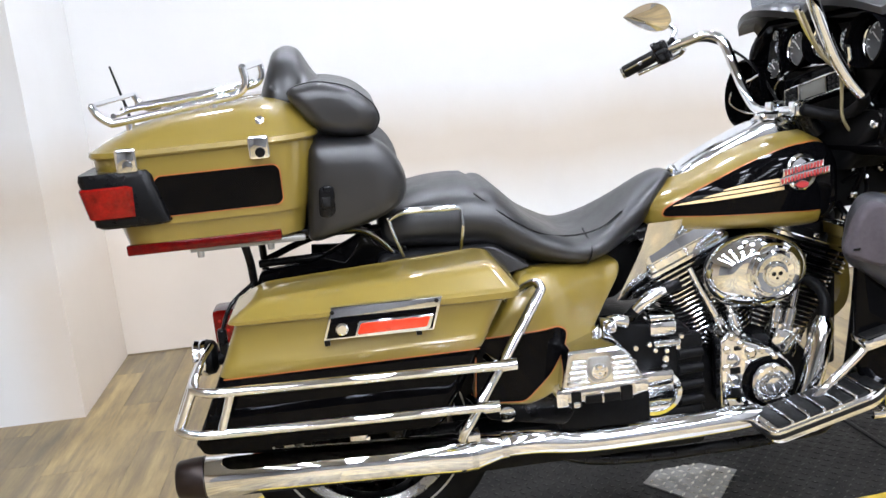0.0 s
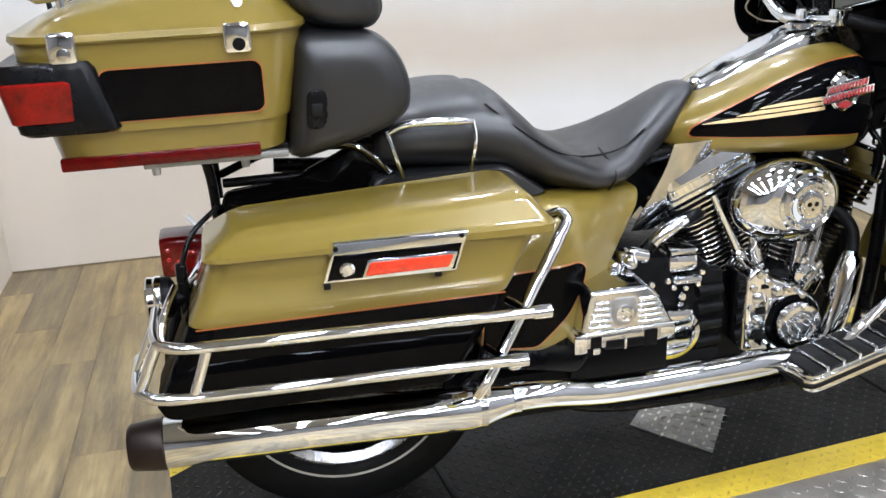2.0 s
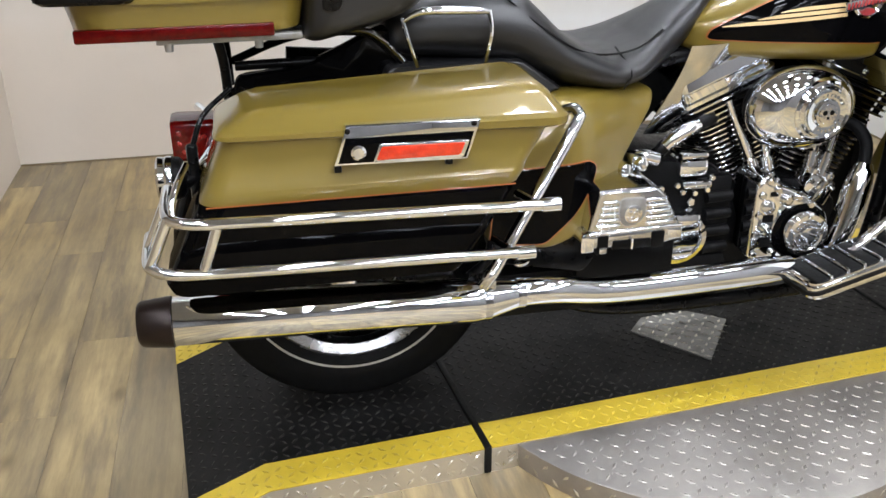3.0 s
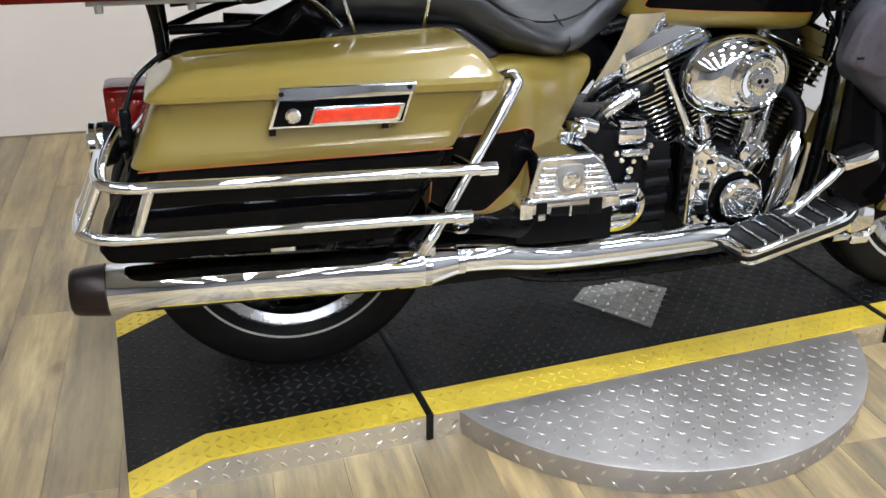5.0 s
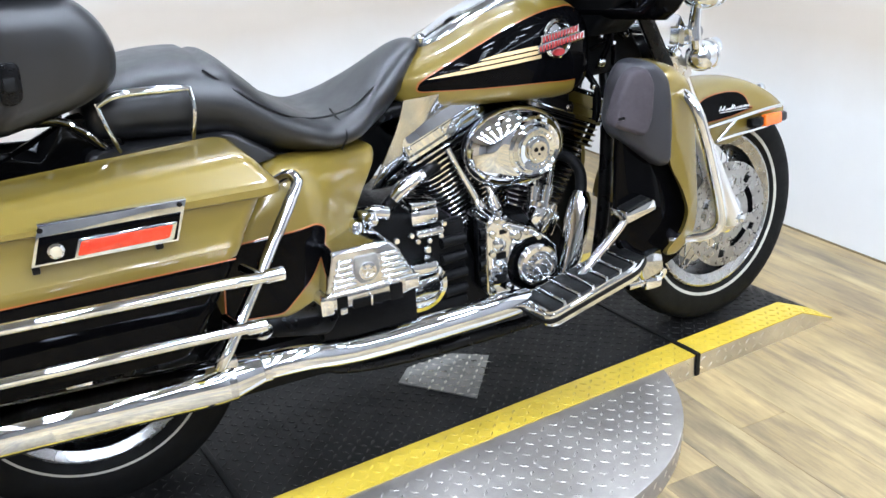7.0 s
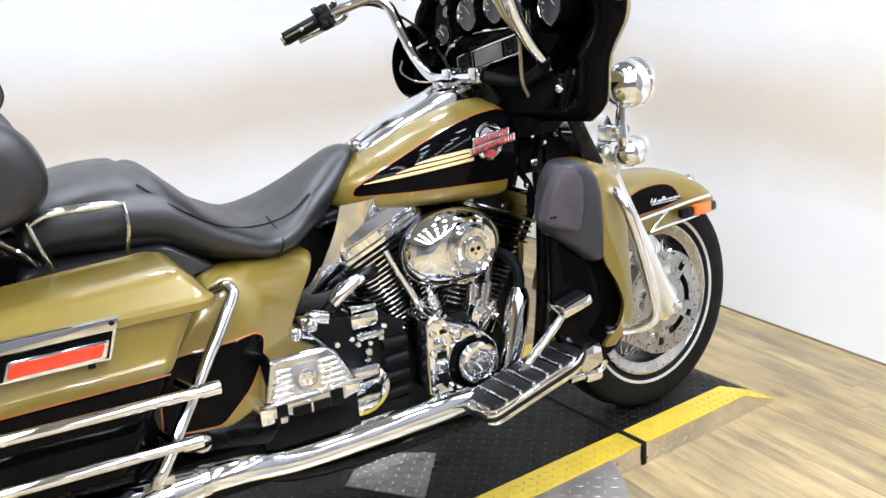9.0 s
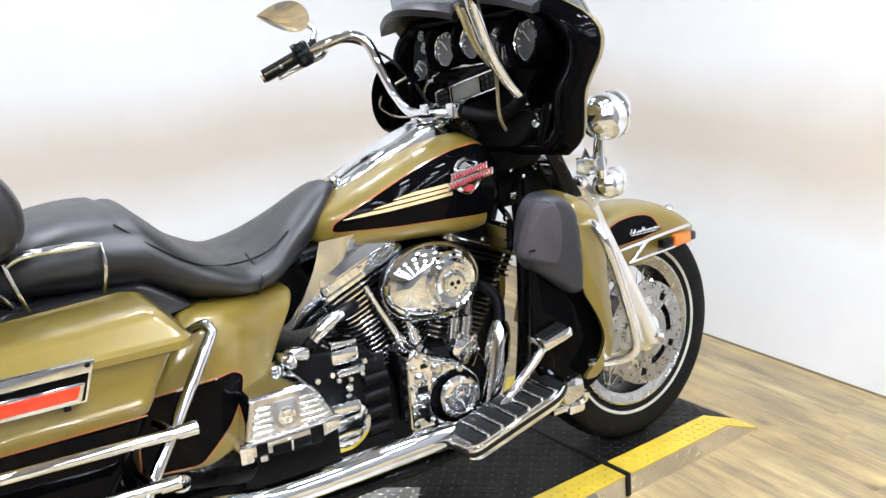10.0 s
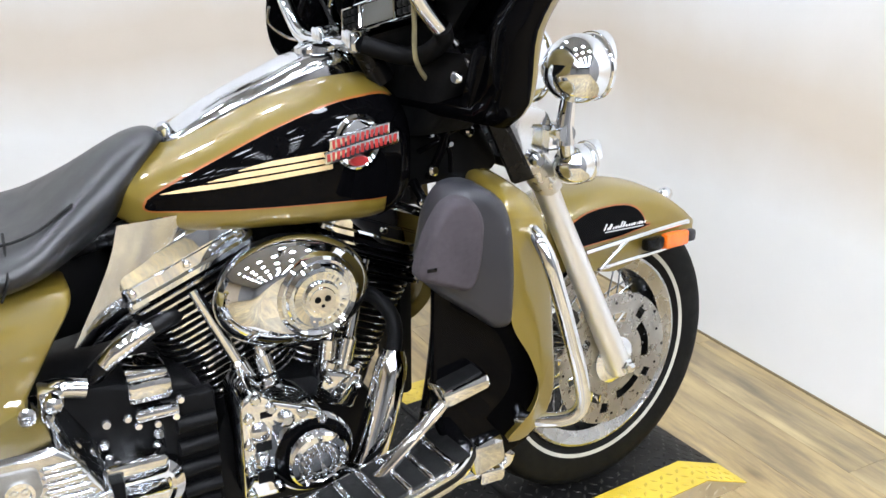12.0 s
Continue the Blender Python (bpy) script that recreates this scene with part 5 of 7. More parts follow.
# saddlebags
def saddlebag(s):
    flip = (lambda b: b) if s < 0 else mirrored
    lower = [(0.474, -0.330, 0.150, -0.415, -0.265, 0.03), (0.480, -0.345, 0.166, -0.430, -0.255, 0.035), (0.500, -0.352, 0.180, -0.438, -0.250, 0.035), (0.560, -0.322, 0.213, -0.443, -0.248, 0.035), (0.645, -0.282, 0.262, -0.446, -0.246, 0.035)]
    upper = [(0.6455, -0.282, 0.262, -0.446, -0.246, 0.035), (0.668, -0.272, 0.274, -0.449, -0.246, 0.035), (0.678, -0.267, 0.279, -0.443, -0.246, 0.035), (0.752, -0.235, 0.322, -0.441, -0.246, 0.035)]
    lid = [(0.753, -0.243, 0.338, -0.450, -0.236, 0.03), (0.757, -0.248, 0.344, -0.456, -0.232, 0.03), (0.770, -0.244, 0.345, -0.456, -0.232, 0.03), (0.774, -0.240, 0.340, -0.450, -0.236, 0.03), (0.779, -0.236, 0.335, -0.442, -0.240, 0.022), (0.800, -0.216, 0.314, -0.424, -0.246, 0.022), (0.811, -0.204, 0.300, -0.408, -0.254, 0.022), (0.815, -0.194, 0.288, -0.394, -0.262, 0.022)]

    def slope(p):
        d = max(0.0, -p.x) / 0.2
        f = max(0.0, p.z - 0.758) / 0.07
        return Vector((p.x, p.y, p.z - f * (0.034 * min(d, 1.3) ** 1.2) - 0.010 * max(0.0, p.x + 0.1) / 0.45 * (1.0 if p.z < 0.79 else 0.3)))

    bag = part("saddlebag", flip(loft_z(upper)), OLIVE, bike, "olive-gold over black hard saddlebag")
    part("lower_shell", flip(loft_z(lower)), BLACK_PAINT, bag, "gloss black lower shell")
    pin = patch(spread(-0.27, 0.25, 14), lambda x: 0.644, lambda x: 0.6468, lambda x, z: -0.446, 0.0012, 1)
    part("pinstripe", flip(pin), PIN, bag, "orange pinstripe")
    part("lid", flip(loft_z(lid, slope)), OLIVE, bag, "olive-gold saddlebag lid")
    plate = part("latch_plate", flip(slab([(-0.062, 0.708), (-0.040, 0.772), (0.182, 0.770), (0.160, 0.704)], -0.468, -0.440, 0.003)), CHROME, bike, "chrome saddlebag latch plate")
    part("latch_inset", flip(slab([(-0.055, 0.712), (-0.041, 0.754), (0.170, 0.752), (0.157, 0.708)], -0.4705, -0.462, 0.002)), BLACK_PAINT, plate, "black inset")
    part("reflector_bezel", flip(slab(round_poly([(0.000, 0.710), (0.012, 0.7425), (0.163, 0.740), (0.152, 0.709)], 0.005), -0.4735, -0.462, 0.003)), CHROME, plate, "chrome bezel")
    part("reflector", flip(slab(round_poly([(0.006, 0.715), (0.016, 0.738), (0.155, 0.736), (0.146, 0.7145)], 0.005), -0.4755, -0.460, 0.002)), ORANGE_REFL, plate, "orange-red reflector")
    bm = bmesh.new()
    lathe([(0, 0.0125), (0.006, 0.0125), (0.009, 0.009), (0.009, 0.0)], (-0.022, -0.469, 0.730), (0, -1, 0), 20, bm)
    part("lock", flip(bm), CHROME, plate, "round chrome lock")
    bm = bmesh.new()
    for x, z in ((-0.038, 0.765), (0.170, 0.765)):
        bolt(bm, x, -0.467, z, 0.0045, 0.004)
    for x in (-0.055, 0.130):
        box(x - 0.006, x + 0.006, -0.462, -0.450, 0.694, 0.706, 0.002, bm)
    parts("latch_rivet", flip(bm), SATIN, plate)
    # guard rails round the bag
    guard = part("bag_guard", flip(tube([(-0.338, -0.33, 0.640), (-0.336, -0.43, 0.640), (-0.324, -0.470, 0.638), (-0.290, -0.486, 0.635), (-0.22, -0.488, 0.633), (0.10, -0.488, 0.624), (0.298, -0.486, 0.617)], 0.0097, 14, 5)), CHROME, bike, "chrome saddlebag guard rails")
    bm = bmesh.new()
    tube([(-0.378, -0.33, 0.556), (-0.375, -0.43, 0.556), (-0.364, -0.468, 0.555), (-0.332, -0.485, 0.551), (-0.26, -0.488, 0.548), (0.06, -0.488, 0.539), (0.256, -0.484, 0.531)], 0.0097, 14, 5, bm)
    tube([(-0.252, -0.486, 0.633), (-0.283, -0.486, 0.549)], 0.0090, 12, 1, bm)
    tube([(-0.330, -0.464, 0.640), (-0.368, -0.462, 0.556)], 0.0092, 12, 1, bm)
    tube([(-0.338, -0.39, 0.640), (-0.377, -0.39, 0.556)], 0.0092, 12, 1, bm)
    tube([(-0.322, -0.468, 0.640), (-0.322, -0.455, 0.660), (-0.312, -0.42, 0.682), (-0.300, -0.36, 0.692)], 0.0058, 10, 4, bm)
    parts("lower_rail", flip(bm), CHROME, guard)
    bm = bmesh.new()
    for x, z in ((0.298, 0.617), (0.256, 0.531)):
        tube([(x - 0.012, -0.486, z), (x + 0.020, -0.486, z)], 0.0120, 14, 1, bm)
        tube([(x - 0.02, -0.47, z), (x - 0.03, -0.40, z - 0.01)], 0.008, 10, 1, bm)
    parts("rail_clamp", flip(bm), CHROME, guard)
    part("upright_guard", flip(tube([(0.345, -0.245, 0.672), (0.378, -0.270, 0.708), (0.402, -0.296, 0.725), (0.409, -0.310, 0.719), (0.402, -0.322, 0.705), (0.315, -0.382, 0.603), (0.225, -0.442, 0.496), (0.205, -0.452, 0.472), (0.198, -0.44, 0.450)], 0.0112, 14, 5)), CHROME, guard, "bent chrome guard tube")
    part("guard_sleeve", flip(tube([(0.392, -0.330, 0.693), (0.389, -0.332, 0.690), (0.351, -0.358, 0.645), (0.348, -0.360, 0.641)], [0.0112, 0.0120, 0.0120, 0.0112], 14, 1)), CHROME_WORN, guard, "worn pale sleeve")
    return bag


saddlebag(-1)

# side covers
def side_cover(s):
    flip = (lambda b: b) if s < 0 else mirrored

    def curl(bm):
        """The panel runs in towards the engine."""
        for v in bm.verts:
            k = min(1.0, max(0.0, (v.co.x - 0.40) / 0.25))
            top = min(1.0, max(0.0, (v.co.z - 0.640) / 0.09))
            v.co.y += (0.135 * k * k * (3 - 2 * k) + 0.045 * top * top) * (1.0 if v.co.y < -0.2 else 0.4)
        return flip(bm)

    def sheet(outline, y0, y1, bevel, seg):
        """A plate cut into narrow strips, so that it can bend."""
        bm = slab(outline, y0, y1, bevel, seg=seg)
        for x in spread(0.40, 0.64, 14):
            geom = bm.verts[:] + bm.edges[:] + bm.faces[:]
            bmesh.ops.bisect_plane(bm, geom=geom, plane_co=(x, 0, 0), plane_no=(1, 0, 0))
        for z in (0.640, 0.655, 0.670, 0.685, 0.700, 0.712):
            geom = bm.verts[:] + bm.edges[:] + bm.faces[:]
            bmesh.ops.bisect_plane(bm, geom=geom, plane_co=(0, 0, z), plane_no=(0, 0, 1))
        return bm
    outline = [(0.385, 0.734), (0.470, 0.728), (0.640, 0.706), (0.638, 0.682), (0.578, 0.598), (0.524, 0.526), (0.465, 0.465), (0.375, 0.432), (0.245, 0.452), (0.270, 0.590)]
    cover = part("side_cover", curl(sheet(round_poly(outline, 0.02), -0.285, -0.20, 0.014, 4)), OLIVE, bike, "olive-gold side cover with a black panel", 60)
    black = round_poly([(0.262, 0.606), (0.452, 0.611), (0.474, 0.594), (0.464, 0.556), (0.428, 0.508), (0.362, 0.448), (0.250, 0.458)], 0.014)
    part("cover_pinstripe", curl(sheet(inset(black, -0.0028), -0.2866, -0.280, 0.0005, 1)), PIN, cover)
    part("cover_panel", curl(sheet(black, -0.2880, -0.280, 0.001, 1)), BLACK_PAINT, cover, "gloss black panel with a thin stripe")
    return cover


both(side_cover)

# top box with its rack and wrap-round backrest
TOPB = [(0.884, -0.455, -0.090, -0.262, 0.262, 0.07), (0.890, -0.466, -0.084, -0.270, 0.270, 0.075), (0.944, -0.478, -0.074, -0.276, 0.276, 0.08), (0.9445, -0.486, -0.070, -0.284, 0.284, 0.085), (1.05, -0.506, -0.048, -0.289, 0.289, 0.09), (1.088, -0.510, -0.042, -0.290, 0.290, 0.09)]
top_box = part("top_box", loft_z(TOPB, None, 7), OLIVE, bike, "olive-gold hard luggage box with black side panels")
LID = [(1.089, -0.514, -0.036, -0.296, 0.296, 0.095), (1.094, -0.518, -0.032, -0.300, 0.300, 0.10), (1.104, -0.516, -0.034, -0.298, 0.298, 0.10), (1.108, -0.508, -0.040, -0.292, 0.292, 0.10), (1.130, -0.482, -0.056, -0.276, 0.276, 0.10), (1.158, -0.440, -0.078, -0.250, 0.250, 0.11), (1.174, -0.395, -0.100, -0.218, 0.218, 0.12), (1.180, -0.350, -0.130, -0.170, 0.170, 0.12)]


def lid_warp(p):
    f = max(0.0, p.z - 1.105) / 0.075
    return Vector((p.x, p.y, p.z - 0.030 * f * max(0.0, (-0.12 - p.x) / 0.39) ** 1.2))


part("lid", loft_z(LID, lid_warp, 8), OLIVE, top_box, "olive-gold luggage lid")
for s in (-1, 1):
    flip = (lambda b: b) if s < 0 else mirrored
    side = lambda x, z: -0.2845 - 0.005 * (z - 0.945) / 0.11
    xs = ends_round(-0.375, -0.118, 26)

    def cap(x):
        u = min(x + 0.375, -0.118 - x)
        return 0.0 if u > 0.016 else 0.016 - math.sqrt(max(0.0, 0.016 ** 2 - (0.016 - u) ** 2))
    lo_ = lambda x: 0.962 + cap(x)
    hi_ = lambda x: 1.046 - cap(x)
    part("box_pinstripe", flip(patch(xs, lo_, hi_, side, 0.0012, 6, 0.0024)), PIN, top_box)
    part("box_panel", flip(patch(xs, lo_, hi_, side, 0.0020, 6)), BLACK_PAINT, top_box, "gloss black side panel")
    for x in (-0.420, -0.152):
        latch = part("latch", flip(slab(round_poly([(x - 0.022, 1.062), (x + 0.022, 1.062), (x + 0.022, 1.110), (x - 0.022, 1.110)], 0.008), -0.308, -0.270, 0.004)), CHROME, bike, "chrome lid latch")
        part("latch_lock", flip(lathe([(0, 0.011), (0.005, 0.010), (0.006, 0.0)], (x + 0.002, -0.3075, 1.076), (0, -1, 0), 16)), SATIN if x > -0.3 else CHROME_WORN, latch)
    part("lid_knob", flip(lathe([(0, 0.007), (0.008, 0.0095), (0.014, 0.009), (0.017, 0.0)], (-0.146, -0.262, 1.133), (0, -0.9, 0.45), 16)), CHROME, top_box, "small chrome knob")
    lampb = part("corner_lamp", flip(loft_z([(0.948, -0.500, -0.356, -0.296, -0.10, 0.022), (0.954, -0.508, -0.350, -0.302, -0.10, 0.022), (1.052, -0.528, -0.376, -0.305, -0.10, 0.022), (1.064, -0.526, -0.384, -0.301, -0.10, 0.022)])), SATIN, bike, "black corner lamp housing with a red lens")
    part("lens", flip(loft_z([(0.969, -0.514, -0.414, -0.3025, -0.12, 0.018), (0.972, -0.516, -0.413, -0.3065, -0.12, 0.018), (1.032, -0.528, -0.410, -0.3085, -0.12, 0.018), (1.036, -0.526, -0.412, -0.3045, -0.12, 0.018)])), RED_LENS, lampb, "red corner lens")
    bm = box(-0.458, -0.132, -0.2755, -0.26, 0.882, 0.905, 0.004)
    part("marker_strip", flip(bm), DARK_LENS, top_box, "long red marker lens")
part("base_plate", box(-0.44, -0.06, -0.20, 0.20, 0.868, 0.884, 0.004), SATIN, top_box)
part("base_rail", join(box(-0.33, -0.085, -0.262, -0.245, 0.872, 0.884, 0.002), join(lathe([(0, 0.008), (0.014, 0.007)], (-0.31, -0.255, 0.874), (0, 0, -1), 10), lathe([(0, 0.008), (0.014, 0.007)], (-0.16, -0.255, 0.874), (0, 0, -1), 10))), PATCH, top_box)

def rack_bar(y, lift=0.0):
    return tube([(-0.174, y, 1.247), (-0.172, y, 1.212), (-0.192, y, 1.192 + lift), (-0.25, y, 1.183 + lift), (-0.440, y, 1.158 + lift), (-0.466, y, 1.160), (-0.486, y, 1.176), (-0.497, y, 1.198)], 0.0088, 12, 5)


rack = part("luggage_rack", rack_bar(-0.200), CHROME, bike, "chrome luggage rack")
part("rack_bar", rack_bar(0.200), CHROME, rack)
for y in (-0.075, 0.075):
    part("rack_bar", tube([(-0.182, y, 1.206), (-0.20, y, 1.200), (-0.25, y, 1.194), (-0.445, y, 1.176), (-0.462, y, 1.178)], 0.0068, 12, 4), CHROME, rack)
for x, z, r_ in ((-0.174, 1.246, 0.0085), (-0.497, 1.197, 0.0060), (-0.455, 1.172, 0.006), (-0.235, 1.190, 0.006)):
    part("rack_cross", tube([(x, -0.2, z), (x, 0.2, z)], r_, 12, 1), CHROME, rack)
for x, y, z0 in ((-0.245, -0.195, 1.14), (-0.245, 0.195, 1.14), (-0.425, -0.195, 1.115), (-0.425, 0.195, 1.115)):
    part("rack_foot", tube([(x, y, z0), (x, y, z0 + 0.05)], 0.010, 10, 1), CHROME, rack)
part("aerial", tube([(-0.500, 0.16, 1.10), (-0.508, 0.16, 1.16), (-0.534, 0.16, 1.272)], [0.006, 0.004, 0.0025], 8, 1), BLACK_RUBBER, top_box, "thin black aerial")


lower_pad = []
for y, k in ((-0.262, 0.55), (-0.258, 0.80), (-0.240, 0.94), (-0.20, 1.0), (-0.10, 1.0), (0.0, 1.0), (0.10, 1.0), (0.20, 1.0), (0.240, 0.94), (0.258, 0.80), (0.262, 0.55)):
    c = Vector((0.035, 0.965))
    base = round_poly([(-0.06, 1.083), (0.085, 1.076), (0.128, 1.035), (0.150, 0.980), (0.142, 0.925), (0.085, 0.893), (0.02, 0.875), (-0.085, 0.850)], 0.03, 4)
    inward = 0.055 * (1 - min(1.0, abs(y) / 0.2) ** 2)
    lower_pad.append([Vector((c.x + (p[0] - c.x) * k - (inward if p[0] > 0.05 else 0.0), y, c.y + (p[1] - c.y) * k)) for p in base])
backrest = part("backrest", loft(bmesh.new(), lower_pad), LEATHER, bike, "black vinyl wrap-round passenger backrest", 60)
def cushion(outline, half, r, c, n=9):
    """A stuffed pad: an outline in x and z, rounded over towards both ends in y."""
    rows = []
    for side in (-1, 1):
        half_rows = []
        for i in range(n):
            t = math.pi / 2 * i / (n - 1)
            k = 1 - r * (1 - math.sin(t)) / 0.09
            y = half - r * 0.9 * (1 - math.cos(t))
            half_rows.append([Vector((c[0] + (p[0] - c[0]) * k, side * (half + (r * 0.9) * (math.cos(t) - 1)), c[1] + (p[1] - c[1]) * k)) for p in outline])
        rows += half_rows if side < 0 else half_rows[::-1]
    return loft(bmesh.new(), rows)


paddle = round_poly([(-0.100, 1.190), (-0.030, 1.206), (0.048, 1.186), (0.096, 1.142), (0.106, 1.108), (0.086, 1.078), (0.020, 1.078), (-0.040, 1.100)], 0.035, 5)
upper = part("upper_pad", cushion(paddle, 0.242, 0.05, (0.01, 1.138)), LEATHER, backrest, "black vinyl upper pad", 60)
crest = []
for i in range(25):
    u = -1 + 2 * i / 24
    k = max(0.03, 1 - abs(u) ** 2.6) ** 0.5
    top = 1.180 + 0.104 * (1 - abs(u) ** 2.2) ** 0.7 if abs(u) < 1 else 1.180
    shape = round_poly([(-0.168, 1.150), (-0.150, 1.20), (-0.122, top - 0.012), (-0.092, top), (-0.064, top - 0.010), (-0.030, 1.205), (0.030, 1.160)], 0.03, 4)
    crest.append([Vector((-0.09 + (p[0] + 0.09) * (0.35 + 0.65 * k), 0.165 * u, p[1])) for p in shape])
part("head_rest", loft(bmesh.new(), crest), LEATHER, backrest, "tall rounded black vinyl crest", 60)
part("piping", tube([(p[0] * 0.995, -0.205, 1.138 + (p[1] - 1.138) * 0.985) for p in paddle[2:]] , 0.0022, 6, 1), BLACK_RUBBER, backrest)
for s in (-1, 1):
    flip = (lambda b: b) if s < 0 else mirrored
    bm = slab(round_poly([(-0.050, 0.915), (-0.014, 0.918), (-0.010, 0.985), (-0.044, 0.985)], 0.016, 5), -0.267, -0.25, 0.003)
    pod = part("speaker_control", flip(bm), SATIN, backrest, "oval black control on the backrest side")
    part("control_key", flip(box(-0.040, -0.020, -0.271, -0.262, 0.938, 0.962, 0.003)), BLACK_RUBBER, pod)

# carrier under the top box, rear fender and tail
carrier = part("carrier", tube([(-0.31, -0.13, 0.865), (-0.10, -0.135, 0.868), (0.02, -0.14, 0.862), (0.10, -0.15, 0.800), (0.16, -0.16, 0.765)], 0.0095, 12, 5), SATIN, bike, "black top box carrier")
bm = bmesh.new()
for s in (-1, 1):
    tube([(-0.19, s * 0.15, 0.858), (0.02, s * 0.16, 0.860), (0.07, s * 0.17, 0.835), (0.115, s * 0.18, 0.79)], 0.008, 10, 5, bm)
    tube([(-0.235, s * 0.13, 0.862), (-0.225, s * 0.13, 0.80), (-0.222, s * 0.13, 0.70)], 0.0095, 10, 4, bm)
    tube([(-0.205, s * 0.13, 0.80), (-0.05, s * 0.15, 0.806), (0.06, s * 0.15, 0.80)], 0.009, 10, 4, bm)
    tube([(-0.215, s * 0.13, 0.75), (-0.10, s * 0.14, 0.79), (0.05, s * 0.15, 0.815)], 0.009, 10, 4, bm)
parts("carrier_strut", bm, SATIN, carrier)
part("strut_cover", slab(round_poly([(-0.215, 0.752), (-0.205, 0.785), (-0.09, 0.797), (0.0, 0.835), (0.06, 0.865), (0.12, 0.86), (0.16, 0.74), (0.0, 0.70)], 0.012), -0.165, -0.125, 0.008), BLACK_PAINT, carrier, "black strut cover beside the fender")
part("carrier_trim", tube([(-0.08, -0.172, 0.862), (0.02, -0.176, 0.866), (0.066, -0.18, 0.845), (0.105, -0.186, 0.805)], 0.005, 8, 5), CHROME, carrier)


def rear_fender():
    rings = []
    for i in range(29):
        t = radians(20 + 175 * i / 28)
        rad, w = 0.375, 0.105
        sec = [(-w, -0.10), (-w, -0.02), (-w * 0.85, 0.010), (-w * 0.4, 0.024), (0, 0.028), (w * 0.4, 0.024), (w * 0.85, 0.010), (w, -0.02), (w, -0.10)]
        rings.append([Vector((0.03 + (rad + dr) * math.cos(t), dy, 0.37 + (rad + dr) * math.sin(t))) for dy, dr in sec])
    bm = loft(bmesh.new(), rings, False, False)
    bmesh.ops.recalc_face_normals(bm, faces=bm.faces)
    bmesh.ops.solidify(bm, geom=bm.faces[:], thickness=0.004)
    return bm


rfender = part("rear_fender", rear_fender(), BLACK_PAINT, bike, "gloss black rear fender", 60)
tail = part("tail_lamp", box(-0.268, -0.235, -0.060, 0.060, 0.596, 0.662, 0.012), CHROME, bike, "red tail lamp in a chrome base")
part("lens", loft(bmesh.new(), [[Vector((x, y, z)) for y, z in rrect(-0.045 * k, 0.045 * k, 0.632 - 0.042 * k, 0.632 + 0.042 * k, 0.012, 4)] for x, k in ((-0.260, 0.98), (-0.335, 1.0), (-0.345, 0.94))]), RED_LENS, tail, "red tail lens")
# Raised facets in a brighter red: the lens's hot spots put into the colour.
bm = bmesh.new()
for x, z, r in ((-0.300, 0.652, 0.006), (-0.290, 0.652, 0.006), (-0.281, 0.652, 0.005), (-0.312, 0.634, 0.005), (-0.322, 0.622, 0.006), (-0.318, 0.612, 0.005), (-0.330, 0.640, 0.005), (-0.330, 0.660, 0.005)):
    lathe([(0, r), (0.002, r * 0.8), (0.003, 0.0)], (x, -0.0445, z - 0.010), (0, -1, 0.2), 10, bm)
parts("lens_facet", bm, RED_FACET, tail, "bright red lens facet")
part("lamp_bar", join(tube([(-0.30, -0.24, 0.625), (-0.27, -0.10, 0.632), (-0.27, 0.10, 0.632), (-0.30, 0.24, 0.625)], 0.011, 12, 5), tube([(-0.29, -0.20, 0.628), (-0.24, -0.19, 0.66)], 0.009, 10, 1)), CHROME, tail, "chrome lamp bar")
sig = part("turn_signal", lathe([(-0.026, 0.033), (-0.028, 0.037), (-0.024, 0.041), (-0.014, 0.0390), (-0.010, 0.0415), (0.0, 0.0405)], (-0.332, -0.245, 0.630), (1, 0, 0), 32, cap=False), CHROME, bike, "chrome and black rear turn signal")
part("signal_body", lathe([(-0.006, 0.037), (0.0, 0.0395), (0.014, 0.037), (0.022, 0.026), (0.024, 0.0)], (-0.332, -0.245, 0.630), (1, 0, 0), 32), CASE, sig, "black lamp body")
part("lens", lathe([(0.0, 0.036), (0.005, 0.030), (0.008, 0.0)], (-0.356, -0.245, 0.630), (-1, 0, 0), 24), RED_LENS, sig)
part("signal_mount", tube([(-0.315, -0.245, 0.622), (-0.295, -0.235, 0.626)], 0.015, 12, 1), SATIN, sig)
part("bag_bracket", join(box(-0.305, -0.285, -0.250, -0.230, 0.52, 0.69, 0.006), tube([(-0.295, -0.24, 0.68), (-0.27, -0.22, 0.735), (-0.22, -0.18, 0.77)], 0.0048, 10, 5)), SATIN, rfender)
part("reflector", lathe([(0, 0.022), (0.006, 0.020)], (-0.345, 0.10, 0.52), (-1, 0, 0), 20), RED_LENS, rfender, "round red reflector")

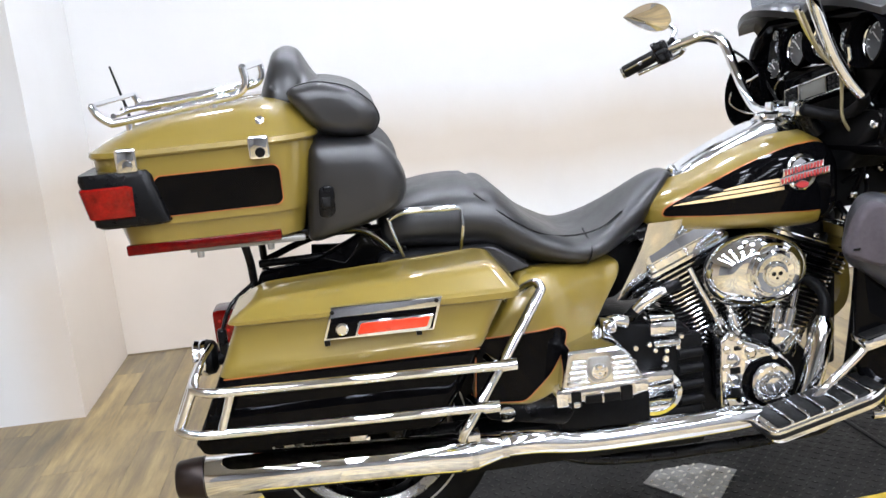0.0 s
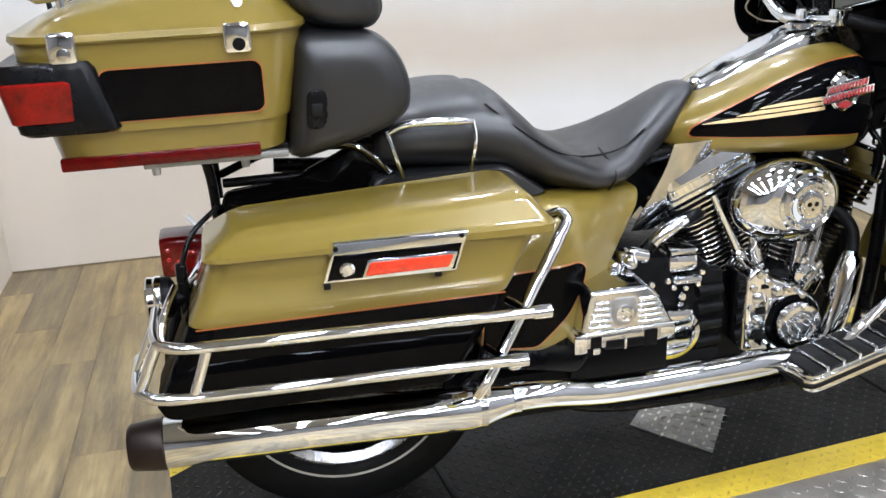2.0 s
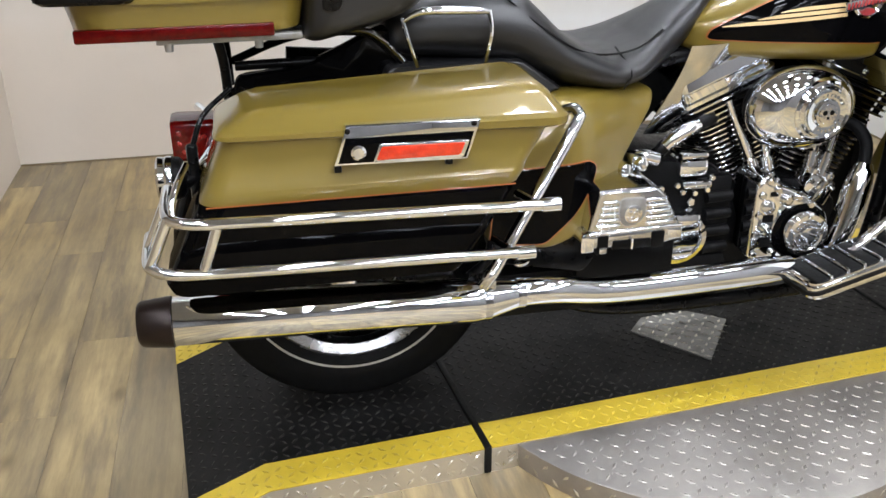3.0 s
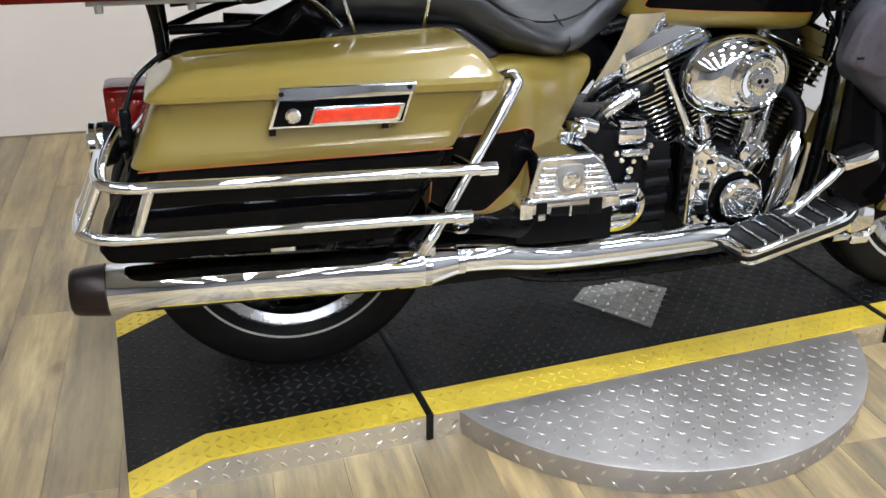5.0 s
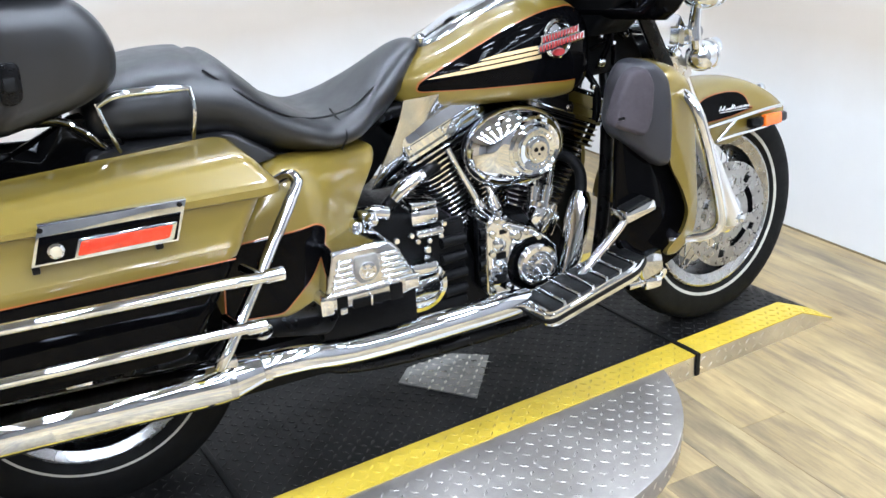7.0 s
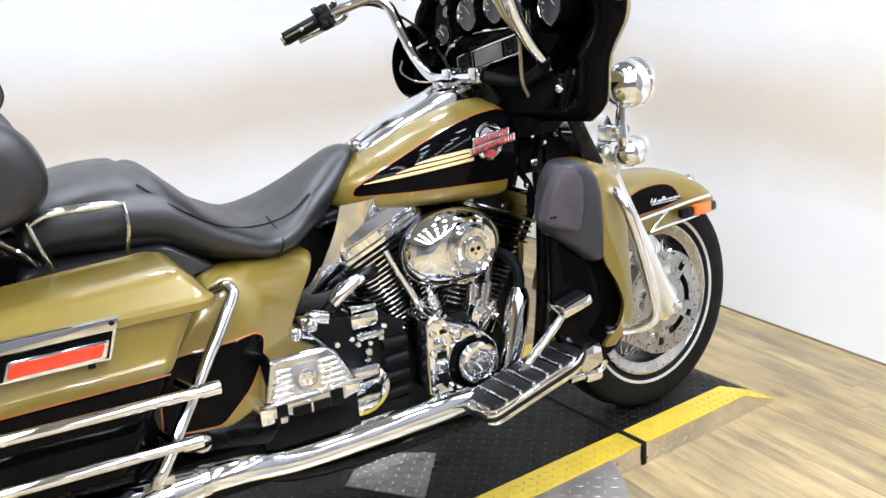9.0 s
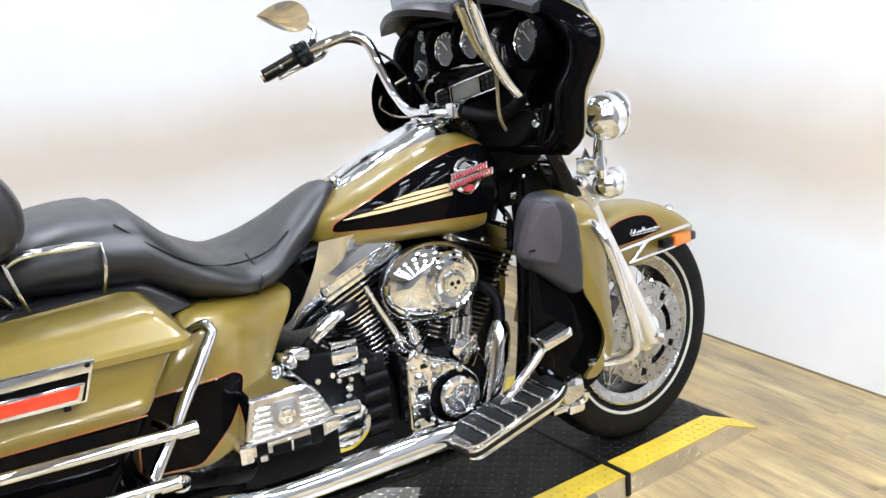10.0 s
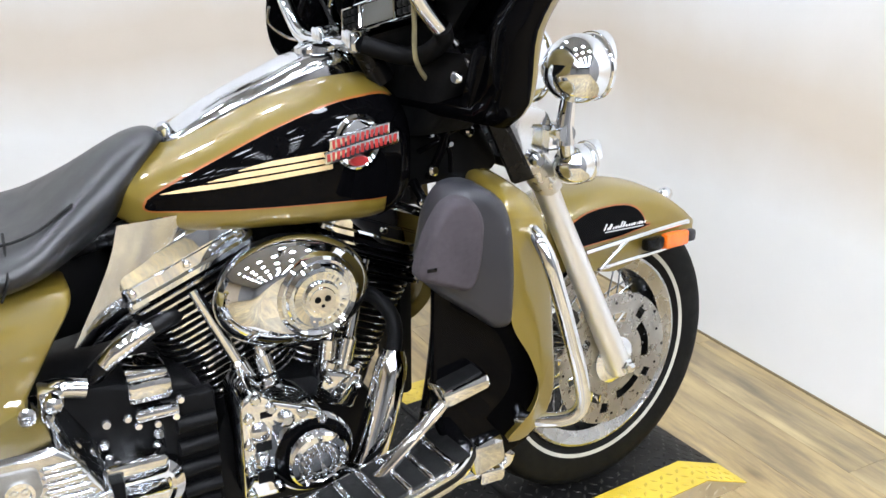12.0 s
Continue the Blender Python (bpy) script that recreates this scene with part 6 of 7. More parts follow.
# exhaust
def exhaust(s):
    flip = (lambda b: b) if s < 0 else mirrored
    pipe = part("muffler", flip(tube([(-0.365, -0.335, 0.387), (-0.355, -0.335, 0.387), (-0.10, -0.335, 0.380), (0.205, -0.335, 0.366), (0.232, -0.335, 0.365), (0.300, -0.335, 0.370)], [0.040, 0.0455, 0.0455, 0.0445, 0.041, 0.027], 28, 1)), CHROME, bike, "long chrome muffler with a dark tip")
    part("muffler_tip", flip(tube([(-0.418, -0.335, 0.388), (-0.412, -0.335, 0.388), (-0.366, -0.335, 0.387), (-0.358, -0.335, 0.387)], [0.038, 0.0425, 0.0475, 0.0478], 28, 1)), BURNT, pipe, "dark slash tip")
    # The opening is a black disc: the shade inside the pipe as colour.
    part("tip_hole", flip(tube([(-0.4195, -0.335, 0.388), (-0.4185, -0.335, 0.388)], 0.034, 24, 1)), BLACK_RUBBER, pipe)
    part("heat_shield", flip(tube([(0.285, -0.335, 0.370), (0.312, -0.335, 0.372), (0.38, -0.335, 0.369), (0.45, -0.330, 0.356), (0.54, -0.325, 0.350), (0.70, -0.32, 0.350), (0.84, -0.315, 0.352), (0.90, -0.31, 0.352)], [0.025, 0.028, 0.028, 0.027, 0.028, 0.029, 0.029, 0.024], 24, 3)), CHROME, pipe, "chrome heat shield")
    bm = bmesh.new()
    for x, z in ((0.298, 0.371), (0.228, 0.366)):
        tube([(x - 0.007, -0.335, z), (x + 0.007, -0.335, z)], 0.0305 if x > 0.25 else 0.043, 24, 1, bm)
    box(0.215, 0.245, -0.36, -0.32, 0.395, 0.418, 0.004, bm)
    parts("clamp", flip(bm), CHROME_WORN, pipe, "chrome exhaust clamp")
    part("hanger", flip(tube([(0.20, -0.32, 0.41), (0.235, -0.32, 0.44), (0.25, -0.30, 0.47)], 0.010, 10, 4)), SATIN, pipe)
    return pipe


exhaust(-1)
header = part("front_header", tube([(1.070, -0.09, 0.602), (1.106, -0.150, 0.605), (1.122, -0.192, 0.568), (1.100, -0.216, 0.490), (1.064, -0.226, 0.400), (1.034, -0.238, 0.335), (0.99, -0.252, 0.315), (0.94, -0.28, 0.33), (0.88, -0.305, 0.350)], 0.0135, 18, 6), DEEP, bike, "front exhaust pipe with a chrome shield")
part("header_shield", tube([(1.112, -0.210, 0.532), (1.102, -0.218, 0.500), (1.072, -0.232, 0.415), (1.036, -0.242, 0.330), (1.005, -0.255, 0.298)], [0.018, 0.0275, 0.0300, 0.0305, 0.026], 20, 5), CHROME_ENGINE, header, "chrome pipe shield")
part("rear_header", tube([(0.810, -0.08, 0.615), (0.778, -0.125, 0.630), (0.724, -0.140, 0.615), (0.674, -0.142, 0.586), (0.620, -0.14, 0.52), (0.585, -0.16, 0.42)], 0.0150, 18, 6), SATIN, header)
part("rear_shield", tube([(0.742, -0.147, 0.626), (0.720, -0.150, 0.620), (0.690, -0.152, 0.604), (0.666, -0.152, 0.584)], [0.0120, 0.0158, 0.0158, 0.0120], 18, 5), CHROME_ENGINE, header, "chrome rear pipe shield")

# engine
CRANK = Vector((0.955, -0.020, 0.352))
engine = part("engine", slab(round_poly([(0.815, 0.26), (1.08, 0.25), (1.12, 0.31), (1.10, 0.43), (1.03, 0.485), (0.90, 0.495), (0.84, 0.47), (0.80, 0.36)], 0.03), -0.155, 0.155, 0.012), CASE, bike, "big air-cooled V-twin engine, black with chrome covers")
for lean in (-22.5, 22.5):
    t = radians(lean)
    m = Matrix.Translation(CRANK + Vector((0.030 if lean > 0 else 0.0, 0, 0))) @ Matrix.Rotation(t, 4, "Y")
    cyl = part("cylinder", moved(lathe([(0.10, 0.060), (0.32, 0.060)], (0, 0, 0), (0, 0, 1), 28), m), SATIN, bike, "black finned cylinder with bright fin edges")
    for i in range(14):
        z = 0.136 + 0.0125 * i
        hw = 0.092 + 0.0012 * i
        outline = rrect(-hw, hw, -0.102, 0.090, 0.055, 6)
        bm = loft(bmesh.new(), [[Vector((x * k, y * k, z + dz)) for x, y in outline] for dz, k in ((-0.0022, 0.985), (0.0, 1.0), (0.0022, 0.985))])
        part("fin", moved(bm, m), CASE, cyl)
        edge = loft(bmesh.new(), [[Vector((x * k, y * k, z + dz)) for x, y in outline] for dz, k in ((-0.0024, 1.000), (-0.0018, 1.006), (0.0018, 1.006), (0.0024, 1.000))], False)
        part("fin_edge", moved(edge, m), CHROME_WORN, cyl)
    head = part("cylinder_head", moved(loft_z([(0.305, -0.088, 0.088, -0.092, 0.086, 0.03), (0.365, -0.095, 0.095, -0.094, 0.088, 0.03)]), m), SATIN, engine, "finned black cylinder head")
    for i in range(4):
        z = 0.316 + 0.0135 * i
        outline = rrect(-0.108, 0.108, -0.112, 0.098, 0.022, 4)
        bm = loft(bmesh.new(), [[Vector((x * k, y * k, z + dz)) for x, y in outline] for dz, k in ((-0.003, 0.985), (-0.0022, 1.0), (0.0022, 1.0), (0.003, 0.985))])
        part("head_fin", moved(bm, m), CHROME_WORN if i % 2 else SATIN, cyl)
        edge = loft(bmesh.new(), [[Vector((x * k, y * k, z + dz)) for x, y in outline] for dz, k in ((-0.0020, 1.003), (0.0020, 1.003))], False)
        part("fin_edge", moved(edge, m), CHROME_WORN, cyl)
    bm = loft_z([(0.366, -0.108, 0.108, -0.108, 0.096, 0.02), (0.369, -0.113, 0.113, -0.115, 0.10, 0.02), (0.377, -0.113, 0.113, -0.115, 0.10, 0.02), (0.380, -0.108, 0.108, -0.109, 0.097, 0.02), (0.398, -0.108, 0.108, -0.109, 0.097, 0.02), (0.3995, -0.105, 0.105, -0.106, 0.094, 0.02), (0.4015, -0.105, 0.105, -0.106, 0.094, 0.02), (0.403, -0.108, 0.108, -0.109, 0.097, 0.02), (0.428, -0.106, 0.106, -0.106, 0.095, 0.022), (0.436, -0.099, 0.099, -0.098, 0.088, 0.025), (0.440, -0.086, 0.086, -0.086, 0.078, 0.025)])
    part("rocker_box", moved(bm, m), CHROME, engine, "chrome rocker box")
    bm = bmesh.new()
    for dx in (-0.090, 0.0, 0.090):
        bolt(bm, dx, -0.108, 0.390, 0.006, 0.006)
    parts("rocker_bolt", moved(bm, m), CHROME_ENGINE, engine)
# pushrod tubes and lifter blocks
for x0, x1, z1 in ((0.890, 0.810, 0.672), (0.918, 0.872, 0.690), (1.005, 1.045, 0.690), (1.035, 1.095, 0.672)):
    part("pushrod_tube", tube([(x0, -0.165, 0.485), (x0 + (x1 - x0) * 0.32, -0.158, 0.485 + (z1 - 0.485) * 0.32), (x0 + (x1 - x0) * 0.34, -0.158, 0.485 + (z1 - 0.485) * 0.34), (x1, -0.135, z1)], [0.0145, 0.0145, 0.0098, 0.0098], 16, 1), CHROME_ENGINE, engine, "chrome pushrod tube")
for x, t in ((0.900, -22), (1.022, 22)):
    m = Matrix.Translation((x, -0.165, 0.470)) @ pose(0, 0, 0, 0, t, 0)
    bm = moved(box(-0.036, 0.036, -0.028, 0.028, -0.030, 0.030, 0.007), m)
    for dx in (-0.02, 0.02):
        join(bm, moved(lathe([(0, 0.019), (0.012, 0.019), (0.016, 0.013)], (dx, 0.0, 0.028), (0, 0, 1), 18), m))
    for dx in (-0.028, 0.028):
        join(bm, moved(bolt(None, dx, -0.029, 0.015, 0.006, 0.006), m))
    part("lifter_block", bm, CHROME_ENGINE, engine, "chrome lifter block")
cam_out = round_poly([(0.834, 0.348), (0.838, 0.522), (0.866, 0.540), (0.892, 0.515), (0.925, 0.500), (0.968, 0.482), (0.978, 0.452), (0.930, 0.440), (0.905, 0.380), (0.900, 0.345)], 0.014)
cam_cover = part("cam_cover", slab(cam_out, -0.252, -0.150, 0.008, seg=3), CHROME_ENGINE, bike, "chrome cam cover")
for r0, r1, y, mat in ((0.070, 0.064, -0.240, CHROME), (0.064, 0.056, -0.248, BLACK_PAINT)):
    part("cover_ring", lathe([(0, r0), (0.006, r0), (0.010, r1)], (0.950, y, 0.404), (0, -1, 0), 40), mat, cam_cover)
timer = part("timer_cover", lathe([(0, 0.050), (0.012, 0.050), (0.016, 0.046), (0.017, 0.036), (0.013, 0.033), (0.013, 0.020), (0.020, 0.018), (0.022, 0.0)], (0.950, -0.268, 0.408), (0, -1, 0), 40), CHROME_ENGINE, cam_cover, "round ribbed chrome timer cover")
bm = bmesh.new()
for i in range(14):
    t = 2 * math.pi * i / 14
    box(0.950 + 0.0255 * math.cos(t) - 0.004, 0.950 + 0.0255 * math.cos(t) + 0.004, -0.286, -0.279, 0.408 + 0.0255 * math.sin(t) - 0.004, 0.408 + 0.0255 * math.sin(t) + 0.004, 0.0015, bm)
for i in range(5):
    t = 2 * math.pi * i / 5 + 0.3
    bolt(bm, 0.950 + 0.041 * math.cos(t), -0.284, 0.408 + 0.041 * math.sin(t), 0.0045, 0.004)
parts("timer_boss", bm, CHROME_WORN, timer)
bm = bmesh.new()
for x, z in ((0.846, 0.360), (0.846, 0.405), (0.848, 0.450), (0.850, 0.495), (0.862, 0.526), (0.885, 0.505), (0.892, 0.360), (0.935, 0.485), (0.966, 0.466)):
    bolt(bm, x, -0.251, z, 0.0085, 0.009)
for x, z, r in ((0.866, 0.468, 0.015), (0.866, 0.418, 0.012), (0.908, 0.482, 0.013)):
    lathe([(0, r), (0.008, r), (0.012, r * 0.6)], (x, -0.251, z), (0, -1, 0), 16, bm)
parts("cover_bolt", bm, CHROME_WORN, cam_cover)
# Black plates set on the cover stand for the shade in its recesses.
bm = bmesh.new()
for x0, x1, z0, z1 in ((0.858, 0.884, 0.375, 0.398), (0.858, 0.884, 0.432, 0.450), (0.868, 0.888, 0.490, 0.502)):
    box(x0, x1, -0.2535, -0.2495, z0, z1, 0.002, bm)
parts("cover_recess", bm, CASE, cam_cover)

# air cleaner
AIR = Vector((0.956, -0.130, 0.656))
backing = part("air_cleaner", lathe([(0.0, 0.110), (0.030, 0.120), (0.036, 0.118)], AIR, (0, -1, 0), 56, squash=0.74), SATIN, bike, "oval chrome air cleaner with a round insert")
prof = [(0.034, 0.118), (0.038, 0.124), (0.046, 0.127), (0.058, 0.124), (0.070, 0.114), (0.080, 0.100), (0.088, 0.084), (0.092, 0.074), (0.093, 0.066)]
air_cover = part("cover", lathe(prof, AIR, (0, -1, 0), 64, squash=0.735), CHROME, backing, "chrome air cleaner cover", 60)
ins = AIR + Vector((0.026, -0.090, 0.003))
insert = part("insert", lathe([(-0.012, 0.070), (0.002, 0.067), (0.006, 0.062), (0.003, 0.057), (0.009, 0.052), (0.006, 0.048), (0.013, 0.045), (0.011, 0.031), (0.017, 0.028), (0.018, 0.0)], ins, (0.05, -1, 0), 48), CHROME, air_cover, "round stepped chrome insert", 30)
bm = bmesh.new()
for i in range(26):
    t = 2 * math.pi * i / 26
    if i % 13 in (0, 1):
        continue
    p = ins + Vector((0.0385 * math.cos(t), -0.0115, 0.0385 * math.sin(t)))
    join(bm, moved(box(-0.0018, 0.0018, -0.0014, 0.0008, -0.0030, 0.0030, 0.0), Matrix.Translation(p) @ pose(0, 0, 0, 0, -math.degrees(t) + 90, 0)))
parts("ring_stroke", bm, CHROME_WORN, insert)
bm = lathe([(0, 0.022), (0.002, 0.021)], ins + Vector((0, -0.0175, 0.0)), (0, -1, 0), 20)
part("emblem", bm, CHROME_ENGINE, insert, "plain raised round emblem")
bm = bmesh.new()
for dx, dz, r in ((-0.008, 0.003, 0.0055), (0.008, 0.003, 0.0055), (0.0, -0.008, 0.003)):
    lathe([(0, r), (0.0008, r * 0.9)], ins + Vector((dx, -0.0196, dz)), (0, -1, 0), 12, bm)
parts("emblem_mark", bm, CASE, insert)
part("intake", tube([(0.96, -0.155, 0.64), (0.962, -0.08, 0.62), (0.962, 0.0, 0.60)], 0.034, 16, 3), CASE, engine)

# gearbox
gear = part("gearbox", slab(round_poly([(0.44, 0.29), (0.81, 0.27), (0.815, 0.50), (0.79, 0.535), (0.66, 0.560), (0.55, 0.555), (0.46, 0.50)], 0.025), -0.165, 0.15, 0.014), CASE, bike, "black gearbox with chrome covers")
trap = [(0.458, 0.563), (0.580, 0.563), (0.600, 0.545), (0.637, 0.476), (0.439, 0.473)]
trap_cover = part("side_cover", slab(round_poly(trap, 0.009), -0.320, -0.15, 0.010, seg=3), CHROME_WORN, bike, "chrome gearbox side cover")
raised = bmesh.new()
for k in range(5):
    z = 0.489 + 0.0122 * k
    out = 0.0035 * k
    for a, b in ((0.452 + out, 0.505 - 0.001 * k), (0.558 - 0.0005 * k, 0.620 - 1.4 * out)):
        tube([(a, -0.3170, z), (a + 0.005, -0.3205, z), (b - 0.005, -0.3205, z), (b, -0.3170, z)], [0.0030, 0.0048, 0.0048, 0.0030], 12, 1, raised)
parts("cover_rib", raised, CHROME, trap_cover)
part("cover_lip", tube([(0.437, -0.318, 0.474), (0.441, -0.321, 0.4745), (0.632, -0.321, 0.4775), (0.638, -0.318, 0.478)], [0.003, 0.0045, 0.0045, 0.003], 12, 1), CHROME, trap_cover, "raised bright lower lip")
part("shield", slab(round_poly([(0.503, 0.547), (0.553, 0.546), (0.557, 0.508), (0.540, 0.489), (0.512, 0.486), (0.499, 0.510)], 0.010), -0.3245, -0.31, 0.003), PATCH, trap_cover, "raised grey shield emblem")
part("shield_ring", lathe([(0, 0.0195), (0.004, 0.0185), (0.005, 0.014), (0.0025, 0.012), (0.0025, 0.0)], (0.528, -0.324, 0.513), (0, -1, 0), 24), CHROME_ENGINE, trap_cover)
bm = bmesh.new()
for dx, dz, r in ((-0.006, 0.004, 0.0050), (0.006, 0.003, 0.0055), (0.0, -0.007, 0.0045)):
    lathe([(0, r), (0.002, r * 0.8), (0.003, 0)], (0.528 + dx, -0.326, 0.513 + dz), (0, -1, 0), 10, bm)
parts("ring_mark", bm, CHROME, trap_cover)
part("cover_band", slab(round_poly([(0.431, 0.4745), (0.640, 0.4775), (0.641, 0.448), (0.606, 0.440), (0.460, 0.440), (0.428, 0.446)], 0.004), -0.316, -0.15, 0.004), CHROME_WORN, trap_cover, "plain lower band")
parts("cover_lug", join(box(0.427, 0.455, -0.319, -0.16, 0.433, 0.471, 0.004), box(0.609, 0.641, -0.318, -0.16, 0.447, 0.472, 0.004)), CHROME_ENGINE, trap_cover)
parts("cover_slot", join(box(0.461, 0.485, -0.3185, -0.20, 0.426, 0.467, 0.003), box(0.575, 0.604, -0.3185, -0.20, 0.432, 0.468, 0.003)), CASE, trap_cover)
part("cover_hinge", box(0.493, 0.576, -0.3185, -0.20, 0.434, 0.455, 0.004), CASE, trap_cover, "dark hinge strip")
part("hinge_pin", tube([(0.533, -0.3195, 0.436), (0.533, -0.3215, 0.446), (0.533, -0.3195, 0.456)], 0.0028, 8, 2), CHROME_ENGINE, trap_cover)
part("slot_tongue", box(0.465, 0.482, -0.3205, -0.30, 0.428, 0.444, 0.004), CHROME_WORN, trap_cover, "bright slot tongue")
part("cover_foot", box(0.448, 0.665, -0.245, -0.15, 0.335, 0.440, 0.006), CASE, trap_cover)
drum = part("clutch_release_cover", lathe([(0, 0.070), (0.045, 0.070), (0.055, 0.066), (0.062, 0.052), (0.060, 0.046), (0.066, 0.040), (0.068, 0.0)], (0.690, -0.155, 0.392), (0, -1, 0), 44, squash=0.88), CHROME_ENGINE, bike, "round chrome clutch release cover")
part("drum_step", join(box(0.640, 0.735, -0.222, -0.15, 0.405, 0.452, 0.010), box(0.655, 0.72, -0.226, -0.15, 0.355, 0.375, 0.006)), CHROME_ENGINE, drum)
bm = bmesh.new()
for k in range(5):
    tube([(0.755, -0.19, 0.315 + 0.040 * k), (0.815, -0.185, 0.315 + 0.040 * k)], 0.013, 10, 1, bm)
box(0.735, 0.82, -0.182, -0.15, 0.28, 0.52, 0.008, bm)
part("case_rib", bm, CASE, gear, "black ribbed oil pan side")
bm = bmesh.new()
for x, z, r in ((0.657, 0.497, 0.008), (0.650, 0.463, 0.009), (0.731, 0.461, 0.010), (0.796, 0.437, 0.009), (0.786, 0.398, 0.010), (0.777, 0.332, 0.009), (0.612, 0.325, 0.010), (0.512, 0.346, 0.010), (0.602, 0.338, 0.010), (0.744, 0.420, 0.008)):
    lathe([(0, r), (0.006, r), (0.009, r * 0.75), (0.009, 0.0)], (x, -0.168, z), (0, -1, 0), 14, bm)
parts("case_bolt", bm, CHROME_ENGINE, gear, "chrome case bolts")
starter = box(0.690, 0.758, -0.185, -0.12, 0.522, 0.560, 0.010)
box(0.690, 0.752, -0.190, -0.12, 0.563, 0.578, 0.006, starter)
box(0.696, 0.762, -0.200, -0.14, 0.500, 0.516, 0.006, starter)
for x, z in ((0.700, 0.492), (0.728, 0.488), (0.756, 0.494), (0.765, 0.520), (0.686, 0.508)):
    bolt(starter, x, -0.185, z, 0.007, 0.009)
part("starter", starter, CHROME_ENGINE, gear, "chrome starter end with its bolts")
bm = bmesh.new()
tube([(0.580, -0.185, 0.565), (0.600, -0.185, 0.578), (0.635, -0.185, 0.570)], 0.015, 14, 4, bm)
box(0.570, 0.605, -0.205, -0.16, 0.555, 0.588, 0.008, bm)
lathe([(0, 0.014), (0.02, 0.013), (0.024, 0.007)], (0.588, -0.200, 0.572), (0, -1, 0), 8, bm)
lathe([(0, 0.012), (0.03, 0.012), (0.034, 0.006)], (0.553, -0.190, 0.566), (0, -1, 0), 8, bm)
part("oil_filler", bm, CHROME_ENGINE, gear, "chrome oil filler fittings")


def deflector(s):
    """A bowed polished plate that runs in behind the cylinder head."""
    back = resample([(0.634, -0.112, 0.602), (0.652, -0.118, 0.640), (0.676, -0.126, 0.690), (0.698, -0.133, 0.742), (0.712, -0.138, 0.792)], 4)
    ahead = resample([(0.690, -0.100, 0.598), (0.752, -0.104, 0.645), (0.790, -0.108, 0.690), (0.815, -0.114, 0.735), (0.838, -0.122, 0.792)], 4)
    rings = []
    for a, b in zip(back, ahead):
        a, b = Vector(a), Vector(b)
        rings.append([a.lerp(b, k / 10) + Vector((0, -0.004 * math.sin(math.pi * k / 10), 0)) for k in range(11)])
    bm = loft(bmesh.new(), rings, False, False)
    bmesh.ops.recalc_face_normals(bm, faces=bm.faces)
    bmesh.ops.solidify(bm, geom=bm.faces[:], thickness=0.003)
    return part("deflector", bm if s < 0 else mirrored(bm), CHROME_WORN, bike, "polished mid-frame air deflector", 60)


both(deflector)

# frame
frame_tubes = part("main_frame", tube([(1.285, 0, 0.93), (1.305, 0, 0.88), (1.325, 0, 0.80)], 0.036, 16, 3), SATIN, bike, "black tubular frame")
bm = bmesh.new()
for s in (-1, 1):
    tube([(1.300, s * 0.03, 0.84), (1.270, s * 0.09, 0.62), (1.215, s * 0.14, 0.36), (1.16, s * 0.15, 0.235), (1.05, s * 0.15, 0.205), (0.60, s * 0.15, 0.205), (0.42, s * 0.15, 0.27), (0.36, s * 0.15, 0.42), (0.42, s * 0.14, 0.66), (0.52, s * 0.12, 0.76)], 0.0165, 12, 5, bm)
    tube([(1.29, s * 0.03, 0.88), (1.10, s * 0.05, 0.80), (0.75, s * 0.06, 0.76), (0.45, s * 0.12, 0.72), (0.15, s * 0.13, 0.74), (-0.10, s * 0.13, 0.76)], 0.016, 12, 5, bm)
    tube([(0.42, s * 0.14, 0.33), (0.20, s * 0.13, 0.325), (0.0, s * 0.12, 0.322)], 0.024, 12, 4, bm)
    tube([(0.06, s * 0.15, 0.345), (0.20, s * 0.17, 0.66)], 0.022, 12, 1, bm)
parts("frame_tube", bm, SATIN, frame_tubes)
# Four added black fillers stand for the dark in the gaps round the engine.
part("gearbox_back", box(0.34, 0.60, -0.175, 0.16, 0.30, 0.50, 0.02), DEEP, frame_tubes)
part("centre_plate", slab(round_poly([(0.72, 0.60), (0.72, 0.765), (1.18, 0.765), (1.24, 0.60), (0.98, 0.52)], 0.02), 0.03, 0.06, 0.004), DEEP, frame_tubes)
part("mid_cover", slab(round_poly([(0.55, 0.74), (0.70, 0.79), (0.74, 0.68), (0.66, 0.585), (0.55, 0.57)], 0.02), -0.030, 0.030, 0.01), DEEP, frame_tubes)
part("under_cover", box(0.20, 0.82, -0.20, 0.16, 0.235, 0.345, 0.02), DEEP, frame_tubes)
part("battery_box", box(0.30, 0.54, -0.135, 0.135, 0.43, 0.70, 0.02), SATIN, frame_tubes)
part("swingarm_cap", lathe([(0, 0.020), (0.006, 0.019), (0.008, 0.012)], (0.321, -0.262, 0.412), (0, -1, 0), 20), CHROME_WORN, frame_tubes, "round pivot cap")
part("pivot_plate", slab(round_poly([(0.27, 0.40), (0.46, 0.36), (0.50, 0.42), (0.40, 0.48), (0.28, 0.49)], 0.02), -0.26, -0.15, 0.008), SATIN, frame_tubes)
part("side_stand", tube([(0.80, 0.19, 0.21), (0.72, 0.28, 0.10), (0.69, 0.33, 0.012)], [0.014, 0.012, 0.012], 12, 1), SATIN, frame_tubes)
part("rear_axle", tube([(0, -0.125, 0.322), (0, 0.125, 0.322)], 0.016, 12, 1), CHROME, frame_tubes)
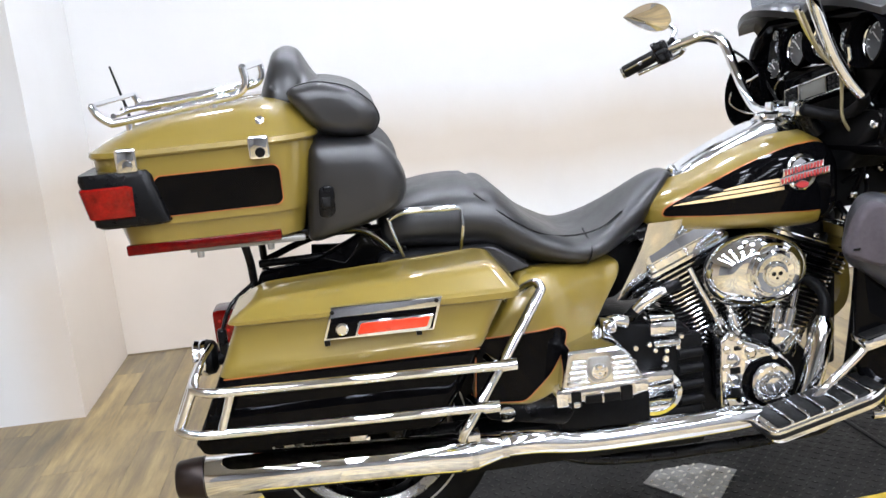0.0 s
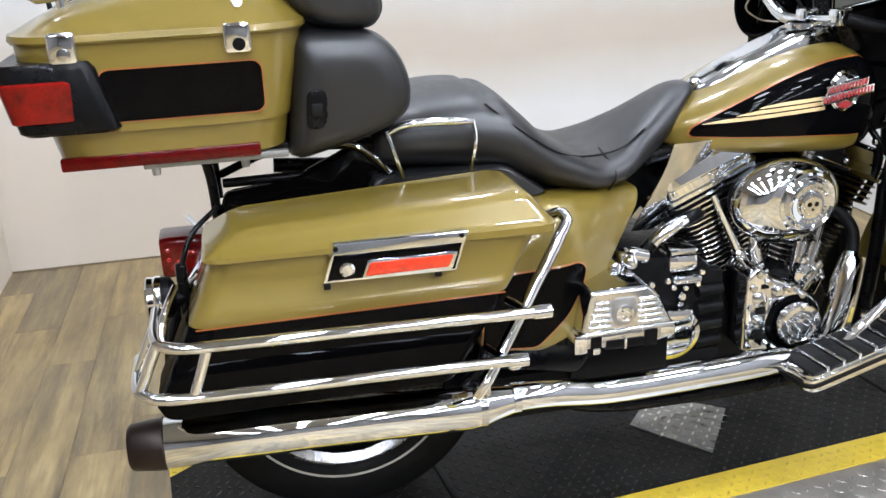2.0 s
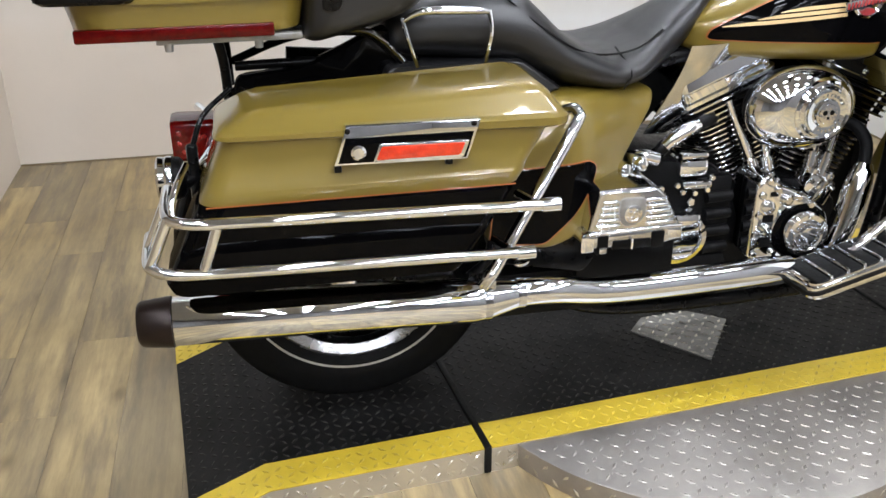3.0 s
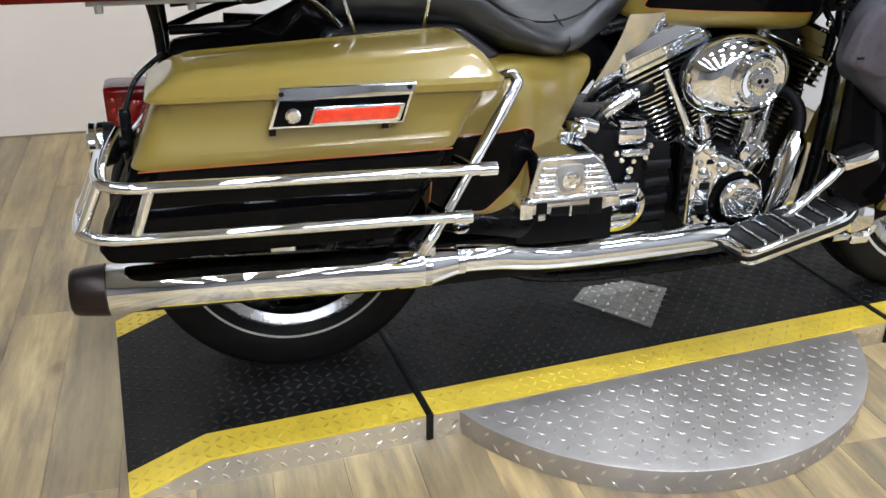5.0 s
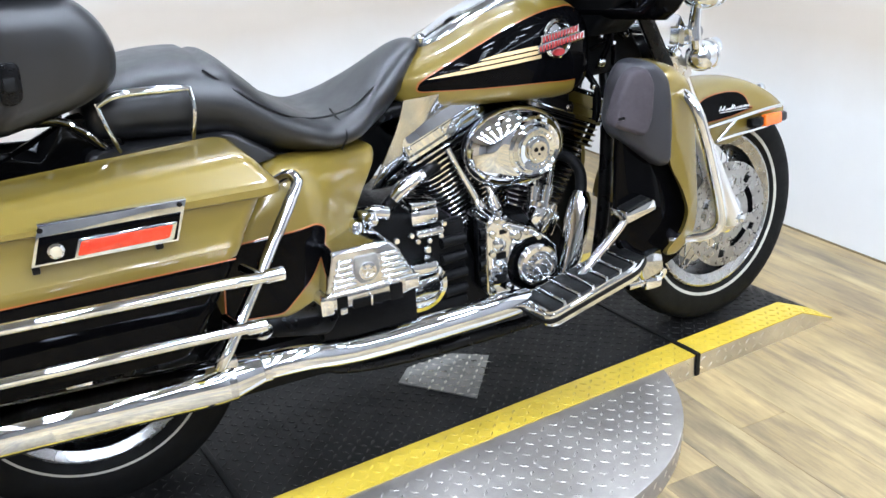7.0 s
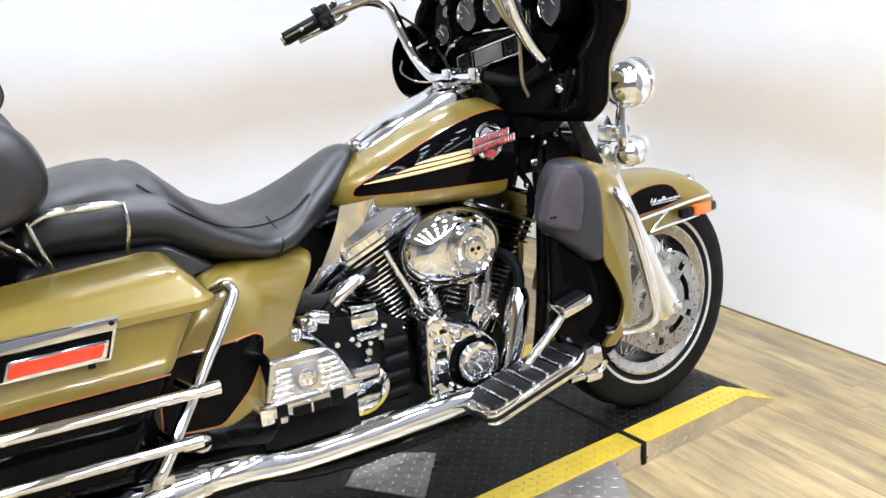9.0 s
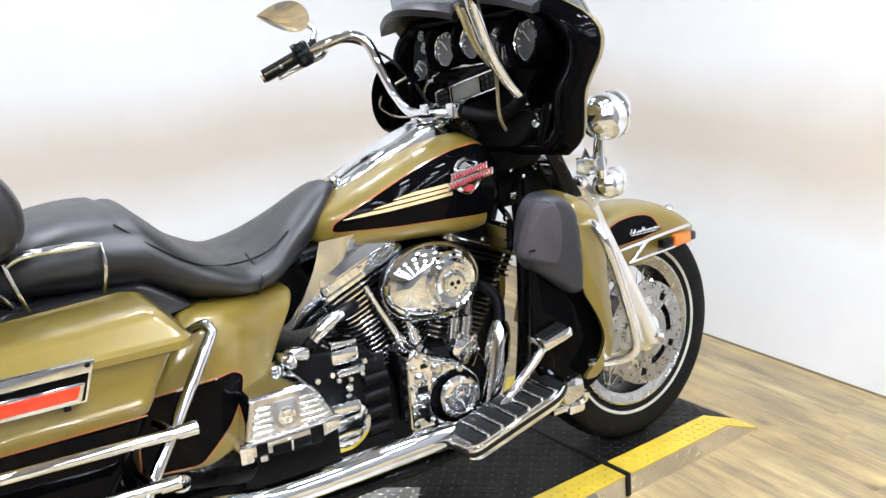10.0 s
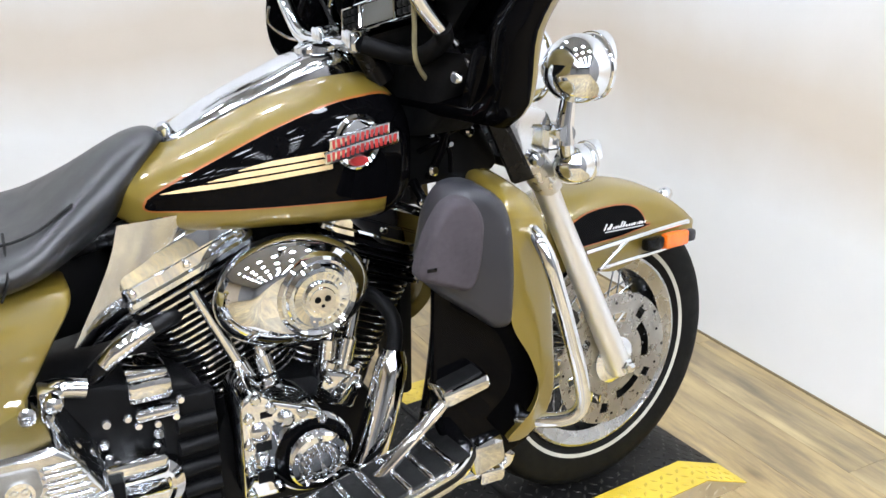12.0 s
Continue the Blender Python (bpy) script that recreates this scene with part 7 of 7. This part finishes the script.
part("neck_cover", slab(round_poly([(1.165, 0.87), (1.20, 0.955), (1.290, 0.955), (1.345, 0.865), (1.385, 0.790), (1.370, 0.770), (1.285, 0.765), (1.20, 0.760), (1.165, 0.79)], 0.02), -0.085, 0.085, 0.014), DEEP, frame_tubes)
bm = bmesh.new()
for pts, r in (([(1.205, -0.098, 0.955), (1.235, -0.112, 0.920), (1.270, -0.108, 0.880), (1.310, -0.100, 0.850)], 0.006),
               ([(1.200, -0.100, 0.900), (1.228, -0.116, 0.872), (1.262, -0.118, 0.838), (1.275, -0.104, 0.790)], 0.005),
               ([(1.215, -0.096, 0.830), (1.240, -0.118, 0.850), (1.285, -0.112, 0.868), (1.330, -0.098, 0.862)], 0.0045),
               ([(1.255, -0.098, 0.960), (1.262, -0.122, 0.910), (1.250, -0.124, 0.850), (1.232, -0.104, 0.785)], 0.007),
               ([(1.205, -0.094, 0.780), (1.215, -0.124, 0.740), (1.210, -0.130, 0.680), (1.190, -0.110, 0.610)], 0.008)):
    tube(pts, r, 10, 6, bm)
parts("neck_hose", bm, BLACK_PAINT, frame_tubes, "glossy black hose")
bm = bmesh.new()
for x, z, r in ((1.218, 0.918, 0.010), (1.246, 0.886, 0.008), (1.300, 0.860, 0.009), (1.262, 0.842, 0.007), (1.226, 0.862, 0.006), (1.232, 0.800, 0.010), (1.212, 0.746, 0.009)):
    lathe([(0, r), (0.010, r), (0.014, r * 0.6), (0.014, 0.0)], (x, -0.112, z), (0.1, -1, 0.2), 12, bm)
parts("neck_fitting", bm, CHROME_WORN, frame_tubes, "small bright fitting")
# One more added black filler, for the dark between the downtubes.
part("horn_cover", box(1.195, 1.225, -0.055, 0.055, 0.34, 0.755, 0.012), DEEP, frame_tubes)

# footboards and pedal
def footboard(s):
    flip = (lambda b: b) if s < 0 else mirrored
    m = Matrix.Translation((1.025, -0.350, 0.374)) @ pose(0, 0, 0, 0, 0, 6) @ pose(0, 0, 0, 0, -11, 0)
    out = round_poly([(-0.150, -0.060), (0.11, -0.060), (0.165, -0.028), (0.165, 0.050), (0.14, 0.062), (-0.150, 0.062)], 0.026)
    bm = bmesh.new()
    rings = [[Vector((x * k, y * k, z)) for x, y in out] for z, k in ((-0.022, 0.96), (-0.018, 0.99), (0.004, 1.0), (0.008, 0.985))]
    loft(bm, rings)
    board = part("footboard", flip(moved(bm, m)), CHROME_ENGINE, bike, "chrome footboard with a ribbed rubber pad")
    bm = loft(bmesh.new(), [[Vector((x * k, y * k * 0.97, z)) for x, y in out] for z, k in ((0.007, 0.94), (0.012, 0.93))])
    part("pad", flip(moved(bm, m)), CHROME_ENGINE, board, "bright pad frame")
    bm = loft(bmesh.new(), [[Vector((x * k, y * k, z)) for x, y in out] for z, k in ((-0.011, 0.99), (-0.009, 1.022), (0.000, 1.022), (0.002, 0.99))])
    part("edge_band", flip(moved(bm, m)), BLACK_RUBBER, board, "black rubber edge band")
    bm = bmesh.new()
    for i in range(7):
        x = -0.115 + 0.040 * i
        box(x - 0.0150, x + 0.0150, -0.049, 0.050, 0.010, 0.0165, 0.003, bm)
    parts("pad_rib", flip(moved(bm, m)), BLACK_RUBBER, board, "charcoal rubber rib")
    bm = bmesh.new()
    for i in range(6):
        x = -0.095 + 0.040 * i
        box(x - 0.0034, x + 0.0034, -0.049, 0.050, 0.010, 0.0190, 0.0015, bm)
    parts("pad_line", flip(moved(bm, m)), CHROME_ENGINE, board, "thin chrome strip")
    parts("board_mount", flip(join(moved(box(-0.04, 0.04, 0.02, 0.16, -0.05, -0.012, 0.01), m), moved(box(0.165, 0.235, -0.005, 0.045, -0.085, -0.020, 0.014), m))), CHROME_WORN, board)
    return board


both(footboard)
pedal = part("brake_pedal", tube([(1.015, -0.33, 0.368), (1.055, -0.335, 0.410), (1.122, -0.335, 0.470), (1.160, -0.327, 0.502)], [0.012, 0.012, 0.010, 0.010], 12, 4), CHROME_ENGINE, bike, "chrome brake pedal with a square pad")
m = Matrix.Translation((1.172, -0.325, 0.512)) @ pose(0, 0, 0, 0, -14, 0)
part("pedal_pad", moved(box(-0.042, 0.042, -0.033, 0.033, -0.014, 0.014, 0.008), m), CHROME_ENGINE, pedal)
part("pad_rubber", moved(box(-0.034, 0.034, -0.026, 0.026, 0.010, 0.018, 0.004), m), BLACK_RUBBER, pedal)
part("reservoir", join(box(1.225, 1.275, -0.315, -0.265, 0.288, 0.318, 0.008), tube([(1.19, -0.29, 0.302), (1.28, -0.29, 0.305), (1.295, -0.29, 0.325)], 0.011, 12, 4)), CHROME_ENGINE, pedal, "chrome brake cylinder")

# lower fairings with speaker pods, engine guard
def lower_fairing(s):
    flip = (lambda b: b) if s < 0 else mirrored
    # olive shell: sections across, from the inside out
    rows = []
    for y, k, back in ((-0.17, 0.95, -0.02), (-0.19, 0.98, -0.01), (-0.24, 1.0, 0.0), (-0.30, 0.99, 0.006), (-0.335, 0.965, 0.016), (-0.352, 0.90, 0.028)):
        base = [(1.240, 0.822), (1.285, 0.822), (1.326, 0.790), (1.346, 0.725), (1.354, 0.640), (1.362, 0.560), (1.372, 0.470), (1.360, 0.405), (1.310, 0.366), (1.270, 0.372), (1.330, 0.420), (1.345, 0.470), (1.318, 0.540), (1.278, 0.600), (1.262, 0.700)]
        cx, cz = 1.30, 0.60
        rows.append([Vector((cx + (x - cx) * k - back, y, cz + (z - cz) * k)) for x, z in round_poly(base, 0.03, 3)])
    low = part("lower_fairing", flip(loft(bmesh.new(), rows)), OLIVE, bike, "olive-gold lower fairing with a black inner panel", 60)
    inner_out = [(1.132, 0.700), (1.250, 0.680), (1.285, 0.580), (1.325, 0.512), (1.354, 0.440), (1.350, 0.395), (1.315, 0.358), (1.230, 0.328), (1.160, 0.382), (1.131, 0.450)]
    part("inner_panel", flip(slab(round_poly(inner_out, 0.025), -0.318, -0.300, 0.007, seg=4)), BLACK_PAINT, low, "smooth black inner panel", 60)
    pod_out = [(1.108, 0.722), (1.124, 0.805), (1.152, 0.844), (1.195, 0.843), (1.238, 0.812), (1.252, 0.765), (1.258, 0.690), (1.252, 0.603), (1.226, 0.602), (1.172, 0.645), (1.120, 0.686)]
    pod = part("speaker_pod", flip(slab(round_poly(pod_out, 0.03, 5), -0.362, -0.27, 0.026, seg=6)), PLASTIC, bike, "charcoal plastic speaker pod", 60)
    face = [(1.084, 0.745), (1.102, 0.798), (1.128, 0.834), (1.166, 0.836), (1.188, 0.800), (1.185, 0.730), (1.170, 0.684), (1.080, 0.722)]
    part("grille", flip(slab(round_poly(face, 0.022, 6), -0.376, -0.335, 0.012, seg=5)), MESHCLOTH, pod, "dark purple-grey speaker cloth", 60)
    part("pod_mark", flip(box(1.090, 1.106, -0.3775, -0.37, 0.735, 0.741, 0.001)), SATIN, pod)
    part("panel_bolt", flip(bolt(None, 1.285, -0.311, 0.372, 0.007, 0.006)), CHROME, low)
    return low


both(lower_fairing)
guard_r = [(1.29, 0.0, 0.770), (1.295, -0.12, 0.768), (1.30, -0.25, 0.755), (1.282, -0.345, 0.760), (1.286, -0.388, 0.732), (1.308, -0.400, 0.660), (1.331, -0.401, 0.590), (1.353, -0.402, 0.520), (1.364, -0.400, 0.465), (1.352, -0.388, 0.434), (1.318, -0.350, 0.416), (1.26, -0.25, 0.390), (1.20, -0.16, 0.350)]
guard = part("engine_guard", tube(guard_r, 0.0128, 16, 6), CHROME, bike, "chrome engine guard bar")
part("guard_side", mirrored(tube(guard_r, 0.0128, 16, 6)), CHROME, guard)

# ---- floor boards, last ----
def floor_boards():
    w, length, joint = 0.150, 0.95, 0.0003
    me = bpy.data.meshes.new("board")
    bm = box(-w / 2 + joint, w / 2 - joint, -length / 2 + joint, length / 2 - joint, -0.003, 0.0, 0.0)
    bmesh.ops.bevel(bm, geom=[e for e in bm.edges if all(v.co.z > -0.001 for v in e.verts)], offset=0.0006, segments=1, affect="EDGES")
    bm.to_mesh(me)
    bm.free()
    me.materials.append(BOARD)
    rng = random.Random(7)
    x = WEST + w / 2
    while x - w / 2 < EAST - 0.01:
        limit = STEP_Y if x < STEP_X else BACK
        right = min(x + w / 2, EAST)
        y = SOUTH - rng.random() * length
        while y < limit - 0.005:
            a, b = max(y, SOUTH), min(y + length, limit)
            if b - a > 0.03:
                ob = new("board", me)
                ob.location = ((x - w / 2 + right) / 2, (a + b) / 2, 0)
                ob.scale = ((right - x + w / 2) / w, (b - a) / length, 1)
                ob.parent = floor
            y += length
        x += w


floor_boards()
